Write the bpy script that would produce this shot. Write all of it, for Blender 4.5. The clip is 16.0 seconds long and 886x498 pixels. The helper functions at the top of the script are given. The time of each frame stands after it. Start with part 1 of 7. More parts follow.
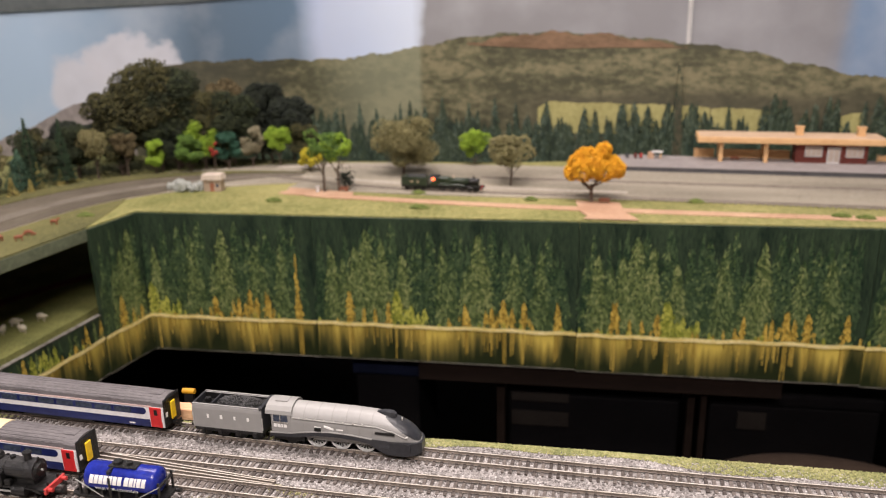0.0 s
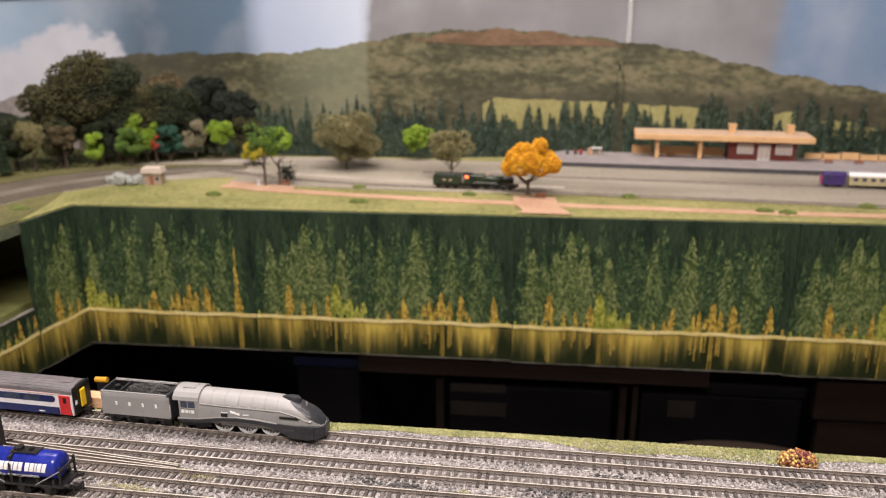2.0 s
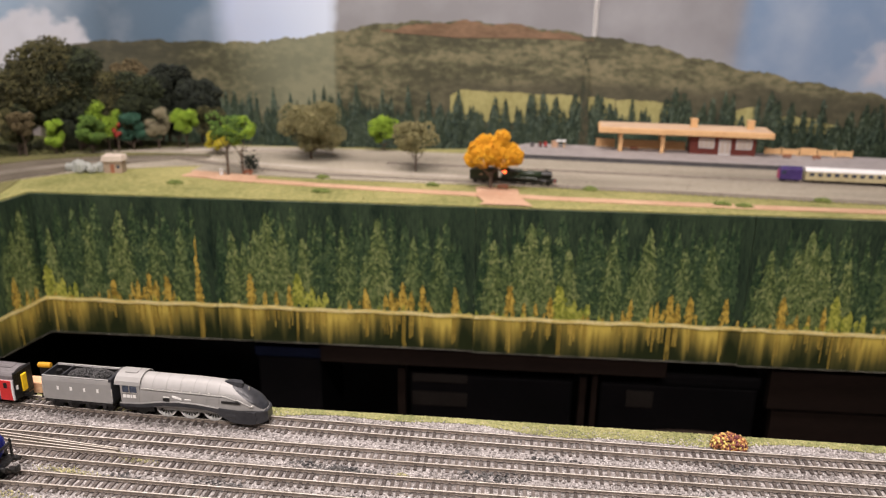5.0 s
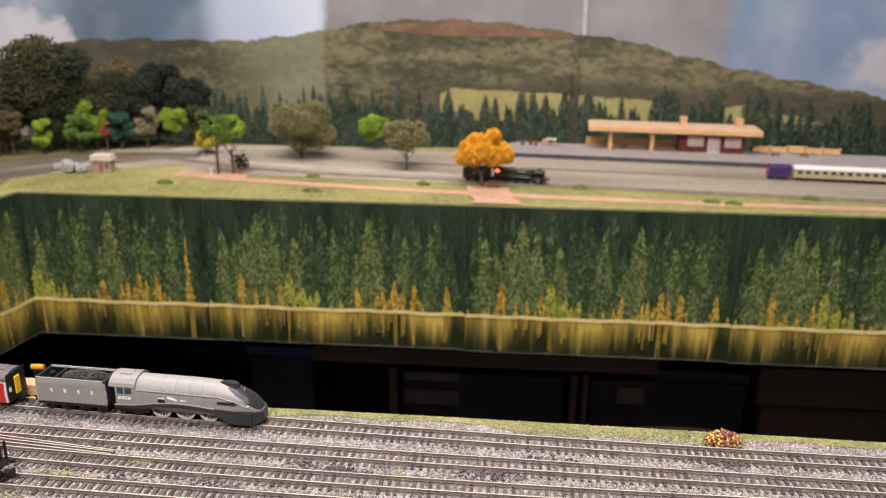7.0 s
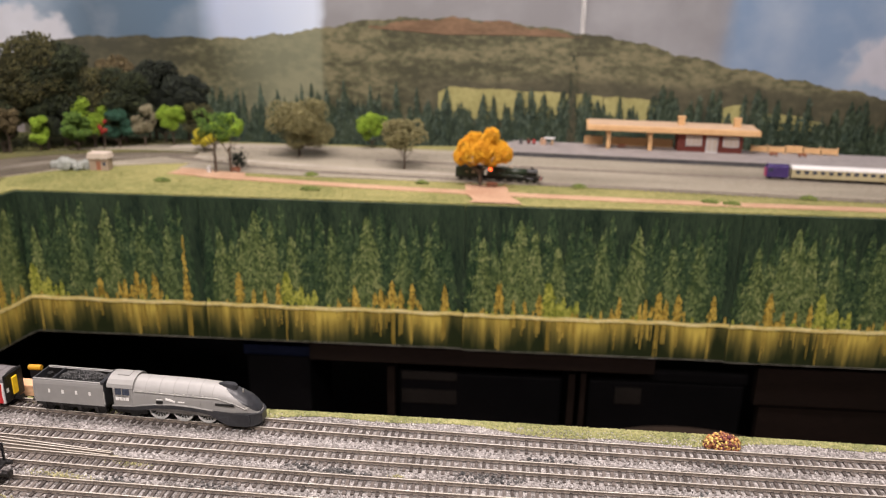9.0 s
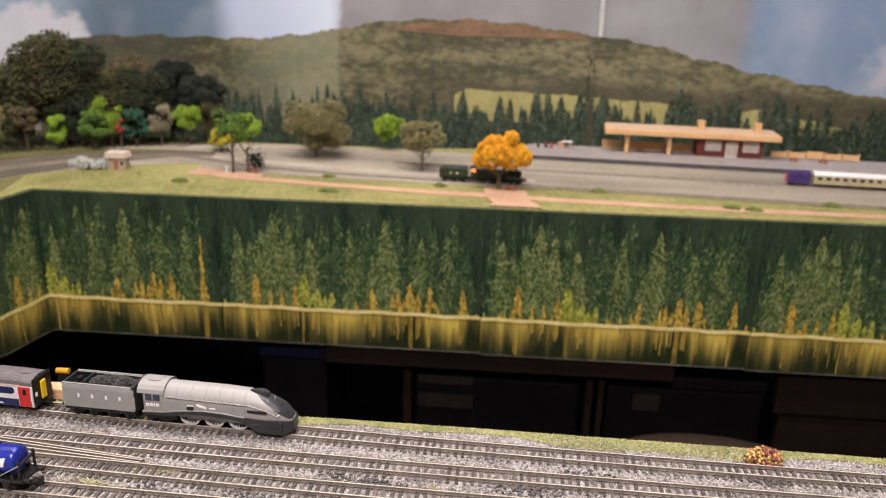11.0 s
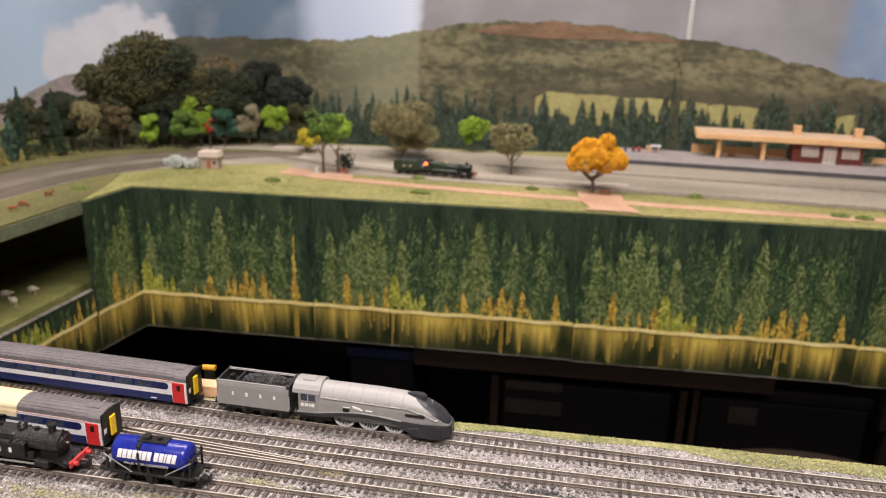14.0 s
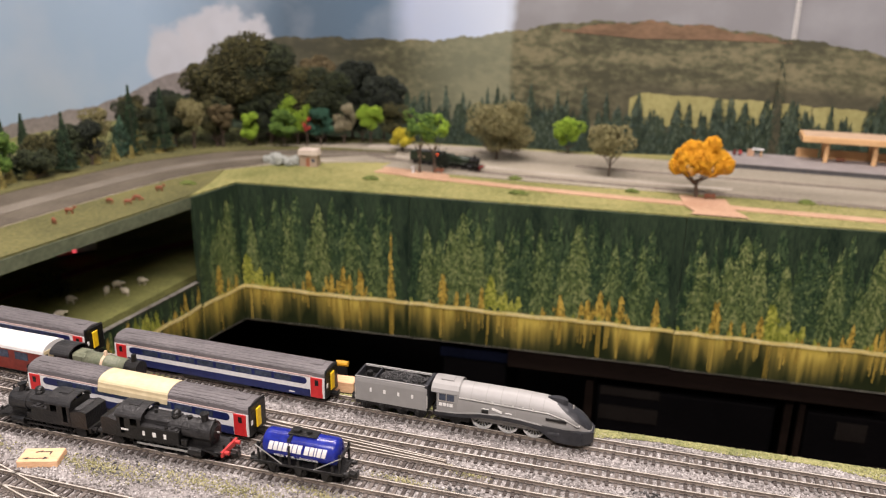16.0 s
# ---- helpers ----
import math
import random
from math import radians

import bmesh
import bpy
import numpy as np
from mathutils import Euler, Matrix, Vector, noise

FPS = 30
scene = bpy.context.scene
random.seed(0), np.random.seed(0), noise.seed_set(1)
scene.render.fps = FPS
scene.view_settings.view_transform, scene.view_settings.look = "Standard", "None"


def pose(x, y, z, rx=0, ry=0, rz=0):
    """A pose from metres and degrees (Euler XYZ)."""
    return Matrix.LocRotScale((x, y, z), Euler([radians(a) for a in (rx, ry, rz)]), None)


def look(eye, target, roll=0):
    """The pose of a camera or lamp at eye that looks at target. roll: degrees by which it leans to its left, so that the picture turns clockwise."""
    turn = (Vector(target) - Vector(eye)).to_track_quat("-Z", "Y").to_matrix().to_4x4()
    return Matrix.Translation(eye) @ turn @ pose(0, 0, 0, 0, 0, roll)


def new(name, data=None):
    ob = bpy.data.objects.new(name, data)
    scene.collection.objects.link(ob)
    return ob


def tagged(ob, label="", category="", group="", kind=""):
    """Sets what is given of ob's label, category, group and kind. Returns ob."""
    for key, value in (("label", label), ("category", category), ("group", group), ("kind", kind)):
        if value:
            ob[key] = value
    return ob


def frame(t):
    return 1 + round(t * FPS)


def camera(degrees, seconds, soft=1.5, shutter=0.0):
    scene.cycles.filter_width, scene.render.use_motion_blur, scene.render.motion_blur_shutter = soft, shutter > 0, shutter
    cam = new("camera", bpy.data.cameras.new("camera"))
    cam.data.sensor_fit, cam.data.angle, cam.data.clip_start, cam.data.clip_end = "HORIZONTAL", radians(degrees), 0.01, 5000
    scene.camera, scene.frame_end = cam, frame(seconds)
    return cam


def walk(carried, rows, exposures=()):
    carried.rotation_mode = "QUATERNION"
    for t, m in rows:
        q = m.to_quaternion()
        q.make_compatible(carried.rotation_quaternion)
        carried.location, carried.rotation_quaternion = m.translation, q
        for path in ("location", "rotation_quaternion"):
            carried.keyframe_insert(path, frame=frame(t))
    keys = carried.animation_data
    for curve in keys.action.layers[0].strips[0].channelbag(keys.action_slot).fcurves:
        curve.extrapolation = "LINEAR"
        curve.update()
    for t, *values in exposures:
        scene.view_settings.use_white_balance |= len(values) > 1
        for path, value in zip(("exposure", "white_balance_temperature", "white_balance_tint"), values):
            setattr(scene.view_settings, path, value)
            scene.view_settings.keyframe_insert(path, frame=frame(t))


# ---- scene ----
cam = camera(59.1, 16.0, 1.2)
cam.data.dof.use_dof, cam.data.dof.focus_distance, cam.data.dof.aperture_fstop = True, 0.43, 12.5
PATH = [
    (0, (-0.025, 0.026, 0.239), (-0.516, 1.873, -0.351), -1.2),
    (0.5, (-0.015, 0.025, 0.239), (-0.488, 1.876, -0.354), -1.0),
    (1, (-0.007, 0.022, 0.239), (-0.452, 1.879, -0.358), -0.8),
    (1.5, (0.002, 0.02, 0.24), (-0.413, 1.883, -0.358), -0.6),
    (2, (0.011, 0.018, 0.24), (-0.382, 1.884, -0.361), -0.3),
    (2.5, (0.017, 0.018, 0.241), (-0.363, 1.886, -0.361), -0.1),
    (3, (0.024, 0.017, 0.24), (-0.339, 1.888, -0.366), 0.1),
    (3.5, (0.026, 0.017, 0.24), (-0.327, 1.888, -0.371), 0.3),
    (4, (0.027, 0.017, 0.24), (-0.318, 1.89, -0.374), 0.5),
    (4.5, (0.028, 0.017, 0.239), (-0.31, 1.889, -0.377), 0.6),
    (5, (0.03, 0.016, 0.238), (-0.298, 1.89, -0.38), 0.7),
    (7.5, (0.026, 0.015, 0.24), (-0.268, 1.892, -0.385), 0.8),
    (8, (0.026, 0.015, 0.241), (-0.264, 1.892, -0.387), 0.9),
    (10.5, (0.014, 0.021, 0.241), (-0.289, 1.895, -0.387), 1.3),
    (11, (0.007, 0.022, 0.241), (-0.303, 1.896, -0.384), 1.4),
    (11.5, (0.0, 0.022, 0.241), (-0.314, 1.897, -0.382), 1.5),
    (12, (-0.01, 0.022, 0.239), (-0.334, 1.895, -0.383), 1.5),
    (12.5, (-0.02, 0.022, 0.238), (-0.359, 1.893, -0.382), 1.4),
    (13, (-0.032, 0.022, 0.236), (-0.396, 1.889, -0.38), 1.4),
    (13.5, (-0.046, 0.02, 0.236), (-0.44, 1.882, -0.38), 1.4),
    (14, (-0.057, 0.022, 0.234), (-0.491, 1.874, -0.384), 1.3),
    (14.5, (-0.07, 0.023, 0.233), (-0.562, 1.86, -0.386), 1.0),
    (15, (-0.08, 0.021, 0.233), (-0.615, 1.845, -0.388), 1.0),
    (15.5, (-0.086, 0.018, 0.233), (-0.654, 1.833, -0.386), 1.0),
    (16, (-0.097, 0.015, 0.232), (-0.701, 1.818, -0.388), 1.0),
]
walk(cam, [(t, look(eye, target, roll)) for t, eye, target, roll in PATH])

# ---------------------------------------------------------------- light
DECK = -0.045            # top of the far scenic deck; the near yard is z = 0
FLOOR, CEIL = -0.95, 1.55

world = bpy.data.worlds.new("room_air")
world.use_nodes = True
world.node_tree.nodes["Background"].inputs[0].default_value = (0.55, 0.58, 0.62, 1)
world.node_tree.nodes["Background"].inputs[1].default_value = 0.08
scene.world = world
scene.view_settings.exposure = 0.0


def ceiling_lamp(x, y, sx, sy, watts, colour):
    data = bpy.data.lights.new("strip_light", "AREA")
    data.shape, data.size, data.size_y, data.energy, data.color = "RECTANGLE", sx, sy, watts, colour
    ob = new("strip_light", data)
    ob.matrix_world = pose(x, y, CEIL - 0.06)


WARM = (1.0, 0.885, 0.86)
ceiling_lamp(-0.22, 0.64, 1.5, 0.14, 36, WARM)
ceiling_lamp(-0.5, 1.15, 1.5, 0.14, 7, WARM)
ceiling_lamp(0.12, -0.78, 1.5, 0.14, 68, WARM)

# ---------------------------------------------------------------- materials


def surf(name, c1, c2, scale=60.0, rough=0.7, bump=0.0, metal=0.0, fine=8.0, island=0.0, c3=None, objrand=0.0, stretch=None, spec=0.5):
    """Two scales of noise between two colours, fine bump, optional change from piece to piece."""
    m = bpy.data.materials.new(name)
    m.use_nodes = True
    n, k = m.node_tree.nodes, m.node_tree.links
    b = n["Principled BSDF"]
    b.inputs["Roughness"].default_value, b.inputs["Metallic"].default_value = rough, metal
    b.inputs["Specular IOR Level"].default_value = spec
    tc = n.new("ShaderNodeTexCoord")
    src = tc.outputs["Object"]
    if stretch:
        mp = n.new("ShaderNodeMapping")
        mp.inputs["Scale"].default_value = stretch
        k.new(src, mp.inputs[0])
        src = mp.outputs[0]
    big, small = n.new("ShaderNodeTexNoise"), n.new("ShaderNodeTexNoise")
    big.inputs["Scale"].default_value, big.inputs["Detail"].default_value = scale, 4
    small.inputs["Scale"].default_value, small.inputs["Detail"].default_value = scale * fine, 3
    k.new(src, big.inputs["Vector"]), k.new(src, small.inputs["Vector"])
    mx = n.new("ShaderNodeMath")
    mx.operation = "ADD"
    k.new(big.outputs[0], mx.inputs[0]), k.new(small.outputs[0], mx.inputs[1])
    fac = mx.outputs[0]
    ramp = n.new("ShaderNodeValToRGB")
    ramp.color_ramp.elements[0].position, ramp.color_ramp.elements[1].position = 0.72, 1.28
    half = n.new("ShaderNodeMath")
    half.operation = "MULTIPLY"
    half.inputs[1].default_value = 1.0
    k.new(fac, half.inputs[0])
    fac = half.outputs[0]
    if island:
        geo = n.new("ShaderNodeNewGeometry")
        ad = n.new("ShaderNodeMath")
        ad.operation = "MULTIPLY_ADD"
        ad.inputs[1].default_value = island
        k.new(geo.outputs["Random Per Island"], ad.inputs[0])
        k.new(fac, ad.inputs[2])
        sb = n.new("ShaderNodeMath")
        sb.operation = "SUBTRACT"
        sb.inputs[1].default_value = island / 2
        k.new(ad.outputs[0], sb.inputs[0])
        fac = sb.outputs[0]
    if objrand:
        oi = n.new("ShaderNodeObjectInfo")
        ad = n.new("ShaderNodeMath")
        ad.operation = "MULTIPLY_ADD"
        ad.inputs[1].default_value = objrand
        k.new(oi.outputs["Random"], ad.inputs[0])
        k.new(fac, ad.inputs[2])
        sb = n.new("ShaderNodeMath")
        sb.operation = "SUBTRACT"
        sb.inputs[1].default_value = objrand / 2
        k.new(ad.outputs[0], sb.inputs[0])
        fac = sb.outputs[0]
    mr = n.new("ShaderNodeMapRange")
    mr.inputs[1].default_value, mr.inputs[2].default_value = 0.65, 1.35
    k.new(fac, mr.inputs[0])
    e = ramp.color_ramp.elements
    e[0].position, e[1].position = 0.1, 0.9
    e[0].color, e[1].color = (*c1, 1), (*c2, 1)
    if c3:
        x = e.new(0.75)
        x.color = (*c2, 1)
        e[2].color = (*c3, 1)
    k.new(mr.outputs[0], ramp.inputs[0])
    k.new(ramp.outputs[0], b.inputs["Base Color"])
    if bump:
        bp = n.new("ShaderNodeBump")
        bp.inputs["Strength"].default_value, bp.inputs["Distance"].default_value = bump, 0.002
        k.new(small.outputs[0], bp.inputs["Height"])
        k.new(bp.outputs[0], b.inputs["Normal"])
    return m


def glow(name, colour, strength):
    m = bpy.data.materials.new(name)
    m.use_nodes = True
    b = m.node_tree.nodes["Principled BSDF"]
    b.inputs["Base Color"].default_value = (*colour, 1)
    b.inputs["Emission Color"].default_value = (*colour, 1)
    b.inputs["Emission Strength"].default_value = strength
    return m


M = {}
M["ballast"] = surf("ballast_bed", (0.15, 0.138, 0.13), (0.36, 0.335, 0.32), 90, 0.95, 0.8, fine=6)
M["chips"] = surf("ballast_chips", (0.120, 0.110, 0.103), (0.345, 0.322, 0.308), 30, 0.95, 0.0, island=0.75, fine=5, c3=(0.45, 0.425, 0.41), spec=0.15)
M["dark_chips"] = surf("dark_chips", (0.03, 0.03, 0.03), (0.13, 0.125, 0.12), 60, 0.9, 0, island=0.5)
M["sleeper"] = surf("sleeper_plastic", (0.04, 0.031, 0.026), (0.15, 0.127, 0.112), 150, 0.8, 0.3, objrand=0.5)
M["rail"] = surf("nickel_rail", (0.52, 0.46, 0.38), (0.82, 0.77, 0.69), 40, 0.32, 0.1, metal=0.4, fine=10)
M["rail_side"] = surf("weathered_rail_side", (0.12, 0.096, 0.078), (0.23, 0.195, 0.16), 60, 0.6, 0.1, metal=0.3)
M["rail_dull"] = surf("dull_rail", (0.20, 0.17, 0.14), (0.33, 0.29, 0.24), 60, 0.7, 0.1, metal=0.2)
M["far_sleeper"] = surf("dusty_sleeper", (0.17, 0.145, 0.115), (0.29, 0.255, 0.21), 120, 0.9, 0.2)
M["weed"] = surf("dry_weed", (0.20, 0.19, 0.085), (0.40, 0.37, 0.19), 60, 0.95, 0.5, fine=10, island=0.6)
M["turf"] = surf("yellow_green_turf", (0.15, 0.165, 0.06), (0.31, 0.30, 0.125), 45, 0.95, 0.8, fine=10, island=0.35, c3=(0.36, 0.34, 0.17))
M["lawn"] = surf("static_grass", (0.155, 0.165, 0.045), (0.35, 0.315, 0.12), 7, 0.95, 0.6, fine=24)
M["dry_lawn"] = surf("olive_grass", (0.10, 0.11, 0.03), (0.24, 0.23, 0.075), 14, 0.95, 0.6, fine=14)
M["gravel"] = surf("grey_gravel", (0.20, 0.175, 0.132), (0.43, 0.385, 0.30), 5, 0.95, 0.6, fine=60, stretch=(0.5, 2.6, 1))
M["sand"] = surf("pale_sand", (0.30, 0.26, 0.21), (0.50, 0.45, 0.37), 12, 0.95, 0.5, fine=30)
M["clay"] = surf("red_clay", (0.40, 0.23, 0.14), (0.56, 0.37, 0.24), 18, 0.95, 0.5, fine=20)
M["deck_edge"] = surf("green_edge", (0.075, 0.09, 0.05), (0.14, 0.155, 0.09), 20, 0.8, 0.2)
M["black"] = surf("black_paint", (0.004, 0.004, 0.004), (0.010, 0.009, 0.009), 20, 0.7, 0.1, spec=0.2)
# brown board, paper and seat colours carry the dimness of the well
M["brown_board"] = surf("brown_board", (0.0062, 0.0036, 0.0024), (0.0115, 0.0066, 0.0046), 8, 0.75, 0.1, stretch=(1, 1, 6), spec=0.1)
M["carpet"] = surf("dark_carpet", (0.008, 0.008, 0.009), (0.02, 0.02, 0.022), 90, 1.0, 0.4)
M["paper"] = surf("dim_grey_paper", (0.011, 0.0085, 0.007), (0.017, 0.014, 0.0115), 30, 0.8, spec=0.1)
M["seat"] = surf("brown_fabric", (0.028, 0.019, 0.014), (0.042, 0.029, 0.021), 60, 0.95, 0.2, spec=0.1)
M["wall"] = surf("wall_paint", (0.55, 0.53, 0.49), (0.62, 0.60, 0.56), 4, 0.85, 0.05)
M["white"] = surf("ceiling_paint", (0.72, 0.71, 0.69), (0.80, 0.79, 0.77), 5, 0.9, 0.05)
M["heath"] = surf("printed_brown_heath", (0.14, 0.085, 0.045), (0.25, 0.15, 0.085), 12, 0.55, 0, fine=7, stretch=(1, 1, 2.5))
M["far_hill"] = surf("printed_grey_hill", (0.20, 0.18, 0.17), (0.33, 0.29, 0.27), 14, 0.55, 0)
M["meadow"] = surf("printed_meadow", (0.33, 0.30, 0.11), (0.46, 0.42, 0.17), 16, 0.55, 0)
M["fir_far"] = surf("printed_far_fir", (0.010, 0.022, 0.013), (0.050, 0.072, 0.038), 30, 0.5, 0, island=0.8)
M["fir_haze"] = surf("printed_hazy_fir", (0.045, 0.075, 0.055), (0.115, 0.15, 0.10), 30, 0.5, 0, island=0.7)
M["print_dark"] = surf("printed_forest_shade", (0.006, 0.015, 0.010), (0.042, 0.066, 0.035), 14, 0.36, 0, stretch=(3.5, 1, 0.7))
M["print_green"] = surf("printed_fir", (0.030, 0.055, 0.021), (0.10, 0.142, 0.052), 60, 0.36, 0, island=0.8, c3=(0.15, 0.19, 0.075))
M["print_light"] = surf("printed_sunlit_fir", (0.062, 0.092, 0.030), (0.155, 0.195, 0.066), 60, 0.36, 0, island=0.8, c3=(0.23, 0.26, 0.10))
M["print_gold"] = surf("printed_gold_larch", (0.22, 0.145, 0.022), (0.56, 0.39, 0.075), 90, 0.36, 0, island=0.9)
M["print_lime"] = surf("printed_lime_bush", (0.16, 0.19, 0.025), (0.42, 0.42, 0.08), 90, 0.36, 0, island=0.8)
M["print_shore"] = surf("printed_shore", (0.60, 0.46, 0.12), (0.84, 0.74, 0.40), 26, 0.36, 0, stretch=(1, 1, 3))
M["print_streak"] = surf("printed_reflection", (0.24, 0.165, 0.03), (0.46, 0.33, 0.07), 60, 0.3, 0, island=0.8)


def sky_print():
    """A printed sky along the length of the curved board: blue, white cloud, blue, grey cloud bank, blue."""
    m = bpy.data.materials.new("printed_sky")
    m.use_nodes = True
    n, k = m.node_tree.nodes, m.node_tree.links
    b = n["Principled BSDF"]
    b.inputs["Roughness"].default_value = 0.5
    uv = n.new("ShaderNodeUVMap")
    sep = n.new("ShaderNodeSeparateXYZ")
    k.new(uv.outputs[0], sep.inputs[0])
    nz = n.new("ShaderNodeTexNoise")
    nz.inputs["Scale"].default_value, nz.inputs["Detail"].default_value = 5, 6
    k.new(uv.outputs[0], nz.inputs["Vector"])
    wob = n.new("ShaderNodeMath")
    wob.operation = "MULTIPLY_ADD"
    wob.inputs[1].default_value = 0.07
    k.new(nz.outputs[0], wob.inputs[0])
    k.new(sep.outputs[0], wob.inputs[2])
    off = n.new("ShaderNodeMapRange")
    off.inputs[1].default_value, off.inputs[2].default_value = 0.035, 4.035
    k.new(wob.outputs[0], off.inputs[0])
    ramp = n.new("ShaderNodeValToRGB")
    e = ramp.color_ramp.elements
    stops = [(0.0, (0.38, 0.50, 0.63)), (0.40, (0.38, 0.50, 0.63)), SKY_STOP_A, SKY_STOP_B, SKY_STOP_C, SKY_STOP_D, SKY_STOP_E, SKY_STOP_F, SKY_STOP_G, SKY_STOP_H, SKY_STOP_I, (0.963, (0.185, 0.27, 0.40))]
    e[0].position, e[0].color = stops[0][0], (*stops[0][1], 1)
    e[1].position, e[1].color = stops[-1][0], (*stops[-1][1], 1)
    for p, c in stops[1:-1]:
        x = e.new(p)
        x.color = (*c, 1)
    k.new(off.outputs[0], ramp.inputs[0])
    cl = n.new("ShaderNodeTexNoise")
    cl.inputs["Scale"].default_value, cl.inputs["Detail"].default_value = 4.5, 8
    k.new(uv.outputs[0], cl.inputs["Vector"])
    cr = n.new("ShaderNodeMapRange")
    cr.inputs[1].default_value, cr.inputs[2].default_value, cr.inputs[3].default_value, cr.inputs[4].default_value = 0.46, 0.72, 0.0, 0.34
    k.new(cl.outputs[0], cr.inputs[0])
    mix = n.new("ShaderNodeMix")
    mix.data_type = "RGBA"
    mix.inputs["B"].default_value = (0.62, 0.64, 0.67, 1)
    k.new(cr.outputs[0], mix.inputs["Factor"])
    k.new(ramp.outputs[0], mix.inputs["A"])
    col = mix.outputs["Result"]
    # billowing clouds: centre along the board, height, half width, half height
    for cs, cz, rw, rh, tint in CLOUDS:
        mp = n.new("ShaderNodeMapping")
        mp.inputs["Location"].default_value = (-cs / rw, -cz / rh, 0)
        mp.inputs["Scale"].default_value = (1 / rw, 1 / rh, 1)
        k.new(uv.outputs[0], mp.inputs[0])
        ln = n.new("ShaderNodeVectorMath")
        ln.operation = "LENGTH"
        k.new(mp.outputs[0], ln.inputs[0])
        pf = n.new("ShaderNodeTexNoise")
        pf.inputs["Scale"].default_value, pf.inputs["Detail"].default_value = 17, 7
        k.new(uv.outputs[0], pf.inputs["Vector"])
        ad = n.new("ShaderNodeMath")
        ad.operation = "MULTIPLY_ADD"
        ad.inputs[1].default_value = 1.5
        k.new(pf.outputs[0], ad.inputs[0]), k.new(ln.outputs["Value"], ad.inputs[2])
        ed = n.new("ShaderNodeMapRange")
        ed.interpolation_type = "SMOOTHSTEP"
        for i, v in enumerate((1.45, 1.85, 0.92, 0.0)):
            ed.inputs[i + 1].default_value = v
        k.new(ad.outputs[0], ed.inputs[0])
        sh = n.new("ShaderNodeMix")
        sh.data_type = "RGBA"
        sh.inputs["A"].default_value, sh.inputs["B"].default_value = (*[0.72 * q for q in tint], 1), (*tint, 1)
        k.new(pf.outputs[0], sh.inputs["Factor"])
        cm = n.new("ShaderNodeMix")
        cm.data_type = "RGBA"
        k.new(ed.outputs[0], cm.inputs["Factor"]), k.new(col, cm.inputs["A"]), k.new(sh.outputs["Result"], cm.inputs["B"])
        col = cm.outputs["Result"]
    k.new(col, b.inputs["Base Color"])
    return m


WHITE_CLOUD, GREY_CLOUD = (0.66, 0.67, 0.72), (0.56, 0.56, 0.62)
CLOUDS = ((2.18, 0.07, 0.09, 0.09, WHITE_CLOUD), (2.28, 0.13, 0.10, 0.075, WHITE_CLOUD), (2.35, 0.08, 0.07, 0.09, WHITE_CLOUD), (4.20, 0.115, 0.12, 0.06, GREY_CLOUD), (4.32, 0.16, 0.15, 0.09, GREY_CLOUD))


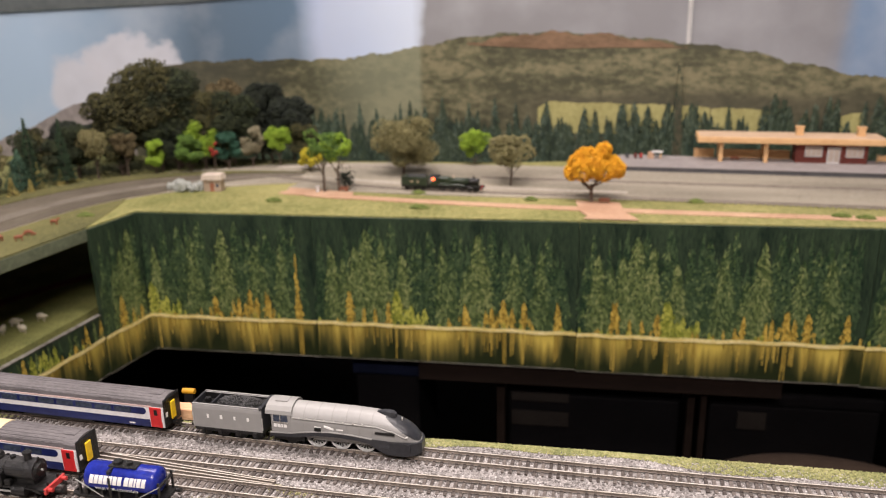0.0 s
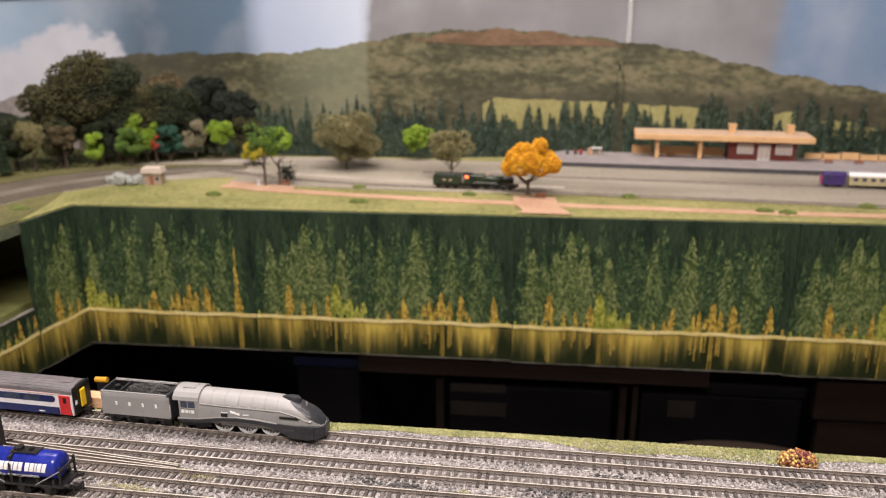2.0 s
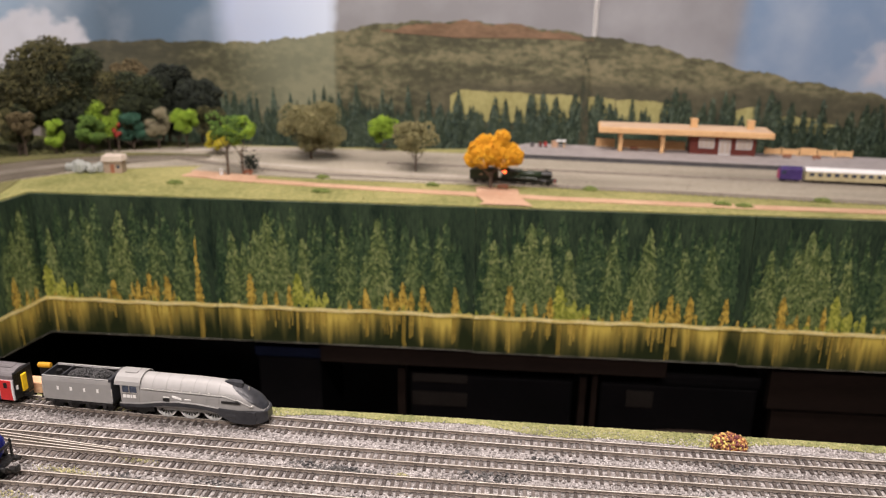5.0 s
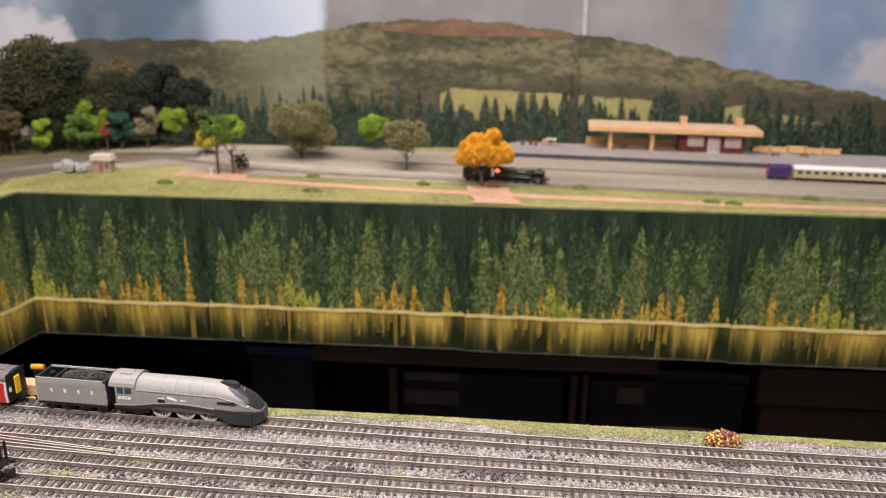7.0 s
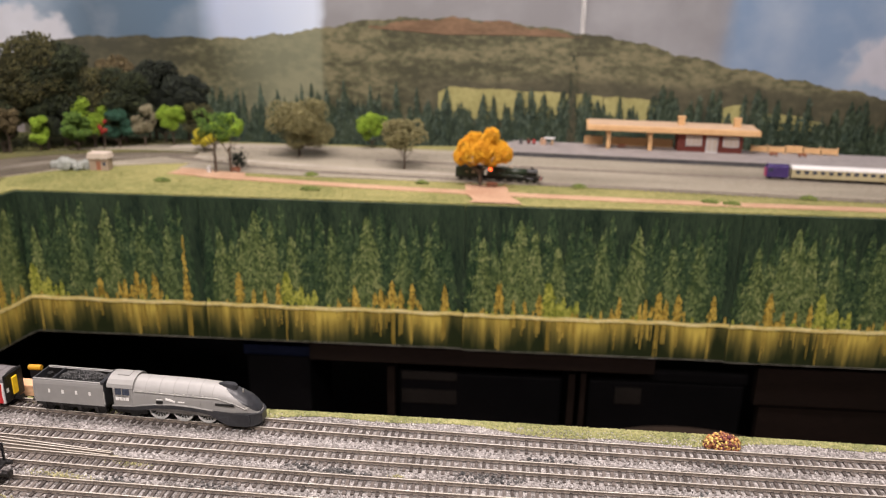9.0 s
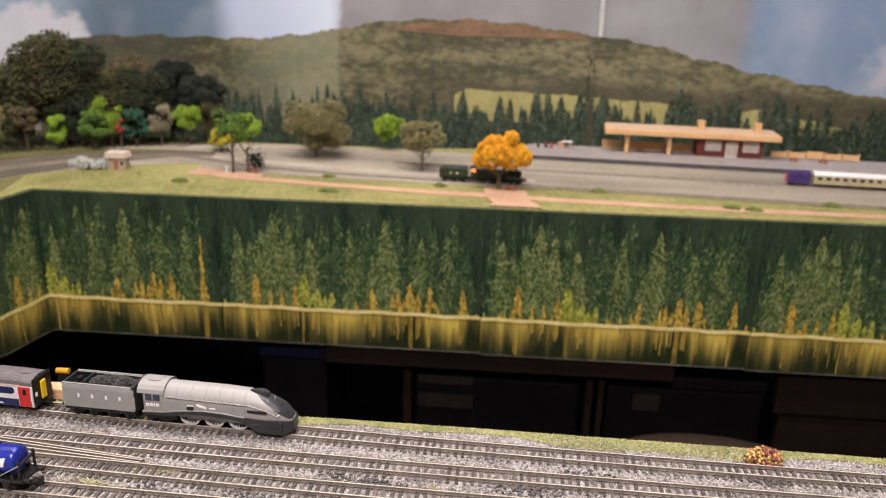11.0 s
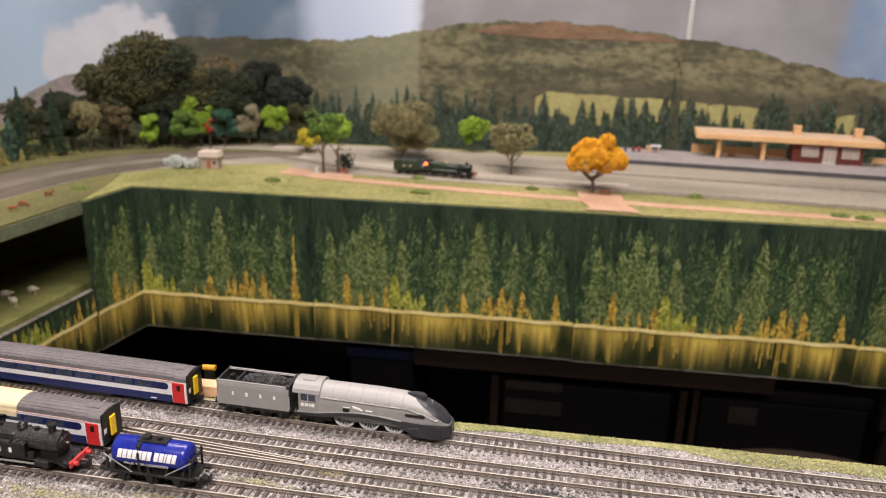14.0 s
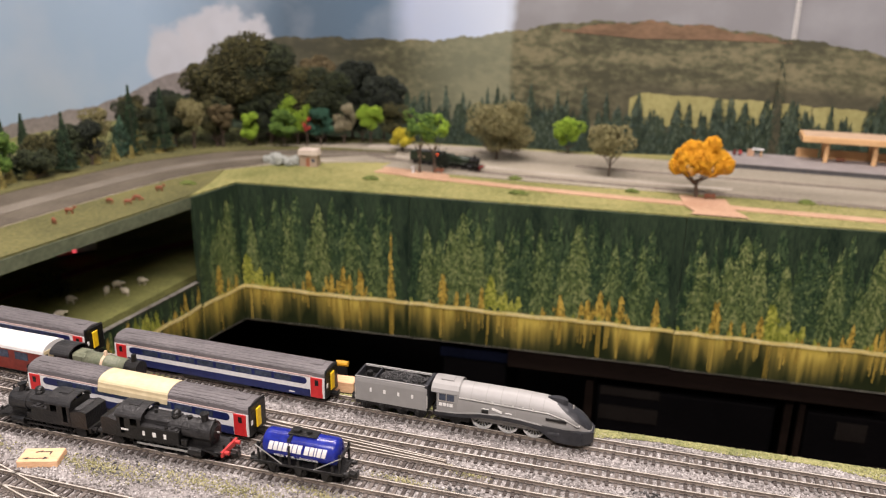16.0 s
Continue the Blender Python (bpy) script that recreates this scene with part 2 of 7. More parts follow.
def hill_print():
    """Printed heath: long soft patches, crown-sized mottling, darker woods low down, a paler sheet left of the seam,
    and the curve's shading coloured in at far left.
    """
    m = bpy.data.materials.new("printed_heath")
    m.use_nodes = True
    n, k = m.node_tree.nodes, m.node_tree.links
    b = n["Principled BSDF"]
    b.inputs["Roughness"].default_value = 0.55
    tc = n.new("ShaderNodeTexCoord")

    def noise(scale, stretch, detail):
        mp, t = n.new("ShaderNodeMapping"), n.new("ShaderNodeTexNoise")
        mp.inputs["Scale"].default_value = stretch
        t.inputs["Scale"].default_value, t.inputs["Detail"].default_value = scale, detail
        k.new(tc.outputs["Object"], mp.inputs[0]), k.new(mp.outputs[0], t.inputs["Vector"])
        return t.outputs[0]

    def math_node(op, a, c):
        q = n.new("ShaderNodeMath")
        q.operation = op
        for i, v in enumerate((a, c)):
            if isinstance(v, (int, float)):
                q.inputs[i].default_value = v
            else:
                k.new(v, q.inputs[i])
        return q.outputs[0]

    def span(v, a, c, lo, hi):
        q = n.new("ShaderNodeMapRange")
        q.interpolation_type = "SMOOTHSTEP"
        for i, w in enumerate((a, c, lo, hi)):
            q.inputs[i + 1].default_value = w
        k.new(v, q.inputs[0])
        return q.outputs[0]

    def blend(f, a, c):
        q = n.new("ShaderNodeMix")
        q.data_type = "RGBA"
        k.new(f, q.inputs["Factor"])
        for nm, v in (("A", a), ("B", c)):
            if isinstance(v, tuple):
                q.inputs[nm].default_value = (*v, 1)
            else:
                k.new(v, q.inputs[nm])
        return q.outputs["Result"]

    sep = n.new("ShaderNodeSeparateXYZ")
    k.new(tc.outputs["Object"], sep.inputs[0])
    mix = math_node("ADD", math_node("MULTIPLY", noise(7, (1, 1, 3.2), 3), 0.9), math_node("MULTIPLY", noise(60, (1, 1, 1.7), 5), 0.75))
    ramp = n.new("ShaderNodeValToRGB")
    e = ramp.color_ramp.elements
    e[0].position, e[0].color = 0.2, (0.064, 0.062, 0.032, 1)
    e[1].position, e[1].color = 0.85, (0.225, 0.20, 0.11, 1)
    x = e.new(0.5)
    x.color = (0.122, 0.117, 0.060, 1)
    k.new(span(mix, 0.5, 1.15, 0.0, 1.0), ramp.inputs[0])
    col = ramp.outputs[0]
    wood = math_node("ADD", sep.outputs[2], math_node("MULTIPLY", noise(9, (1, 1, 2), 3), 0.05))
    col = blend(math_node("MULTIPLY", span(wood, 0.065, 0.105, 0.75, 0.0), span(sep.outputs[0], -0.45, -0.2, 0.0, 1.0)), col, (0.062, 0.057, 0.034))
    # darker to the left: print plus the board curve's shading, put into the colour
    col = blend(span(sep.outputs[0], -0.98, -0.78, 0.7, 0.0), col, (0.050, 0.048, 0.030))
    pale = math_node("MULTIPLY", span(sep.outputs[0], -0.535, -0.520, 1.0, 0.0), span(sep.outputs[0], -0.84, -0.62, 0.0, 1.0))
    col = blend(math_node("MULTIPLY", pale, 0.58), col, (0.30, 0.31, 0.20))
    k.new(col, b.inputs["Base Color"])
    return m


M["hill_print"] = hill_print()

# distance along the board / 4 m
SKY_STOP_A = (0.525, (0.37, 0.49, 0.62))
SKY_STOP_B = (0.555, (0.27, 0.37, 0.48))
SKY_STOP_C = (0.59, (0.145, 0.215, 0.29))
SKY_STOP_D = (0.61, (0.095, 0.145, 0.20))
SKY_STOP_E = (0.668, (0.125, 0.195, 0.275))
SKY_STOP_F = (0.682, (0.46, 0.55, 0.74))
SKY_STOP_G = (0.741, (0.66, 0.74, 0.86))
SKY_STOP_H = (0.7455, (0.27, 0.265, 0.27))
SKY_STOP_I = (0.956, (0.24, 0.24, 0.255))
M["sky"] = sky_print()
M["board_edge"] = surf("pale_board_edge", (0.07, 0.062, 0.05), (0.26, 0.245, 0.21), 5, 0.6, 0.1, stretch=(3, 1, 1))
M["print_deep"] = surf("printed_dark_fir", (0.014, 0.034, 0.017), (0.068, 0.106, 0.048), 60, 0.36, 0, island=0.8)
# cinder and verge: brown ground, darkened further for weaker light on the left
M["cinder"] = surf("brown_cinder", (0.075, 0.061, 0.042), (0.155, 0.13, 0.095), 12, 0.95, 0.6, fine=40)
M["verge"] = surf("left_verge_grass", (0.070, 0.070, 0.022), (0.17, 0.155, 0.052), 10, 0.95, 0.6, fine=20)
M["field"] = surf("lower_field_grass", (0.12, 0.13, 0.036), (0.25, 0.25, 0.075), 20, 0.95, 0.6, fine=14)
M["pale_cinder"] = surf("pale_cinder", (0.12, 0.103, 0.078), (0.24, 0.21, 0.165), 14, 0.95, 0.5, fine=40)
# blue lowered for the dimness of the well
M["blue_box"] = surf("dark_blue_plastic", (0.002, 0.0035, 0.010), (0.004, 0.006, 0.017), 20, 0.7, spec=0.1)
M["plat_board"] = surf("grey_green_board", (0.07, 0.085, 0.085), (0.11, 0.125, 0.125), 10, 0.8, 0.1)

# ---------------------------------------------------------------- mesh helpers


def mesh_of(name, verts, faces, mats, index=None, smooth=False):
    me = bpy.data.meshes.new(name)
    me.from_pydata(verts, [], faces)
    for m in (mats if isinstance(mats, (list, tuple)) else [mats]):
        me.materials.append(m)
    if index is not None:
        me.polygons.foreach_set("material_index", index)
    if smooth:
        me.polygons.foreach_set("use_smooth", [True] * len(me.polygons))
    me.update()
    return me


def part(name, bm, material, parent=None, label="", m=None, smooth=False):
    """Links a bmesh as one mesh object under a thing or a part."""
    me = bpy.data.meshes.new(name)
    bm.normal_update()
    bm.to_mesh(me)
    bm.free()
    for x in (material if isinstance(material, (list, tuple)) else [material]):
        me.materials.append(x)
    if smooth:
        me.polygons.foreach_set("use_smooth", [True] * len(me.polygons))
    ob = new(name, me)
    if parent:
        ob.parent = parent
    if m is not None:
        ob.matrix_local = m
    if label:
        ob["label"] = label
    return ob


def piece(name, me, parent, m):
    ob = new(name, me)
    ob.parent = parent
    ob.matrix_local = m
    return ob


def thing(name, m, label, category, group="", kind=""):
    ob = new(name)
    ob.empty_display_size = 0.01
    ob.matrix_world = m
    return tagged(ob, label, category, group, kind)


def box(x0, x1, y0, y1, z0, z1, bevel=0.0, bm=None, seg=2):
    b2 = bmesh.new()
    r = bmesh.ops.create_cube(b2, size=1)
    for v in r["verts"]:
        v.co = Vector((x0 + (v.co.x + 0.5) * (x1 - x0), y0 + (v.co.y + 0.5) * (y1 - y0), z0 + (v.co.z + 0.5) * (z1 - z0)))
    if bevel:
        bmesh.ops.bevel(b2, geom=b2.edges[:], offset=bevel, segments=seg, profile=0.5, affect="EDGES")
    if bm is None:
        return b2
    me = bpy.data.meshes.new("tmp")
    b2.to_mesh(me)
    b2.free()
    bm.from_mesh(me)
    bpy.data.meshes.remove(me)
    return bm


def cyl(r, length, axis="x", seg=16, r2=None, at=(0, 0, 0), bm=None):
    """A cylinder (or cone) centred at a point, along an axis."""
    bm = bm or bmesh.new()
    turn = {"x": pose(0, 0, 0, 0, 90, 0), "y": pose(0, 0, 0, -90, 0, 0), "z": pose(0, 0, 0)}[axis]
    bmesh.ops.create_cone(bm, cap_ends=True, segments=seg, radius1=r, radius2=r if r2 is None else r2, depth=length, matrix=Matrix.Translation(at) @ turn)
    return bm


def loft(rings, caps=True, bm=None):
    """Joins rings of equal count, each a list of points, into a skin."""
    bm = bm or bmesh.new()
    rows = [[bm.verts.new(p) for p in ring] for ring in rings]
    n = len(rows[0])
    for a, b in zip(rows, rows[1:]):
        for i in range(n):
            bm.faces.new((a[i], a[(i + 1) % n], b[(i + 1) % n], b[i]))
    if caps:
        bm.faces.new(rows[0][::-1])
        bm.faces.new(rows[-1])
    bmesh.ops.recalc_face_normals(bm, faces=bm.faces[:])
    return bm


def ribbon(name, left, right, z, mat, label, category, thick=0.0015, kind="structure"):
    """A flat strip of ground between two lines of (x, y), with a little thickness."""
    v, f = [], []
    for (a, b) in zip(left, right):
        v += [(a[0], a[1], z), (b[0], b[1], z), (a[0], a[1], z - thick), (b[0], b[1], z - thick)]
    for i in range(len(left) - 1):
        a, b = 4 * i, 4 * i + 4
        f += [(a, b, b + 1, a + 1), (a, a + 2, b + 2, b), (a + 1, b + 1, b + 3, a + 3)]
    ob = new(name, mesh_of(name, v, f, mat))
    bm = bmesh.new()
    bm.from_mesh(ob.data)
    bmesh.ops.recalc_face_normals(bm, faces=bm.faces[:])
    bm.to_mesh(ob.data)
    bm.free()
    return tagged(ob, label, category, kind=kind)


def grains(name, pts, size, mat, lift=0.5, seed=1, flat=0.7):
    """Many small angular chips as one mesh."""
    rng = np.random.default_rng(seed)
    pts = np.asarray(pts, float)
    n = len(pts)
    base = np.array([(1, 0, 0), (-0.5, 0.87, 0), (-0.5, -0.87, 0), (0.1, 0.1, 1.0), (0.0, 0.0, -0.8)])
    s = size * (0.55 + 0.9 * rng.random((n, 1, 1)))
    ang = rng.random(n) * 6.283
    ca, sa = np.cos(ang), np.sin(ang)
    rot = np.zeros((n, 3, 3))
    rot[:, 0, 0], rot[:, 0, 1], rot[:, 1, 0], rot[:, 1, 1], rot[:, 2, 2] = ca, -sa, sa, ca, flat
    v = np.einsum("nij,kj->nki", rot, base) * s + rng.normal(0, size * 0.22, (n, 5, 3))
    v += pts[:, None, :] + np.array([0, 0, lift * size])
    tri = np.array([(0, 1, 3), (1, 2, 3), (2, 0, 3), (1, 0, 4), (2, 1, 4), (0, 2, 4)])
    f = (tri[None] + 5 * np.arange(n)[:, None, None]).reshape(-1, 3)
    me = bpy.data.meshes.new(name)
    me.vertices.add(n * 5)
    me.vertices.foreach_set("co", v.reshape(-1))
    me.loops.add(len(f) * 3)
    me.loops.foreach_set("vertex_index", f.reshape(-1).astype(np.int32))
    me.polygons.add(len(f))
    me.polygons.foreach_set("loop_start", np.arange(0, len(f) * 3, 3, dtype=np.int32))
    me.materials.append(mat)
    me.update(calc_edges=True)
    return new(name, me)


# ---------------------------------------------------------------- the room
tagged(part("floor", box(-3, 3.5, -2.5, 3.2, FLOOR - 0.05, FLOOR), M["carpet"]), "dark carpeted floor of the club room", "floor", kind="structure")
tagged(part("ceiling", box(-3, 3.5, -2.5, 3.2, CEIL, CEIL + 0.05), M["white"]), "plain white painted ceiling", "ceiling", kind="structure")
for nm, b in (("wall_west", (-3.1, -3, -2.5, 3.2)), ("wall_east", (3.5, 3.6, -2.5, 3.2)), ("wall_north", (-3.1, 3.6, 3.2, 3.3)), ("wall_south", (-3.1, 3.6, -2.6, -2.5))):
    tagged(part(nm, box(*b, FLOOR - 0.05, CEIL + 0.05), M["wall"]), "plain painted room wall", "wall", kind="structure")

# ---------------------------------------------------------------- near yard board


def edge_y(x):
    return 0.4215 + 0.075 * x - 0.03 * x * x


XN = np.linspace(-1.3, 1.3, 27)
ribbon("ground_yard", [(x, edge_y(x)) for x in XN], [(x, -0.02) for x in XN], 0.0, M["ballast"], "grey ballasted baseboard of the storage yard", "ground", 0.018)
# fringe of turf along the back edge
rng = np.random.default_rng(5)
xs = rng.uniform(-0.62, 0.75, 60000)
w = 0.009 + 0.004 * np.sin(xs * 23) + 0.002 * np.sin(xs * 71)
ys = edge_y(xs) - rng.random(len(xs)) ** 1.3 * w
keep = (np.abs(xs + 0.33) > 0.04)
tagged(grains("grass_verge", np.c_[xs, ys, np.zeros(len(xs))][keep], 0.00052, M["turf"], seed=3, flat=1.3), "yellow-green scatter turf along the board edge", "grass", kind="stuff")

# centre lines of the yard tracks
LINES = {
    "a": np.polyfit([-0.44, -0.29, -0.13, 0.063, 0.197], [0.384, 0.3885, 0.3922, 0.4012, 0.4115], 2),
    "b": np.polyfit([-0.6, -0.45, -0.375, -0.287, -0.22, -0.12, 0.062, 0.19], [0.3520, 0.3535, 0.3555, 0.3585, 0.3622, 0.3668, 0.3785, 0.387], 3),
    "c": np.polyfit([-0.46, -0.31, -0.2, -0.09, 0.034], [0.3345, 0.3365, 0.3398, 0.3455, 0.354], 2),
    "d": np.polyfit([-0.45, -0.371, -0.309, -0.245, -0.19, -0.1], [0.3050, 0.3085, 0.310, 0.3138, 0.3195, 0.3255], 1),
    "e": np.polyfit([-0.41, -0.37, -0.33], [0.259, 0.261, 0.2625], 1),
}


def on_line(k, x):
    return float(np.polyval(LINES[k], x))


def heading(k, x):
    return math.degrees(math.atan2(on_line(k, x + 0.004) - on_line(k, x - 0.004), 0.008))


SLEEPER = None


def sleeper_mesh():
    bm = box(-0.0009, 0.0009, -0.0085, 0.0085, -0.001, 0.0010)
    for s in (-1, 1):
        box(-0.0007, 0.0007, s * 0.0047 - 0.0012, s * 0.0047 + 0.0012, 0.0009, 0.0017, bm=bm)
    me = bpy.data.meshes.new("sleeper")
    bm.to_mesh(me)
    bm.free()
    me.materials.append(M["sleeper"])
    return me


def rail_part(f, x0, x1, off, parent, mat, z=0.0, sides=None):
    """A rail with foot, web and head along y = f(x), shifted sideways."""
    prof = [(-0.0008, 0.0010), (0.0008, 0.0010), (0.0008, 0.0012), (0.0003, 0.0014), (0.00022, 0.0020), (0.00036, 0.0022), (0.00036, 0.0027), (-0.00036, 0.0027), (-0.00036, 0.0022), (-0.00022, 0.0020), (-0.0003, 0.0014), (-0.0008, 0.0012)]
    rings = []
    for x in np.linspace(x0, x1, 40):
        rings.append([(x, f(x) + off + p, z + q) for p, q in prof])
    bm = loft(rings)
    bm.normal_update()
    for face in bm.faces:
        face.material_index = int(face.normal.z < 0.7 or face.calc_center_median().z < z + 0.0024)
    return part("rail", bm, [mat, sides or M["rail_side"]], parent)


def yard_track(k, x0, x1, skip=()):
    global SLEEPER
    SLEEPER = SLEEPER or sleeper_mesh()
    tr = thing("railway_track", pose(0, 0, 0), "nickel rails on dark brown sleepers in pale ballast", "track", "yard tracks", "structure")
    for s in (-1, 1):
        rail_part(lambda x: on_line(k, x), x0, x1, s * 0.0048, tr, M["rail"])
    x = max(x0, -0.62)
    while x < min(x1, 0.50):
        if not any(a < x < b for a, b in skip):
            piece("sleeper", SLEEPER, tr, pose(x + random.uniform(-2e-4, 2e-4), on_line(k, x), random.uniform(-2e-4, 1e-4), 0, 0, heading(k, x) + random.uniform(-1, 1)))
        x += 0.0042
    return tr


# loose ballast between and beside the tracks
rng = np.random.default_rng(9)
xs = rng.uniform(-0.62, 0.62, 230000)
ys = rng.uniform(0.235, 0.435, 230000)
near_rail = np.zeros(len(xs), bool)
for k in "abcd":
    d = np.abs(ys - np.polyval(LINES[k], xs))
    near_rail |= (np.abs(d - 0.0048) < 0.0011) | ((d < 0.0088) & (rng.random(len(xs)) < 0.1))
on_sleeper = np.abs((xs + 0.62 + 0.0021) % 0.0042 - 0.0021) < 0.0012
for k in "abcd":
    near_rail |= on_sleeper & (np.abs(ys - np.polyval(LINES[k], xs)) < 0.0082) & (rng.random(len(xs)) < 0.9)
keep = (ys < np.array([edge_y(x) for x in xs]) - 0.004) & ~near_rail
tagged(grains("ballast_chips", np.c_[xs, ys, np.full(len(xs), -0.0002)][keep], 0.00078, M["chips"], lift=0.3, seed=4), "loose grey stone ballast chips", "ballast", kind="stuff")
dark = []
for cx, cy, r, n in ((-0.083, 0.3555, 0.006, 60), (-0.075, 0.3545, 0.007, 60), (-0.1, 0.356, 0.006, 30), (0.004, 0.365, 0.007, 60), (-0.01, 0.363, 0.007, 40), (0.123, 0.398, 0.006, 40), (-0.19, 0.327, 0.006, 40), (0.03, 0.385, 0.008, 40), (0.105, 0.366, 0.01, 40), (-0.14, 0.331, 0.008, 50), (-0.06, 0.332, 0.009, 50), (-0.36, 0.29, 0.02, 60), (0.06, 0.34, 0.012, 60)):
    a, q = rng.random(n) * 6.28, r * np.sqrt(rng.random(n))
    dark += list(zip(cx + 1.8 * q * np.cos(a), cy + 0.6 * q * np.sin(a), 0.0005 * rng.random(n)))
tagged(grains("coal_crumbs", dark, 0.0010, M["dark_chips"], lift=0.5, seed=6), "dark grey crumbs spilled on the ballast", "crumbs", kind="stuff")
tufts = []
for cx, cy, rx, ry, n in ((-0.37, 0.285, 0.035, 0.007, 700), (-0.30, 0.292, 0.05, 0.006, 800), (-0.22, 0.327, 0.02, 0.003, 200), (-0.455, 0.283, 0.03, 0.008, 300), (-0.19, 0.343, 0.01, 0.0025, 120), (-0.05, 0.357, 0.004, 0.002, 50), (0.0, 0.343, 0.004, 0.002, 50), (-0.25, 0.303, 0.03, 0.004, 300), (-0.205, 0.3465, 0.005, 0.002, 90)):
    tufts += list(zip(rng.normal(cx, rx * 0.5, n), rng.normal(cy, ry * 0.5, n), np.full(n, 0.0004)))
tagged(grains("weeds", tufts, 0.00045, M["weed"], seed=8, flat=1.2), "patchy yellow-green weeds growing through ballast", "weeds", kind="stuff")

# ---------------------------------------------------------------- printed lake panels and the well


def fir(v, f, idx, x, z0, h, w, depth, slots, rng=random, step=0.0030, full=0.75):
    """A flat printed conifer: many small drooping sprays, uneven in reach, the upper ones laid over the lower."""
    n = max(8, int(h / step))
    lean = rng.uniform(-0.02, 0.02)
    lop = [rng.uniform(0.7, 1.15) for _ in range(2 * n)]
    for i in range(n):
        t = i / n
        zz = z0 + h * t * 0.97
        reach = w * (1 - t) ** full * (0.72 + 0.28 * math.sin(i * 1.9 + x * 300)) + 0.0005
        k = max(2, min(11, int(reach / 0.0014)))
        for j in range(k):
            u = (j + rng.uniform(0.2, 0.8)) / k * 2 - 1
            c = x + lean * h * t + reach * u * lop[2 * i + (u > 0)]
            q = rng.uniform(0.7, 1.3) * max(0.0010, reach * 1.0 / k)
            b = len(v)
            d = depth - 0.000004 * i
            drop = abs(u) * rng.uniform(0.4, 1.2) * step
            top = zz + step * rng.uniform(1.2, 2.6)
            v += [(c - q, d, zz - drop), (c + q * rng.uniform(-0.2, 0.6), d, zz - drop - step * rng.uniform(0.2, 0.9)), (c + q, d, zz - drop * 0.6), (c - (c - x) * 0.25, d, top)]
            f.append((b, b + 1, b + 2, b + 3))
            idx.append(slots[1] if rng.random() < (0.34 if u < 0.1 else 0.12) else slots[0])


LAKE_TOP, SHORE, LAKE_BOTTOM = DECK - 0.0015, -0.210, -0.266


def water_print():
    """Printed water: upright streaks of gold under the bank that dim to dark olive."""
    m = bpy.data.materials.new("printed_water")
    m.use_nodes = True
    n, k = m.node_tree.nodes, m.node_tree.links
    b = n["Principled BSDF"]
    b.inputs["Roughness"].default_value = 0.3
    tc, sep = n.new("ShaderNodeTexCoord"), n.new("ShaderNodeSeparateXYZ")
    k.new(tc.outputs["Object"], sep.inputs[0])
    total = None
    for scale, stretch, gain in ((1, (32, 1, 3), 1.0), (1, (110, 1, 7), 0.32)):
        mp, t, g = n.new("ShaderNodeMapping"), n.new("ShaderNodeTexNoise"), n.new("ShaderNodeMath")
        mp.inputs["Scale"].default_value = stretch
        t.inputs["Scale"].default_value, t.inputs["Detail"].default_value = scale, 3
        k.new(tc.outputs["Object"], mp.inputs[0]), k.new(mp.outputs[0], t.inputs["Vector"])
        g.operation = "MULTIPLY_ADD"
        g.inputs[1].default_value = gain
        k.new(t.outputs[0], g.inputs[0])
        if total is not None:
            k.new(total, g.inputs[2])
        else:
            g.inputs[2].default_value = 0
        total = g.outputs[0]
    up = n.new("ShaderNodeMapRange")
    for i, v in enumerate((LAKE_BOTTOM, SHORE, -0.33, -0.02)):
        up.inputs[i + 1].default_value = v
    k.new(sep.outputs[2], up.inputs[0])
    ad = n.new("ShaderNodeMath")
    k.new(total, ad.inputs[0]), k.new(up.outputs[0], ad.inputs[1])
    ramp = n.new("ShaderNodeValToRGB")
    e = ramp.color_ramp.elements
    e[0].position, e[0].color = 0.37, (0.018, 0.024, 0.009, 1)
    e[1].position, e[1].color = 0.72, (0.58, 0.44, 0.09, 1)
    for p, c in ((0.47, (0.075, 0.070, 0.022)), (0.59, (0.27, 0.205, 0.045))):
        x = e.new(p)
        x.color = (*c, 1)
    k.new(ad.outputs[0], ramp.inputs[0])
    k.new(ramp.outputs[0], b.inputs["Base Color"])
    return m


M["print_water"] = water_print()
SHEET = 0.385
# one printed sheet: distance along it and height of the tip for each tree that stands out
SUNLIT = ((0.026, -0.090), (0.062, -0.088), (0.079, -0.060), (0.101, -0.075), (0.133, -0.097), (0.242, -0.064))
HALF_LIT = ((0.006, -0.082), (0.045, -0.105), (0.194, -0.077), (0.226, -0.12), (0.296, -0.089), (0.334, -0.087), (0.373, -0.106), (0.205, -0.135))
SHADED = ((0.012, -0.058), (0.090, -0.052), (0.120, -0.050), (0.155, -0.075), (0.175, -0.062), (0.209, -0.050), (0.267, -0.052), (0.285, -0.07), (0.313, -0.071), (0.345, -0.060), (0.358, -0.111))
GOLDEN = ((0.052, -0.158), (0.073, -0.185), (0.090, -0.185), (0.110, -0.174), (0.200, -0.198), (0.225, -0.174), (0.216, -0.194), (0.255, -0.182), (0.263, -0.176), (0.272, -0.186), (0.281, -0.162), (0.292, -0.175), (0.309, -0.165), (0.318, -0.192), (0.358, -0.166))
LIMES = ((0.124, -0.155), (0.138, -0.184), (0.145, -0.176), (0.155, -0.19), (0.164, -0.182))


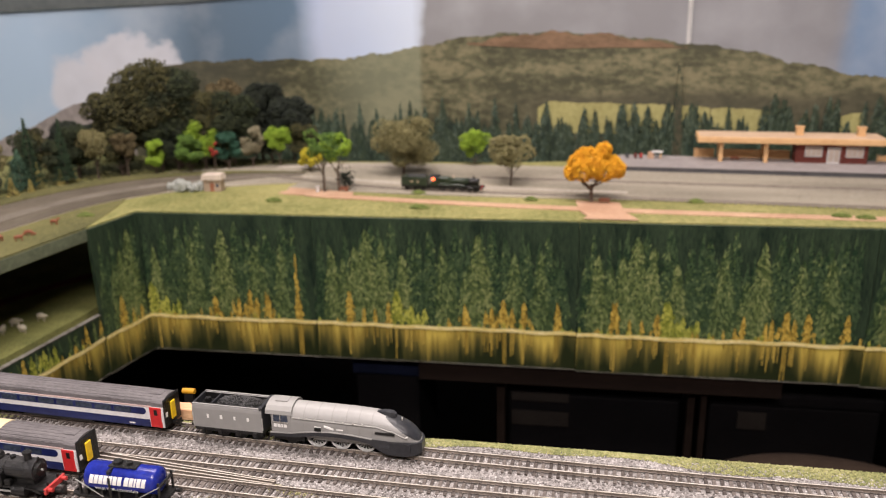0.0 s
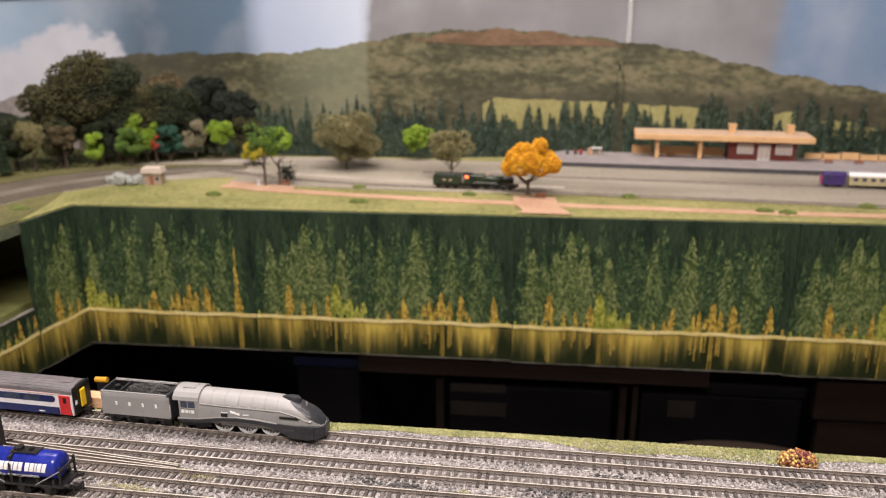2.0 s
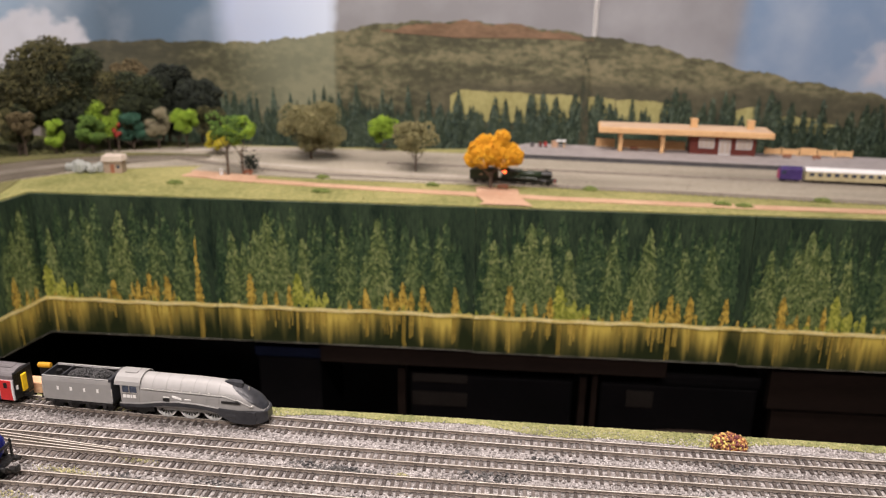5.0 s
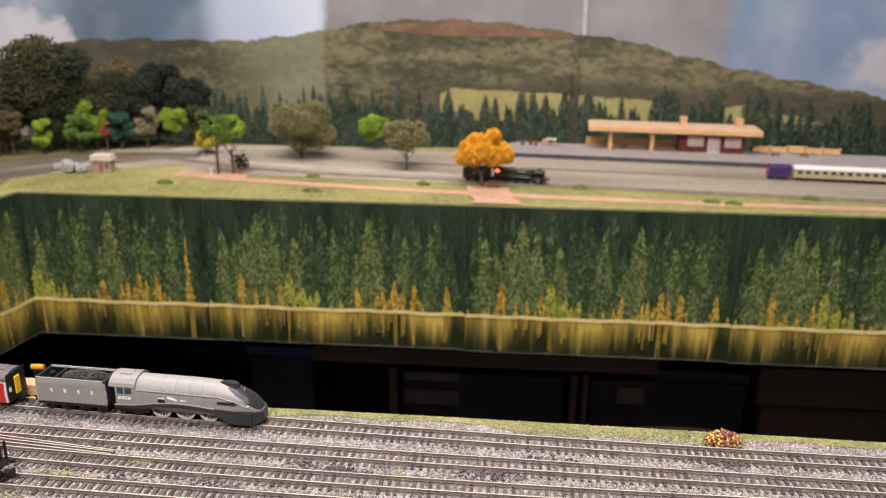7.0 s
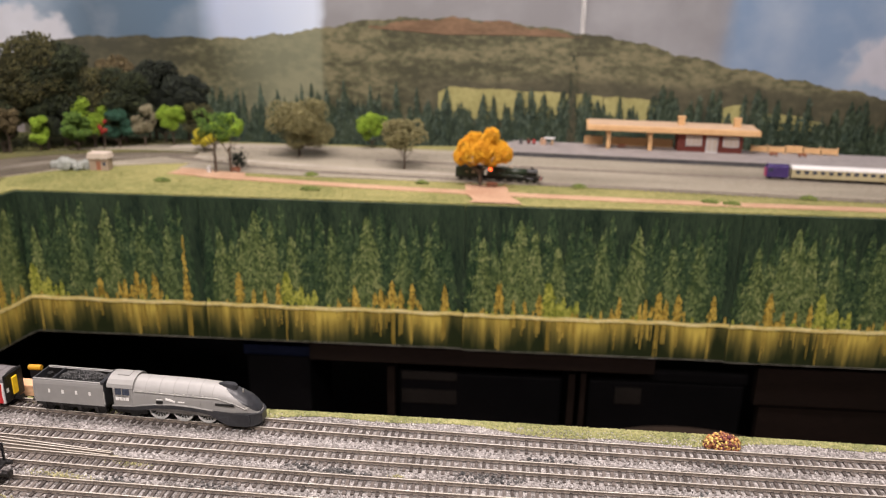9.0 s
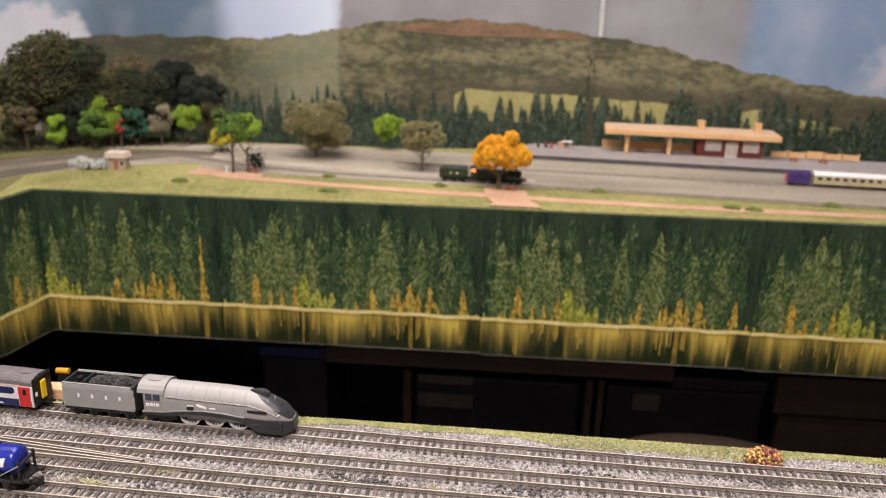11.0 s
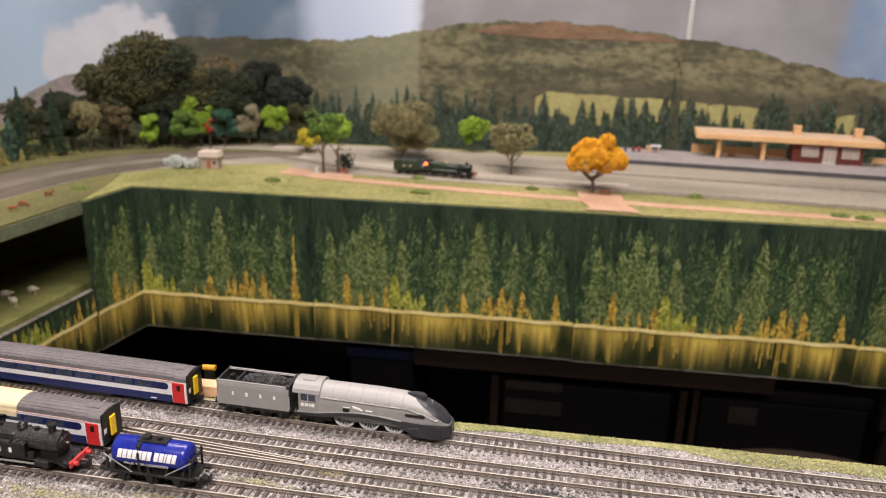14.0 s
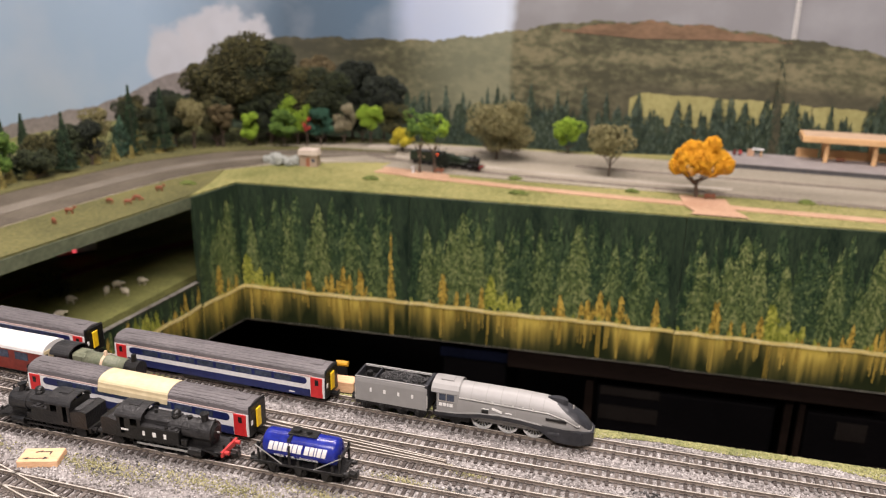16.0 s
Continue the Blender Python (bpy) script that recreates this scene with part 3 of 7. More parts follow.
def lake_panel(name, length, m, seed, start=0.0, top=LAKE_TOP, tall=(), label=""):
    """start: how far into the printed sheet this panel begins."""
    rng = random.Random(seed)
    th = thing(name, m, label or "glossy printed board of a fir forest by a lake", "printed panel", "lake panels")
    part("backing_board", box(0, length, 0, 0.006, LAKE_BOTTOM, top), M["print_dark"], th)
    part("water_print", box(0, length, -0.0012, -0.0002, LAKE_BOTTOM, SHORE - 0.001), M["print_water"], th)
    part("board_edge", box(0, length, -0.0014, 0.004, LAKE_BOTTOM - 0.0012, LAKE_BOTTOM - 0.0001), M["board_edge"], th, "pale worn lower edge")
    v, f, idx = [], [], []
    high = top - 0.003

    def stand(rows, wide, depth, slots, jitter=0.0, full=0.75):
        for k in range(int(length / SHEET) + 2):
            for u, tip in rows:
                x = u - start + k * SHEET
                h = min(tip, high) - SHORE
                w = wide * h * rng.uniform(0.85, 1.2)
                if w * 0.8 < x < length - w * 0.8 and h > 0.01:
                    fir(v, f, idx, x, SHORE, h, w, depth - rng.random() * 8e-5, slots, rng=rng, full=full)

    if high - SHORE > 0.05:
        x = 0.012
        while x < length - 0.012:                     # dim forest behind
            h = rng.uniform(0.66, 0.99) * (high - SHORE)
            fir(v, f, idx, x, SHORE + 0.002, h, rng.uniform(0.012, 0.021), -0.0004 - rng.random() * 1e-4, (4, 4) if rng.random() < 0.6 else (4, 0), rng=rng, step=0.0042)
            x += rng.uniform(0.007, 0.015)
    stand(SHADED, 0.135, -0.0008, (4, 0), full=0.6)
    stand(HALF_LIT, 0.18, -0.0012, (0, 1), full=0.6)
    stand(SUNLIT, 0.185, -0.0016, (1, 0), full=0.6)
    stand(tall, 0.055, -0.0019, (2, 1))
    stand(GOLDEN, 0.19, -0.0021, (2, 2), full=0.45)
    stand(LIMES, 0.25, -0.0021, (3, 3), full=0.4)
    x = 0.004
    while x < length - 0.004:                         # low brush along the bank
        fir(v, f, idx, x, SHORE, rng.uniform(0.005, 0.012), rng.uniform(0.002, 0.004), -0.0023, (rng.choice((2, 3, 0)),) * 2, rng=rng, step=0.0016, full=0.4)
        x += rng.uniform(0.003, 0.02)
    # the bank trees hang upside down in the water as broken upright streaks
    for k in range(int(length / SHEET) + 2):
        for u, tip in GOLDEN + LIMES + tall:
            for q in range(3):
                lx = u - start + k * SHEET + rng.uniform(-0.004, 0.004)
                zb = max(SHORE - 0.003 - (tip - SHORE) * rng.uniform(0.5, 1.2), LAKE_BOTTOM + 0.001)
                w = rng.uniform(0.0006, 0.0015)
                if 0.004 < lx < length - 0.004:
                    b, d = len(v), -0.0016 - rng.random() * 2e-4
                    v += [(lx - w, d, SHORE - 0.002), (lx + w, d, SHORE - 0.002), (lx + w * 0.7, d, zb), (lx - w * 0.7, d, zb)]
                    f.append((b, b + 1, b + 2, b + 3))
                    idx.append(5)
    ob = new("forest_print", mesh_of("forest_print", v, f, [M["print_green"], M["print_light"], M["print_gold"], M["print_lime"], M["print_deep"], M["print_streak"]], idx))
    ob.parent = th
    rv, rf = [], []
    n = int(length / 0.01)
    for i in range(n + 1):
        x = length * i / n
        a = 0.0007 * math.sin(x * 90) + 0.0006 * math.sin(x * 31)
        rv += [(x, -0.0025, SHORE - 0.0030 + a), (x, -0.0025, SHORE + 0.0026 + a)]
        if i:
            rf.append((2 * i - 2, 2 * i, 2 * i + 1, 2 * i - 1))
    sh = new("shore_print", mesh_of("shore_print", rv, rf, M["print_shore"]))
    sh.parent = th
    return th


CORNER = (-0.768, 1.017)
SKEW = math.degrees(math.atan(0.094))


def front_y(x):
    return CORNER[1] + 0.094 * (x - CORNER[0])


def on_front(d, tall=1.0):
    """A place d metres along the front of the back run, just before the deck edge; tall: how deep the sheet hangs."""
    a = math.radians(SKEW)
    hang = Matrix.Translation((0, 0, LAKE_TOP)) @ Matrix.Diagonal((1, 1, tall, 1)) @ Matrix.Translation((0, 0, -LAKE_TOP))
    return pose(CORNER[0] + 0.0006 + d * math.cos(a), CORNER[1] - 0.0068 + d * math.sin(a), 0, 0, 0, SKEW) @ hang


lake_panel("lake_panel", 0.2765, on_front(0), 11, 0.108, tall=((0.356, -0.101),))
for i in range(5):                                        # sheets butted along the back
    lake_panel("lake_panel", SHEET - 0.001, on_front(0.2775 + i * SHEET, (1.0, 1.010, 1.020, 1.030, 1.040)[i]), 12 + i)
lake_panel("lake_panel", 0.094, pose(-0.7715, 0.915, 0, 0, 0, 84), 5, 0.014, label="glossy printed forest panel round the corner of the well")
side = lake_panel("lake_panel", 1.0, pose(-0.7915, -0.086, 0, 0, 0, 89), 6, 0.03, top=-0.175, label="low glossy printed lake panel below the sheep field")
part("top_edge", box(0, 1.0, -0.001, 0.005, -0.1749, -0.1732), M["board_edge"], side, "pale grey cut edge")

# the dark well; its dimness is also put into the colours of its contents
tagged(part("wall_under_deck", box(-1.5, 1.6, 1.75, 1.78, FLOOR, DECK - 0.03), M["black"]), "black curtain wall under the layout", "wall", kind="structure")
tagged(part("wall_under_field", box(-1.42, -1.38, -0.6, 1.75, FLOOR, DECK - 0.02), M["black"]), "black backing wall under the side deck", "wall", kind="structure")
tagged(part("wall_under_yard", box(-1.3, 1.3, 0.06, 0.08, FLOOR, -0.03), M["black"]), "black skirt under the yard board", "wall", kind="structure")
shelf = thing("shelf_unit", pose(0, 0, 0), "dark brown board and shelf under the far deck", "shelf")


def under_front(x, back=0.03):
    """Just behind the foot of the printed panels."""
    return pose(x, front_y(x) - 0.0068 + back, 0, 0, 0, SKEW)


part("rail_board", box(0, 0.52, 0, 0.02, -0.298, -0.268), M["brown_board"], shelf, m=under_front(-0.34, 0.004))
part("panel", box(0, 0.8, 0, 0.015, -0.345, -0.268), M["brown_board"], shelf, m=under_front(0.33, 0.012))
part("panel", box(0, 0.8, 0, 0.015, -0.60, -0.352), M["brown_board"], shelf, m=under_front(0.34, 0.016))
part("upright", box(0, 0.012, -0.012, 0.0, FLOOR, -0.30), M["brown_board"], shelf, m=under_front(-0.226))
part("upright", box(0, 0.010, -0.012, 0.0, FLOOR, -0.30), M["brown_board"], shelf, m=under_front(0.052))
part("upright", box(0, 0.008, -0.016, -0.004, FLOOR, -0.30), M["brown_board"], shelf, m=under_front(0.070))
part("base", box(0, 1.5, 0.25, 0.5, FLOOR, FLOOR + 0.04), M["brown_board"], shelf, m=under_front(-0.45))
# cardboard black taken lower still, for the gloom under the deck
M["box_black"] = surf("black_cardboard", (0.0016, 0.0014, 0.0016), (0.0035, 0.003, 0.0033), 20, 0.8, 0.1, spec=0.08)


def carton(x, w, d, top, labels):
    b = thing("storage_box", under_front(x) @ Matrix.Translation((0, 0, FLOOR)), "black storage box with paper labels in the dark well", "box", "boxes in the well")
    h = top - FLOOR
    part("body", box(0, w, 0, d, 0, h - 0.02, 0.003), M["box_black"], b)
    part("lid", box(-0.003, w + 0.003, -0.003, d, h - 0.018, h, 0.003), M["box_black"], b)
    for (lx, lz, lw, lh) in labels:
        part("paper_label", box(lx, lx + lw, -0.0036, -0.001, lz - FLOOR, lz - FLOOR + lh), M["paper"], b, "paper label darkened for the dim well")


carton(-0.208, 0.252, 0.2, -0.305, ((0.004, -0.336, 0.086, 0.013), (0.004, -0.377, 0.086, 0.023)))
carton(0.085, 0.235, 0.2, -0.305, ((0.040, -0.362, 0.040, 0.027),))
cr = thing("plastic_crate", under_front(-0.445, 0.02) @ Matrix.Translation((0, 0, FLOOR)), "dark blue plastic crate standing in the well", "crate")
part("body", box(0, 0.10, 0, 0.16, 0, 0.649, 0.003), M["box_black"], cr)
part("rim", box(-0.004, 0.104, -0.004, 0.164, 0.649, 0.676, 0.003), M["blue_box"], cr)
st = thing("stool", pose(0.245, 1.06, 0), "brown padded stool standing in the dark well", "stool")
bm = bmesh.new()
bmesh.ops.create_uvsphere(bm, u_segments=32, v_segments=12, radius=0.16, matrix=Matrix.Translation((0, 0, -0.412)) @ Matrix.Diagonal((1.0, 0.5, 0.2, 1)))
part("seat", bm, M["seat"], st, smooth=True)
for sx in (-0.09, 0.09):
    for sy in (-0.045, 0.045):
        part("leg", cyl(0.012, 0.52, "z", 8, at=(sx, sy, FLOOR + 0.26)), M["black"], st)

# ---------------------------------------------------------------- far deck
deck_v = [(-1.4, -0.6), (-0.80, -0.6), (-0.800, 0.6), (-0.779, 0.915), CORNER, (1.4, front_y(1.4)), (1.4, 1.56), (-0.05, 1.535), (-0.3, 1.475), (-0.6, 1.44), (-1.35, 1.44)]
bm = bmesh.new()
up = [bm.verts.new((x, y, DECK)) for x, y in deck_v]
lo = [bm.verts.new((x, y, DECK - 0.0105)) for x, y in deck_v]
bm.faces.new(up)
bm.faces.new(lo[::-1])
for i in range(len(up)):
    j = (i + 1) % len(up)
    bm.faces.new((up[i], lo[i], lo[j], up[j]))
bmesh.ops.recalc_face_normals(bm, faces=bm.faces[:])
tagged(part("ground_deck", bm, M["lawn"]), "raised scenic deck covered in light green grass", "ground", kind="structure")
E1 = [(-0.803, -0.5), (-0.803, 0.6), (-0.782, 0.915), (CORNER[0] - 0.003, CORNER[1] - 0.003)]
ribbon("trim_deck_edge", [(x - 0.004, y) for x, y in E1], [(x + 0.006, y) for x, y in E1], DECK - 0.002, M["deck_edge"], "green painted edge of the side deck", "edge trim", 0.016)


def smooth_line(pts, n=60):
    p = np.array(pts, float)
    for _ in range(4):
        q = np.empty((2 * len(p) - 2 + 2, 2))
        q[0], q[-1] = p[0], p[-1]
        q[1:-1:2] = 0.75 * p[:-1] + 0.25 * p[1:]
        q[2:-1:2] = 0.25 * p[:-1] + 0.75 * p[1:]
        p = q
    return p


def offset_line(p, d):
    t = np.gradient(p, axis=0)
    t /= np.linalg.norm(t, axis=1)[:, None]
    return p + d * np.c_[-t[:, 1], t[:, 0]]


# trackbed: along the side, round the corner, along the back
BED = smooth_line([(-0.945, -0.5), (-0.945, 0.55), (-0.935, 0.85), (-0.90, 1.12), (-0.66, 1.30), (-0.3, 1.325), (0.3, 1.33), (1.4, 1.345)])
ribbon("ground_trackbed", offset_line(BED, 0.125), offset_line(BED, -0.052), DECK + 0.0012, M["gravel"], "grey gravel trackbed on the scenic deck", "ground")
BED2 = smooth_line([(-0.60, 1.27), (-0.35, 1.262), (0.0, 1.29), (0.6, 1.31), (1.4, 1.33)])
ribbon("ground_apron", offset_line(BED2, 0.1), offset_line(BED2, -0.075), DECK + 0.0016, M["gravel"], "grey gravel apron beside the station", "ground")
BL = BED[(BED[:, 1] < 1.30) & (BED[:, 0] < -0.60)]
TP = np.clip((len(BL) - 1 - np.arange(len(BL))) / 14.0, 0.0, 1.0)[:, None]
ribbon("ground_cinders", offset_line(BL, 0.03 + 0.097 * TP), offset_line(BL, 0.02 - 0.07 * TP), DECK + 0.002, M["cinder"], "brown cinder bed of the side line", "ground")
ribbon("ground_wood_edge", offset_line(BL, 0.03 + 0.098 * TP), offset_line(BL, 0.03 + 0.052 * TP), DECK + 0.0034, M["verge"], "thin brown-green grass between the line and the wood", "ground")
ribbon("ground_siding", offset_line(BL, 0.012 + 0.010 * TP), offset_line(BL, 0.008 - 0.016 * TP), DECK + 0.0028, M["pale_cinder"], "pale gravel strip between the side lines", "ground")
VE = [(-0.799, -0.4), (-0.799, 0.6), (-0.778, 0.915), (-0.80, 1.0), (-0.83, 1.08)]
ribbon("ground_side_verge", VE, [(-0.902, -0.4), (-0.90, 0.6), (-0.893, 0.9), (-0.885, 1.0), (-0.872, 1.08)], DECK + 0.0010, M["verge"], "short olive grass along the side deck", "ground")
SAND = smooth_line([(-0.62, 1.285), (-0.4, 1.252), (-0.2, 1.245), (-0.05, 1.25)])
ribbon("path_sand", offset_line(SAND, 0.013), offset_line(SAND, -0.004), DECK + 0.0022, M["sand"], "pale sandy strip beside the line", "path")
SAND2 = smooth_line([(-0.70, 1.36), (-0.55, 1.40), (-0.42, 1.40)])
ribbon("path_sand", offset_line(SAND2, 0.012), offset_line(SAND2, -0.012), DECK + 0.0022, M["sand"], "pale sandy strip beside the line", "path")
CLAY = smooth_line([(-0.60, 1.172), (-0.45, 1.152), (-0.2, 1.142), (0.1, 1.146), (0.5, 1.17), (1.3, 1.25)])
ribbon("path_clay", offset_line(CLAY, 0.010), offset_line(CLAY, -0.012), DECK + 0.0012, M["clay"], "reddish clay footpath across the grass", "path")
ribbon("path_clay", [(-0.125, 1.19), (-0.115, 1.13), (-0.10, 1.10), (-0.105, 1.083)], [(-0.06, 1.185), (-0.05, 1.13), (-0.035, 1.10), (-0.03, 1.088)], DECK + 0.002, M["clay"], "reddish clay landing below the autumn tree", "path")
ribbon("path_clay", [(-0.60, 1.20), (-0.55, 1.195), (-0.48, 1.185)], [(-0.59, 1.165), (-0.53, 1.145), (-0.47, 1.14)], DECK + 0.0018, M["clay"], "reddish clay clearing round a tree", "path")
ribbon("ground_verge", [(-1.395, -0.5), (-1.395, 0.9), (-1.36, 1.435), (-0.62, 1.437)], [(-0.985, -0.5), (-0.985, 0.85), (-0.96, 1.14), (-0.68, 1.37)], DECK + 0.0008, M["dry_lawn"], "rough olive grass under the model wood", "ground")

# ---------------------------------------------------------------- backdrop
ARC = []                                              # plan of the curved board
for y in np.linspace(-0.6, 1.25, 20):
    ARC.append((-1.36, y))
for a in np.linspace(0, 90, 16)[1:]:
    ARC.append((-0.85 - 0.51 * math.cos(math.radians(a)), 1.25 + 0.51 * math.sin(math.radians(a))))
for x in np.linspace(-0.8, 1.6, 30):
    ARC.append((x, 1.76))
ARC = np.array(ARC)
SEG = np.r_[0, np.cumsum(np.linalg.norm(np.diff(ARC, axis=0), axis=1))]


def arc_at(s, off=0.0):
    x, y = np.interp(s, SEG, ARC[:, 0]), np.interp(s, SEG, ARC[:, 1])
    e = 0.02
    dx, dy = np.interp(s + e, SEG, ARC[:, 0]) - np.interp(s - e, SEG, ARC[:, 0]), np.interp(s + e, SEG, ARC[:, 1]) - np.interp(s - e, SEG, ARC[:, 1])
    d = math.hypot(dx, dy)
    return x + off * dy / d, y - off * dx / d


def s_of_x(x):
    """Distance along the board of a place on its straight back run."""
    return float(SEG[35] + (x - ARC[35, 0]))


BD_TOP = 0.62
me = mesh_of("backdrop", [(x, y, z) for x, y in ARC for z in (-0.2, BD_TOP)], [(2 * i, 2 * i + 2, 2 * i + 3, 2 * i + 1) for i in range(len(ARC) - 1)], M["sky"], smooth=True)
uvl = me.uv_layers.new(name="UVMap")
for lp in me.loops:
    uvl.data[lp.index].uv = (SEG[lp.vertex_index // 2], me.vertices[lp.vertex_index].co.z)
tagged(new("backdrop", me), "printed backdrop board of blue sky and clouds", "backdrop", kind="structure")


def ridge(name, pts, z0, off, mat, label, rough=0.004, seed=1, bottom=None):
    """A printed land form with an uneven skyline; pts: distance along the board, height."""
    rng = random.Random(seed)
    s = np.arange(pts[0][0], pts[-1][0], 0.008)
    h = np.interp(s, [p[0] for p in pts], [p[1] for p in pts])
    k = np.ones(5) / 5
    h = np.convolve(np.pad(h, 2, mode="edge"), k, "valid")
    lo = np.full(len(s), z0) if bottom is None else np.interp(s, [p[0] for p in bottom], [p[1] for p in bottom])
    v, f = [], []
    for i, q in enumerate(s):
        x, y = arc_at(q, off)
        v += [(x, y, lo[i]), (x, y, max(lo[i] + 0.0005, h[i] + rng.uniform(-1, 1) * rough + rough * math.sin(q * 60)))]
        if i:
            f.append((2 * i - 2, 2 * i, 2 * i + 1, 2 * i - 1))
    return tagged(new(name, mesh_of(name, v, f, mat, smooth=True)), label, "backdrop", kind="structure")


X = s_of_x


ridge("backdrop_far_hill", [(0.1, -0.04), (1.2, -0.03), (1.74, -0.018), (1.97, -0.008), (2.03, 0.002), (2.14, 0.045), (2.22, 0.068), (2.3, 0.09), (2.4, 0.12)], -0.19, 0.0015, M["far_hill"], "printed grey distant hill", 0.002, 2)
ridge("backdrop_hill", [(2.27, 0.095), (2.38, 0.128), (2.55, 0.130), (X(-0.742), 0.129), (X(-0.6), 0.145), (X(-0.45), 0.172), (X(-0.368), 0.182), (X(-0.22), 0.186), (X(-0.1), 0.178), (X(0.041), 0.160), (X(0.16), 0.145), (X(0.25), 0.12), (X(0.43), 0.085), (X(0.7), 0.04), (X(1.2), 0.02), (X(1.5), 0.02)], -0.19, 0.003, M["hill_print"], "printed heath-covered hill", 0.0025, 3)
ridge("backdrop_heath", [(X(-0.42), 0.165), (X(-0.3), 0.180), (X(-0.22), 0.184), (X(-0.1), 0.176), (X(0.0), 0.160), (X(0.05), 0.152)], 0.1, 0.004, M["heath"], "printed brown heather slope near the summit", 0.003, 4, bottom=[(X(-0.42), 0.160), (X(-0.25), 0.150), (X(-0.1), 0.152), (X(0.05), 0.150)])
for pts, low in ((((-0.262, 0.020), (-0.25, 0.038), (-0.15, 0.037), (-0.02, 0.034), (0.07, 0.031), (0.10, 0.028)), -0.03), (((0.10, 0.022), (0.115, 0.031), (0.17, 0.027), (0.218, 0.022)), -0.02), (((0.345, 0.010), (0.36, 0.022), (0.40, 0.018)), -0.02), (((0.43, 0.0), (0.45, 0.008), (0.53, -0.004), (0.56, -0.012)), -0.03)):
    ridge("backdrop_meadow", [(X(a), h) for a, h in pts], low, 0.005, M["meadow"], "printed pale yellow meadow below the hill", 0.0012, 5)


def fir_row(name, spots, w, off, mats, seed, label, base=-0.125, full=0.7):
    """Printed firs; spots: distance along the board and height."""
    rng = random.Random(seed)
    v, f, idx = [], [], []
    for s, h in spots:
        t, ff = [], []
        fir(t, ff, idx, 0, base, h, w * rng.uniform(0.75, 1.3), 0, (0, 1), rng=rng, step=0.0046, full=full)
        x0, y0 = arc_at(s, off + rng.uniform(0, 0.002))
        x1, y1 = arc_at(s + 0.01, off)
        a = math.atan2(y1 - y0, x1 - x0)
        b = len(v)
        v += [(x0 + p[0] * math.cos(a) - p[1] * math.sin(a), y0 + p[0] * math.sin(a) + p[1] * math.cos(a), p[2]) for p in t]
        f += [tuple(q + b for q in g) for g in ff]
    return tagged(new(name, mesh_of(name, v, f, list(mats), idx)), label, "backdrop", kind="structure")


def scattered(s0, s1, step, hmin, hmax, seed):
    rng, s, out = random.Random(seed), s0, []
    while s < s1:
        out.append((s, hmin + (hmax - hmin) * rng.random() ** 1.5))
        s += step * rng.choice((0.35, 0.7, 1.0, 1.9))
    return out


HAZY, DARKF = (M["fir_haze"], M["fir_far"]), (M["fir_far"], M["fir_haze"])
fir_row("backdrop_hazy_firs", scattered(2.45, X(-0.5), 0.022, 0.13, 0.175, 7), 0.020, 0.007, HAZY, 7, "printed row of hazy green firs")
fir_row("backdrop_low_firs", scattered(2.3, X(1.4), 0.012, 0.11, 0.143, 9), 0.026, 0.010, DARKF, 9, "printed row of low green firs")
fir_row("backdrop_firs", scattered(X(-0.62), X(-0.27), 0.022, 0.125, 0.185, 8), 0.020, 0.013, DARKF, 8, "printed row of dark firs", full=0.6)
fir_row("backdrop_firs", scattered(X(-0.25), X(0.19), 0.022, 0.12, 0.168, 10), 0.023, 0.013, DARKF, 10, "printed row of dark firs", full=0.6)
fir_row("backdrop_firs", scattered(X(0.36), X(1.4), 0.024, 0.115, 0.175, 12), 0.024, 0.013, DARKF, 12, "printed row of dark firs", full=0.6)
fir_row("backdrop_firs", [(X(a), h) for a, h in ((-0.243, 0.168), (-0.135, 0.150), (-0.078, 0.166), (-0.058, 0.172), (-0.03, 0.160), (0.012, 0.170), (0.031, 0.176), (0.060, 0.168), (0.086, 0.150), (0.206, 0.165), (0.221, 0.190), (0.238, 0.176), (0.252, 0.162), (0.280, 0.158), (0.300, 0.170), (0.322, 0.184), (0.338, 0.180), (0.412, 0.186), (0.430, 0.170), (0.456, 0.165), (0.575, 0.15), (0.60, 0.165), (0.63, 0.17))], 0.026, 0.015, DARKF, 18, "printed stand of tall dark firs", full=0.5)
fir_row("backdrop_firs", [(X(0.036), 0.265)], 0.017, 0.016, (M["hill_print"], M["fir_far"]), 28, "printed tall slim tree rising up the hillside", full=0.4)
mast = thing("radio_mast", pose(0.045, 1.752, 0.158), "tall white lattice radio mast before the hill", "mast")
for dx, dy in ((-0.003, 0), (0.003, 0), (0, 0.005)):
    part("leg", cyl(0.0013, 0.30, "z", 6, at=(dx, dy, 0.15)), M["white"], mast)
for i in range(29):
    part("brace", box(-0.0035, 0.0035, -0.0006, 0.0006, 0.005 + i * 0.01, 0.0062 + i * 0.01), M["white"], mast)
ridge("trim_valance", [(1.0, 0.6), (2.5, 0.6), (2.7, 0.6)], 0.25, 0.006, M["plat_board"], "dark grey-green board along the top of the backdrop", 0.0, 6, bottom=[(1.0, 0.235), (2.03, 0.248), (2.42, 0.262), (2.7, 0.28)])

# sheep field on the lower level
ribbon("ground_field", [(-1.37, -0.5), (-1.37, 1.7)], [(-0.803, -0.5), (-0.803, 1.7)], -0.176, M["field"], "dark green field on the lower level", "ground", 0.01)

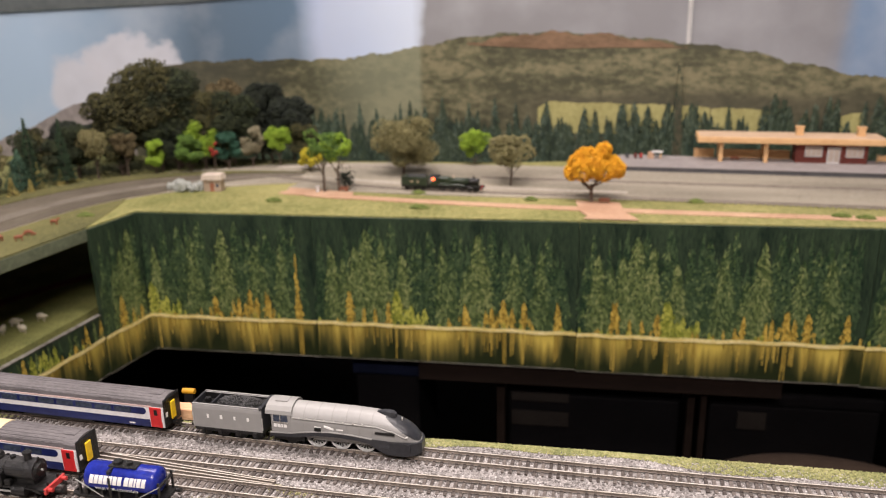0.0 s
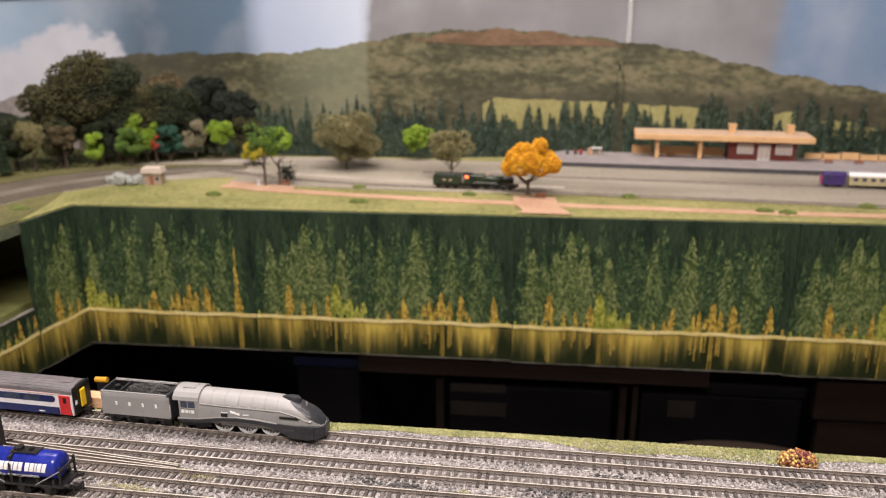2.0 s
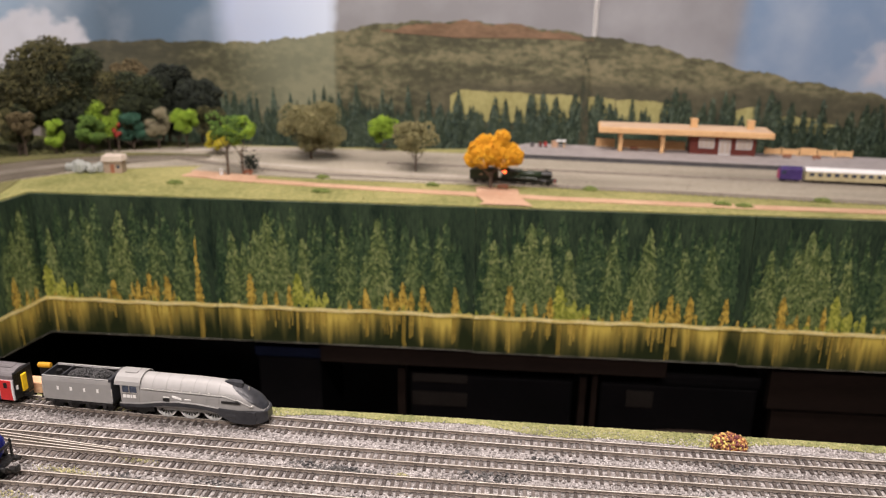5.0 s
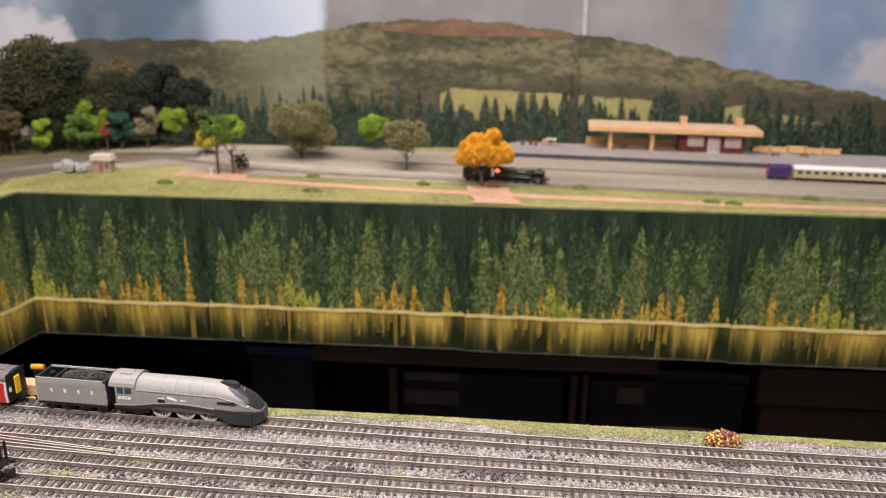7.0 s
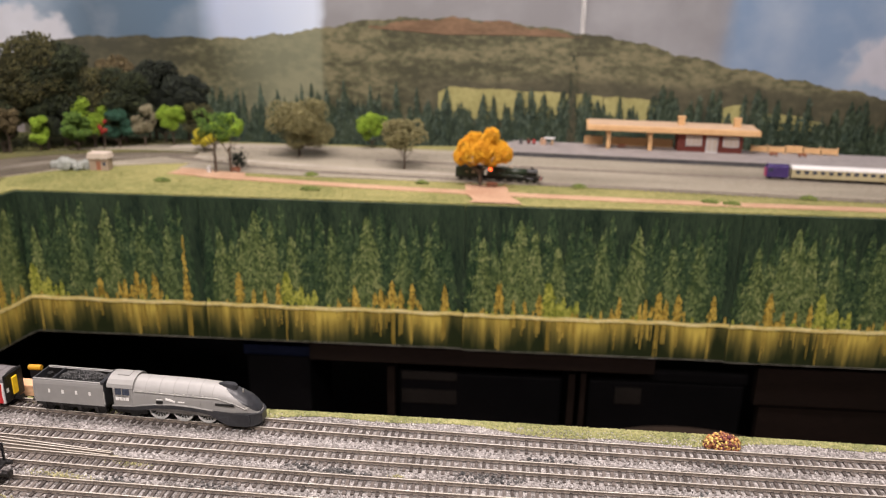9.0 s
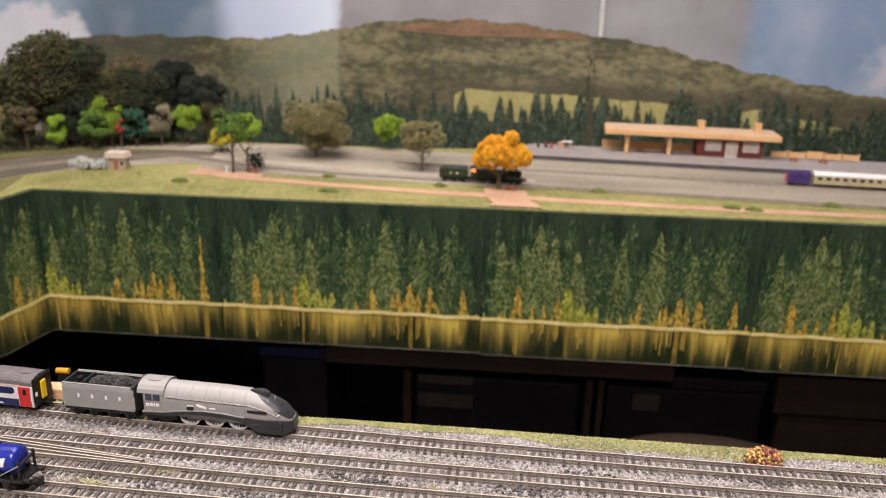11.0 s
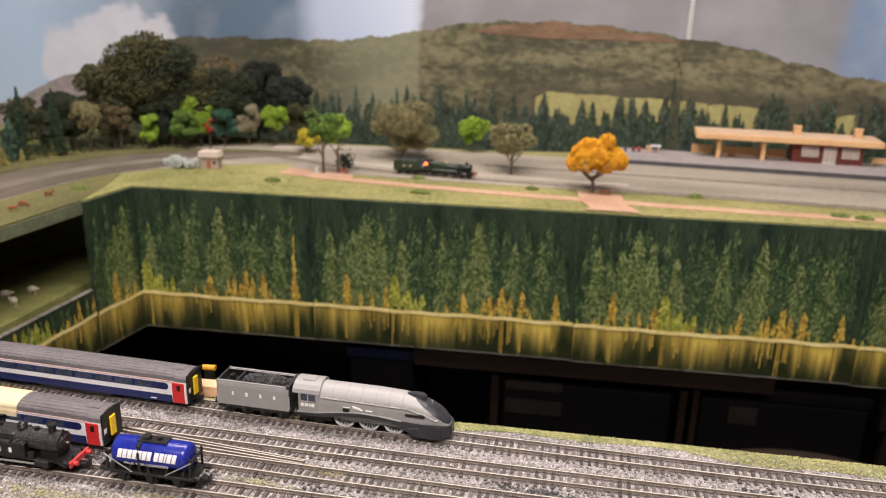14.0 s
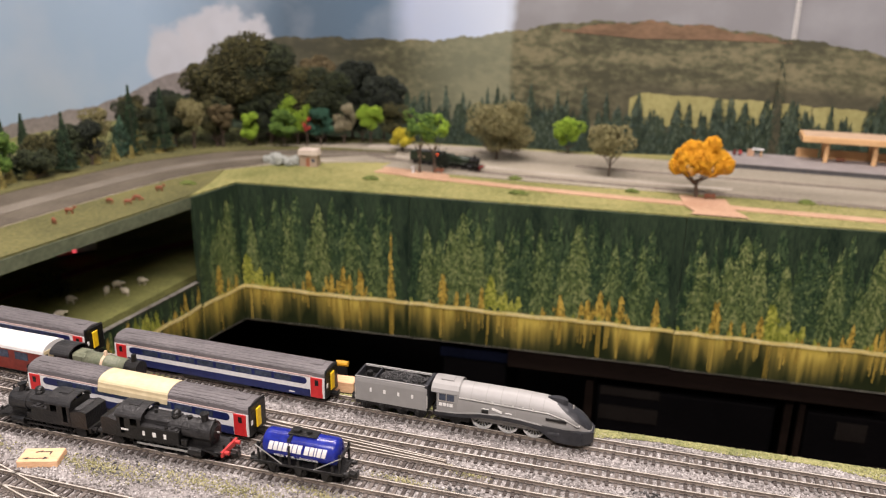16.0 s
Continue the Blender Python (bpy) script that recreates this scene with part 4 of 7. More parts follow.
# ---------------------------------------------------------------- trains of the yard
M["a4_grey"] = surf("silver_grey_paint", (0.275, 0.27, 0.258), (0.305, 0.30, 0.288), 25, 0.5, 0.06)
# the same grey toned down, so the sides look less lit than the top
M["a4_side"] = surf("silver_grey_side_tone", (0.235, 0.231, 0.22), (0.265, 0.26, 0.248), 25, 0.5, 0.06)
M["a4_dark"] = surf("charcoal_paint", (0.016, 0.017, 0.020), (0.032, 0.033, 0.037), 60, 0.4, 0.05)
M["wheel_grey"] = surf("light_grey_wheel", (0.30, 0.30, 0.29), (0.44, 0.44, 0.42), 90, 0.45, 0.05)
M["chrome"] = surf("bright_metal", (0.62, 0.61, 0.58), (0.78, 0.77, 0.74), 80, 0.3, 0.0, metal=0.8)
M["loco_black"] = surf("weathered_black", (0.003, 0.003, 0.003), (0.014, 0.0135, 0.013), 90, 0.36, 0.25, spec=0.45)
M["roof_black"] = surf("dusty_black_roof", (0.010, 0.010, 0.0105), (0.030, 0.029, 0.029), 60, 0.42, 0.25)
M["coal"] = surf("coal", (0.01, 0.01, 0.01), (0.06, 0.06, 0.06), 200, 0.5, 0.5, island=0.6)
M["pale"] = surf("lettering_white", (0.68, 0.67, 0.64), (0.8, 0.79, 0.76), 90, 0.5)
M["coach_navy"] = surf("navy_paint", (0.008, 0.012, 0.06), (0.016, 0.024, 0.10), 60, 0.3, 0.03)
M["coach_white"] = surf("off_white_paint", (0.58, 0.57, 0.56), (0.70, 0.69, 0.68), 60, 0.35, 0.03)
M["coach_pink"] = surf("pink_grey_stripe", (0.50, 0.36, 0.33), (0.62, 0.47, 0.44), 60, 0.4)
M["coach_red"] = surf("red_door_paint", (0.42, 0.018, 0.02), (0.56, 0.03, 0.03), 60, 0.35)
M["coach_yellow"] = surf("yellow_end_paint", (0.70, 0.44, 0.01), (0.85, 0.56, 0.02), 60, 0.4)
M["coach_roof"] = surf("dark_grey_roof", (0.085, 0.078, 0.08), (0.15, 0.138, 0.14), 40, 0.5, 0.25, stretch=(1, 4, 4))
M["cream_roof"] = surf("bare_cream_plastic", (0.55, 0.455, 0.27), (0.66, 0.56, 0.36), 30, 0.5, 0.1)
M["window"] = surf("tinted_glazing", (0.020, 0.028, 0.045), (0.06, 0.075, 0.11), 70, 0.15)
M["tank_blue"] = surf("milk_tank_blue", (0.006, 0.011, 0.14), (0.013, 0.024, 0.25), 50, 0.25, 0.03)
M["strap"] = surf("grey_strap", (0.30, 0.30, 0.28), (0.42, 0.42, 0.40), 80, 0.4, metal=0.4)
M["red_beam"] = surf("red_buffer_beam", (0.35, 0.02, 0.02), (0.5, 0.05, 0.045), 120, 0.5)
M["loco_green"] = surf("dusty_green_paint", (0.10, 0.115, 0.07), (0.19, 0.20, 0.135), 80, 0.5, 0.1)
M["copper"] = surf("cream_band", (0.55, 0.40, 0.27), (0.68, 0.52, 0.38), 80, 0.4)
M["maroon"] = surf("maroon_paint", (0.10, 0.012, 0.008), (0.19, 0.03, 0.02), 50, 0.35, 0.05)
M["white_roof"] = surf("white_coach_roof", (0.66, 0.65, 0.63), (0.78, 0.77, 0.75), 40, 0.45, 0.05)
M["wood"] = surf("bare_pine", (0.62, 0.36, 0.19), (0.78, 0.50, 0.30), 30, 0.65, 0.15, stretch=(1, 6, 6))
# colour of the rod that stands in for an orange reflection
M["reflection_orange"] = surf("orange_reflection_colour", (0.42, 0.21, 0.01), (0.55, 0.29, 0.015), 40, 0.5)
M["ink"] = surf("black_ink", (0.02, 0.02, 0.02), (0.05, 0.045, 0.04), 80, 0.7)
M["silver_wagon"] = surf("pale_grey_wagon", (0.42, 0.42, 0.43), (0.55, 0.55, 0.56), 60, 0.5, 0.1)
U = 0.001


def bx(x0, x1, y0, y1, z0, z1, bevel=0.0, bm=None):
    return box(x0 * U, x1 * U, y0 * U, y1 * U, z0 * U, z1 * U, bevel * U, bm, 1)


def cy(r, length, axis, at, seg=16, r2=None, bm=None):
    return cyl(r * U, length * U, axis, seg, None if r2 is None else r2 * U, [a * U for a in at], bm)


def slab(poly, y0, y1, bm=None):
    """A side plate: a polygon in x, z pushed from y0 to y1 (mm)."""
    bm = bm or bmesh.new()
    a = [bm.verts.new((x * U, y0 * U, z * U)) for x, z in poly]
    b = [bm.verts.new((x * U, y1 * U, z * U)) for x, z in poly]
    n = len(poly)
    fs = [bm.faces.new(a), bm.faces.new(b[::-1])]
    for i in range(n):
        fs.append(bm.faces.new((a[i], b[i], b[(i + 1) % n], a[(i + 1) % n])))
    bmesh.ops.recalc_face_normals(bm, faces=fs)
    return bm


def spoked(r, spokes=10, thick=1.6):
    """A driving wheel, its axle along y: rim ring, spokes, hub, flange."""
    bm = bmesh.new()
    n = 28
    prof = [(r, -thick / 2), (r, thick / 2), (r * 0.84, thick / 2), (r * 0.84, -thick / 2)]
    rings = []
    for i in range(n + 1):
        a = 6.28318 * i / n
        rings.append([(q * math.cos(a) * U, y * U, q * math.sin(a) * U) for q, y in prof])
    loft(rings, caps=False, bm=bm)
    cy(r * 0.2, thick * 1.2, "y", (0, 0, 0), 10, bm=bm)
    for i in range(spokes):
        s = box(-0.2 * U, 0.2 * U, -0.3 * thick * U, 0.3 * thick * U, r * 0.15 * U, r * 0.87 * U)
        bmesh.ops.transform(s, matrix=pose(0, 0, 0, 0, 360 * i / spokes, 0), verts=s.verts[:])
        me = bpy.data.meshes.new("tmp")
        s.to_mesh(me)
        s.free()
        bm.from_mesh(me)
        bpy.data.meshes.remove(me)
    me = bpy.data.meshes.new("wheel")
    bm.to_mesh(me)
    bm.free()
    return me


def disc_wheel(r, mat):
    bm = cy(r, 1.6, "y", (0, 0, 0), 18)
    cy(r * 0.7, 1.9, "y", (0, 0, 0), 14, bm=bm)
    cy(r * 1.12, 0.4, "y", (0, 0.7, 0), 18, bm=bm)
    me = bpy.data.meshes.new("wheel")
    bm.to_mesh(me)
    bm.free()
    me.materials.append(mat)
    return me


def put_wheels(parent, me, xs, r, gauge=8.6):
    for x in xs:
        for s in (-1, 1):
            piece("wheel", me, parent, pose(x * U, s * gauge / 2 * U, r * U))


def bars(parent, name, x0, z0, widths, h, gap, y, mat, slope=0.0):
    """Letter-sized bars on a side facing the viewer."""
    x = x0
    for i, w in enumerate(widths):
        if w > 0:
            part(name, bx(x, x + w, y - 0.12, y + 0.1, z0 + slope * i, z0 + slope * i + h), mat, parent)
        x += abs(w) + gap


def coupling(parent, x, z, s):
    part("coupling", slab([(x, z), (x + s * 4, z), (x + s * 4.6, z - 1), (x + s * 4.6, z + 1.5), (x + s * 5.4, z + 1.5), (x + s * 5.4, z - 1.8), (x, z - 1.2)], -1.6, 1.6), M["loco_black"], parent)


RAILTOP = 0.0027


def streamliner():
    k, x = "a", -0.2035
    th = thing("steam_locomotive", pose(x, on_line(k, x), RAILTOP, 0, 0, heading(k, x)) @ Matrix.Diagonal((0.925, 0.96, 0.97, 1)), "silver-grey streamlined steam locomotive with charcoal nose", "model train", "yard trains")
    # casing
    rings = []
    N = 40
    for q in np.arange(-8, 73.01, 0.5):
        top = np.interp(q, [-8, 30, 44, 52, 58, 64, 68, 71, 73], [25.2, 25.0, 24.3, 23.0, 20.8, 17.4, 14.4, 11.2, 7.8])
        w = np.interp(q, [-8, 0, 45, 55, 62, 68, 71.5, 73], [8.9, 8.6, 8.4, 8.1, 7.5, 6.2, 4.9, 3.6])
        sh = min(14.0, top - 2.5)
        ring = [(q * U, -w * U, 7.5 * U), (q * U, -w * U, (7.5 + sh) / 2 * U)]
        for i in range(N):
            a = math.pi * i / (N - 1)
            ring.append((q * U, -w * U * math.copysign(abs(math.cos(a)) ** 0.85, math.cos(a)), (sh + (top - sh) * math.sin(a) ** 0.9) * U))
        ring += [(q * U, w * U, (7.5 + sh) / 2 * U), (q * U, w * U, 7.5 * U)]
        rings.append(ring)
    bm = loft(rings)
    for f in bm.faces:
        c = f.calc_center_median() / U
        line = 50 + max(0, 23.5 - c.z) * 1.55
        # upper faces get the lighter grey, for light falling from above
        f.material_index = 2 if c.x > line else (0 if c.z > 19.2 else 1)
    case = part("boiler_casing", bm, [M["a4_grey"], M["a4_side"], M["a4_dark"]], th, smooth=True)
    for q in (1, 10, 19, 28, 36, 44):
        top = np.interp(q, [-8, 30, 44, 52], [25.2, 25.0, 24.2, 22.8]) + 0.12
        pts = []
        for i in range(15):
            a = math.pi * i / 14
            pts.append((-8.75 * math.copysign(abs(math.cos(a)) ** 0.85, math.cos(a)), 14 + (top - 14) * math.sin(a) ** 0.9))
        pts = [(-8.55, 11.5)] + pts + [(8.55, 11.5)]
        part("boiler_band", loft([[(xx * U, p * U, z * U) for p, z in pts] + [(xx * U, p * 0.985 * U, (z - 0.15) * U) for p, z in pts[::-1]] for xx in (q - 0.25, q + 0.25)]), M["a4_side"], case)
    # running plate valance, both sides
    poly = [(-21, 8.6), (-8, 9.2), (6, 11.3), (18, 12.2), (30, 11.8), (44, 10.4), (56, 9.6), (64, 9.7), (67, 8.8), (67.6, 6), (67, 2.4), (64, 1.6), (53, 1.8), (48, 4.0), (43, 7.2), (36, 8.8), (22, 9.6), (8, 9.2), (-4, 7.0), (-21, 6.6)]
    for s in (-1, 1):
        part("valance", slab(poly, s * 9.2, s * 8.2), M["a4_dark"], th)
        lip = [(a, b) for a, b in poly[:6]]
        part("valance_lip", slab(lip + [(a, b + 0.5) for a, b in lip[::-1]], s * 9.5, s * 8.3), M["a4_grey"], th)
    part("front_apron", loft([[(q * U, p * w * U, z * U) for p, z in ((-1, lo), (-1, hi), (1, hi), (1, lo))] for q, w, lo, hi in ((52, 9.0, 2.2, 9.4), (62, 8.9, 1.6, 9.6), (66.5, 8.4, 1.6, 9.5), (69.5, 7.2, 1.8, 9.4), (71.8, 5.6, 2.1, 9.2), (73.3, 3.8, 2.6, 8.4))]), M["a4_dark"], th, smooth=False)
    # cab
    prof = [(-8.7, 7.5), (-8.9, 20.5), (-8.2, 22.6), (-6, 24.6), (-3, 25.7), (0, 26.1), (3, 25.7), (6, 24.6), (8.2, 22.6), (8.9, 20.5), (8.7, 7.5)]
    cab = part("cab", loft([[(xx * U, p * U, z * U) for p, z in prof] for xx in (-20, -7)]), M["a4_side"], th)
    rf = [p for p in prof if p[1] > 20]
    part("cab_roof", loft([[(xx * U, p * 1.05 * U, (z + 0.35) * U) for p, z in rf] + [(xx * U, p * 1.02 * U, (z + 0.05) * U) for p, z in rf[::-1]] for xx in (-23.5, -6.5)]), M["a4_side"], th, "dull silver cab roof")
    part("roof_vent", bx(-19, -11, -3.2, 3.2, 26.0, 26.7, 0.2), M["a4_side"], th)
    for a, b in ((-18.4, -14.4), (-13.6, -9.2)):
        part("cab_window", bx(a, b, -9.12, -8.6, 16.2, 20.2), M["window"], cab)
        part("window_frame", bx(a - 0.4, b + 0.2, -9.25, -8.7, 15.6, 16.2), M["chrome"], cab)
        part("window_frame", bx(a - 0.5, a - 0.1, -9.25, -8.7, 15.6, 20.6), M["chrome"], cab)
    bars(cab, "number_bar", -18.4, 12.6, (2, 2, 1, 2), 2.0, 0.5, -9.0, M["pale"])
    # details
    for s in (-1, 1):
        pts = [(-6, 19.4), (46, 18.6), (56, 16.2), (64.5, 12.6)]
        for a, b in zip(pts, pts[1:]):
            ln = math.hypot(b[0] - a[0], b[1] - a[1])
            bm = cyl(0.32 * U, ln * U, "x", 6)
            yy = {True: 9.0, False: 8.6}[a[0] < 40]
            part("handrail", bm, M["chrome"], th, m=pose((a[0] + b[0]) / 2 * U, s * (yy if a[0] < 50 else 8.1) * U, (a[1] + b[1]) / 2 * U, 0, math.degrees(math.atan2(a[1] - b[1], b[0] - a[0])), 0))
        part("air_slot", bx(46, 58, s * 8.7 - 0.5, s * 8.7 + 0.25, 14.2, 15.4) if s < 0 else bx(46, 58, 8.1, 8.8, 14.2, 15.4), M["loco_black"], th)
        for q in (-2, 3, 8, 14, 20, 26, 32, 38):
            part("boiler_fitting", bx(q, q + 0.9, s * 9.0 - 0.15, s * 9.0 + 0.15, 19.0, 19.9), M["chrome"], th)
        part("lamp", cy(0.9, 1.4, "x", (64.8, s * 6.6, 12.4), 8), M["chrome"], th)
    part("nameplate", slab([(14, 15), (20, 13.6), (20, 14.8), (14, 16.2)], -8.9, -8.4), M["pale"], th)
    part("nameplate", bx(22, 26, -8.85, -8.4, 14.0, 14.5), M["pale"], th)
    part("nameplate", bx(8, 12, -8.85, -8.4, 14.6, 15.1), M["pale"], th)
    part("hatch", bx(8, 12, -9.4, -8.6, 12.4, 14.2), M["loco_black"], th)
    bm = loft([[(q * U, p * w * U, z * U) for p, z in ((-1, lo), (-0.7, hi), (0.7, hi), (1, lo))] for q, w, lo, hi in ((45.5, 1.2, 23.0, 24.4), (50, 2.6, 22.0, 24.9), (55, 2.6, 20.6, 24.6), (57, 1.4, 19.8, 23.6))])
    part("chimney", bm, M["a4_dark"], th)
    part("whistle", cy(0.5, 2, "z", (60.5, 0, 20.4), 8), M["chrome"], th)
    big = spoked(6.85, 16)
    big.materials.append(M["wheel_grey"])
    put_wheels(th, big, (7.7, 23.2, 38.8), 6.85, 9.6)
    small = disc_wheel(3.1, M["a4_dark"])
    put_wheels(th, small, (50, 61), 3.1)
    put_wheels(th, disc_wheel(3.6, M["loco_black"]), (-9,), 3.6)
    part("frame", bx(-24, 64, -3.4, 3.4, 3, 8), M["loco_black"], th)
    part("ashpan", bx(-20, 0, -6.5, 6.5, 3.2, 8), M["loco_black"], th)
    part("side_rod", slab([(6, 5.2), (40, 5.2), (48, 6), (48, 6.8), (40, 6.4), (6, 6.4)], -6.4, -5.9), M["strap"], th)
    part("cylinder", cy(2.6, 7, "x", (51, -7.0, 6.0), 12), M["a4_dark"], th)
    # tender
    td = thing("tender", pose(x - 0.0458, on_line(k, x - 0.0458), RAILTOP, 0, 0, heading(k, x - 0.0458)) @ Matrix.Diagonal((0.925, 0.96, 0.97, 1)), "grey locomotive tender loaded with black coal", "model train", "yard trains")
    tp = [(-9, 7.5), (-9, 19.6), (-8.6, 21.4), (-7.4, 22.4), (-6.8, 22.4), (-6.8, 17.6), (6.8, 17.6), (6.8, 22.4), (7.4, 22.4), (8.6, 21.4), (9, 19.6), (9, 7.5)]
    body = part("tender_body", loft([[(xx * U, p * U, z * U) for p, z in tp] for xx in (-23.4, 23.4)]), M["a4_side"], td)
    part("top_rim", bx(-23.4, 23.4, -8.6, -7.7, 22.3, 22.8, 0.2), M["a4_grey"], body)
    part("bunker_lining", bx(-22.5, 21.4, -7.6, -6.55, 18, 22.5), M["loco_black"], body)
    part("bunker_lining", bx(-22.5, 21.4, 6.55, 6.9, 18, 22.2), M["loco_black"], body)
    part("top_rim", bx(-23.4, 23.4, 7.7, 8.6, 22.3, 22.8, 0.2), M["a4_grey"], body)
    part("end_plate", slab([(-23.8, 7.5), (-22.6, 7.5), (-22.6, 22.4), (-23.8, 22.4)], -8.2, 8.2), M["a4_dark"], body)
    part("end_plate", bx(21.5, 24, -8.6, 8.6, 7.5, 23.6, 0.4), M["a4_dark"], body)
    part("bunker_floor", bx(-22.5, 22.5, -6.79, 6.79, 17.0, 18.4), M["loco_black"], body)
    part("divider", bx(-11.5, -10.5, -6.7, 6.7, 19, 22.8, 0.2), M["a4_dark"], body)
    part("water_dome", cy(2.2, 2.4, "z", (-17, 0, 21.3), 14, 1.8), M["loco_black"], body)
    bm = bmesh.new()
    bmesh.ops.create_uvsphere(bm, u_segments=20, v_segments=8, radius=1, matrix=Matrix.Translation((5.5 * U, 0, 20.2 * U)) @ Matrix.Diagonal((15 * U, 6.4 * U, 3.2 * U, 1)))
    part("coal_bed", bm, M["coal"], body)
    r2 = np.random.default_rng(2)
    n = 900
    px, py = r2.uniform(-9.5, 20, n), r2.uniform(-6.3, 6.3, n)
    pz = 20.3 + 3.1 * np.sqrt(np.maximum(0, 1 - ((px - 5.5) / 15) ** 2 - (py / 6.5) ** 2))
    cl = grains("coal", np.c_[px, py, pz] * U, 0.0007, M["coal"], seed=5)
    cl.parent = body
    cl["kind"] = "stuff"
    bars(body, "letter_bar", -13.5, 14.0, (1.2, 1.6, 1.3, 1.4), 2.4, 7.6, -9.0, M["pale"])
    part("solebar", bx(-23, 23, -8.4, 8.4, 5.2, 7.6), M["loco_black"], td)
    put_wheels(td, disc_wheel(4.0, M["loco_black"]), (-17.5, -6, 6, 17.5), 4.0)
    for q in (-17.5, -6, 6, 17.5):
        part("axlebox", bx(q - 1.3, q + 1.3, -9.0, -7.4, 3.4, 6.6, 0.3), M["loco_black"], td)
        part("leaf_spring", bx(q - 3.4, q + 3.4, -8.8, -7.6, 6.4, 7.2), M["loco_black"], td)
    for s in (-1, 1):
        part("handrail", cy(0.35, 8, "z", (23.6, s * 9, 13), 6), M["chrome"], td)
        part("handrail", cy(0.35, 8, "z", (-23.2, s * 9, 13), 6), M["chrome"], td)
        part("buffer", cy(1.3, 3, "x", (-25, s * 5.5, 7), 10), M["loco_black"], td)
    coupling(td, -23.5, 5, -1)


def coach(k, x, patch=False, label="", L=152):
    th = thing("passenger_coach", pose(x, on_line(k, x), RAILTOP, 0, 0, heading(k, x)) @ Matrix.Diagonal((0.96, 0.92, 0.89, 1)), label, "model coach", "yard trains")
    h = L / 2
    side = [(-9.2, 4.0), (-9.5, 9), (-9.5, 13.5), (-9.2, 17.6), (-8.6, 19.4)]
    full = side + [(8.6, 19.4), (9.2, 17.6), (9.5, 13.5), (9.5, 9), (9.2, 4.0)]
    body = part("body", loft([[(xx * U, p * U, z * U) for p, z in full] for xx in (-h, h)]), M["coach_white"], th)
    arc = [(-9.0, 18.9)] + [(-8.8 * math.cos(a), 19.6 + 5.2 * math.sin(a) ** 0.8) for a in np.linspace(0.02, math.pi - 0.02, 15)] + [(9.0, 18.9)]
    roof = part("roof", loft([[(xx * U, p * U, z * U) for p, z in arc] for xx in (-h, h)]), M["coach_roof"], th, smooth=False)
    for a in np.linspace(0.35, math.pi - 0.35, 9):
        part("roof_rib", cyl(0.00018, (L - 16) * U, "x", 5, at=(0, -8.9 * math.cos(a) * U, (19.62 + 5.2 * math.sin(a) ** 0.8) * U)), M["coach_roof"], roof)
    for q in (-h + 8, h - 8):
        part("roof_hatch", bx(q - 4, q + 4, -3, 3, 24.5, 25.1, 0.2), M["coach_roof"], roof)
    for s in (-1, 1):
        y0, y1 = sorted((s * 9.62, s * 9.2))
        part("cantrail_stripe", bx(-h + 8, h - 8, *sorted((s * 9.32, s * 8.6)), 18.2, 19.2), M["coach_pink"], body)
        part("lower_band", bx(-h + 9.5, h - 9.5, y0, y1, 4.2, 9.4), M["coach_navy"], body)
        wb = []
        for cx0, sgn in ((h - 14, 1), (-h + 14, -1)):
            wb += [(cx0 + sgn * 2.4 * math.sin(t) , 15.2 + 2.4 * math.cos(t) * sgn) for t in np.linspace(0, math.pi, 9)]
        part("window_band", slab(wb, s * 9.66, s * 9.0), M["coach_navy"], body)
        n = 8
        for i in range(n):
            a = -h + 21 + i * (L - 42) / n
            part("window", bx(a + 0.9, a + (L - 42) / n - 0.9, *sorted((s * 9.76, s * 9.3)), 13.2, 17.2, 0.25), M["window"], body)
        for e in (-1, 1):
            d = part("door", bx(*sorted((e * (h - 9.3), e * (h - 1.2))), *sorted((s * 9.66, s * 8.9)), 4.0, 18.4, 0.3), M["coach_red"], th)
            part("door_window", bx(*sorted((e * (h - 3.6), e * (h - 6.4))), *sorted((s * 9.8, s * 9.3)), 12.6, 17.0, 0.3), M["loco_black"], d)
    for e in (-1, 1):
        part("end_wall", slab([(e * h, 4), (e * (h + 0.7), 4), (e * (h + 0.7), 22.5), (e * h, 23.5)], -8.6, 8.6), M["loco_black"], th)
        part("gangway", bx(*sorted((e * (h + 0.6), e * (h + 1.7))), -2.5, 2.5, 7.0, 19.8, 0.5), M["coach_yellow"], th)
        part("end_label", bx(*sorted((e * (h + 0.6), e * (h + 0.85))), -7.6, -5.6, 11, 14), M["pale"], th)
        coupling(th, e * h, 5, e)
        bg = part("bogie", bx(*sorted((e * (h - 12), e * (h - 36))), -7.2, 7.2, 2.6, 5.4, 0.4), M["loco_black"], th)
        w = disc_wheel(3.1, M["loco_black"])
        put_wheels(th, w, (e * (h - 16), e * (h - 32)), 3.1)
    part("underframe", bx(-h + 2, h - 2, -8.2, 8.2, 3.4, 4.6), M["loco_black"], th)
    part("equipment_box", bx(-26, 24, -8.4, 8.4, 1.6, 4.6, 0.4), M["loco_black"], th)
    part("number_bar", bx(h - 24, h - 20, -9.75, -9.5, 5.4, 6.2), M["pale"], th)
    if patch:
        arc2 = [(-9.9, 15.4), (-9.7, 18.5)] + [(-9.2 * math.cos(a), 19.7 + 5.5 * math.sin(a) ** 0.8) for a in np.linspace(0.02, math.pi - 0.02, 15)] + [(9.7, 18.5), (9.9, 15.4)]
        part("replacement_roof_panel", loft([[(xx * U, p * U, z * U) for p, z in arc2] for xx in (-24, 24)]), M["cream_roof"], th, "bare cream plastic patch over the roof", smooth=False)
    return th


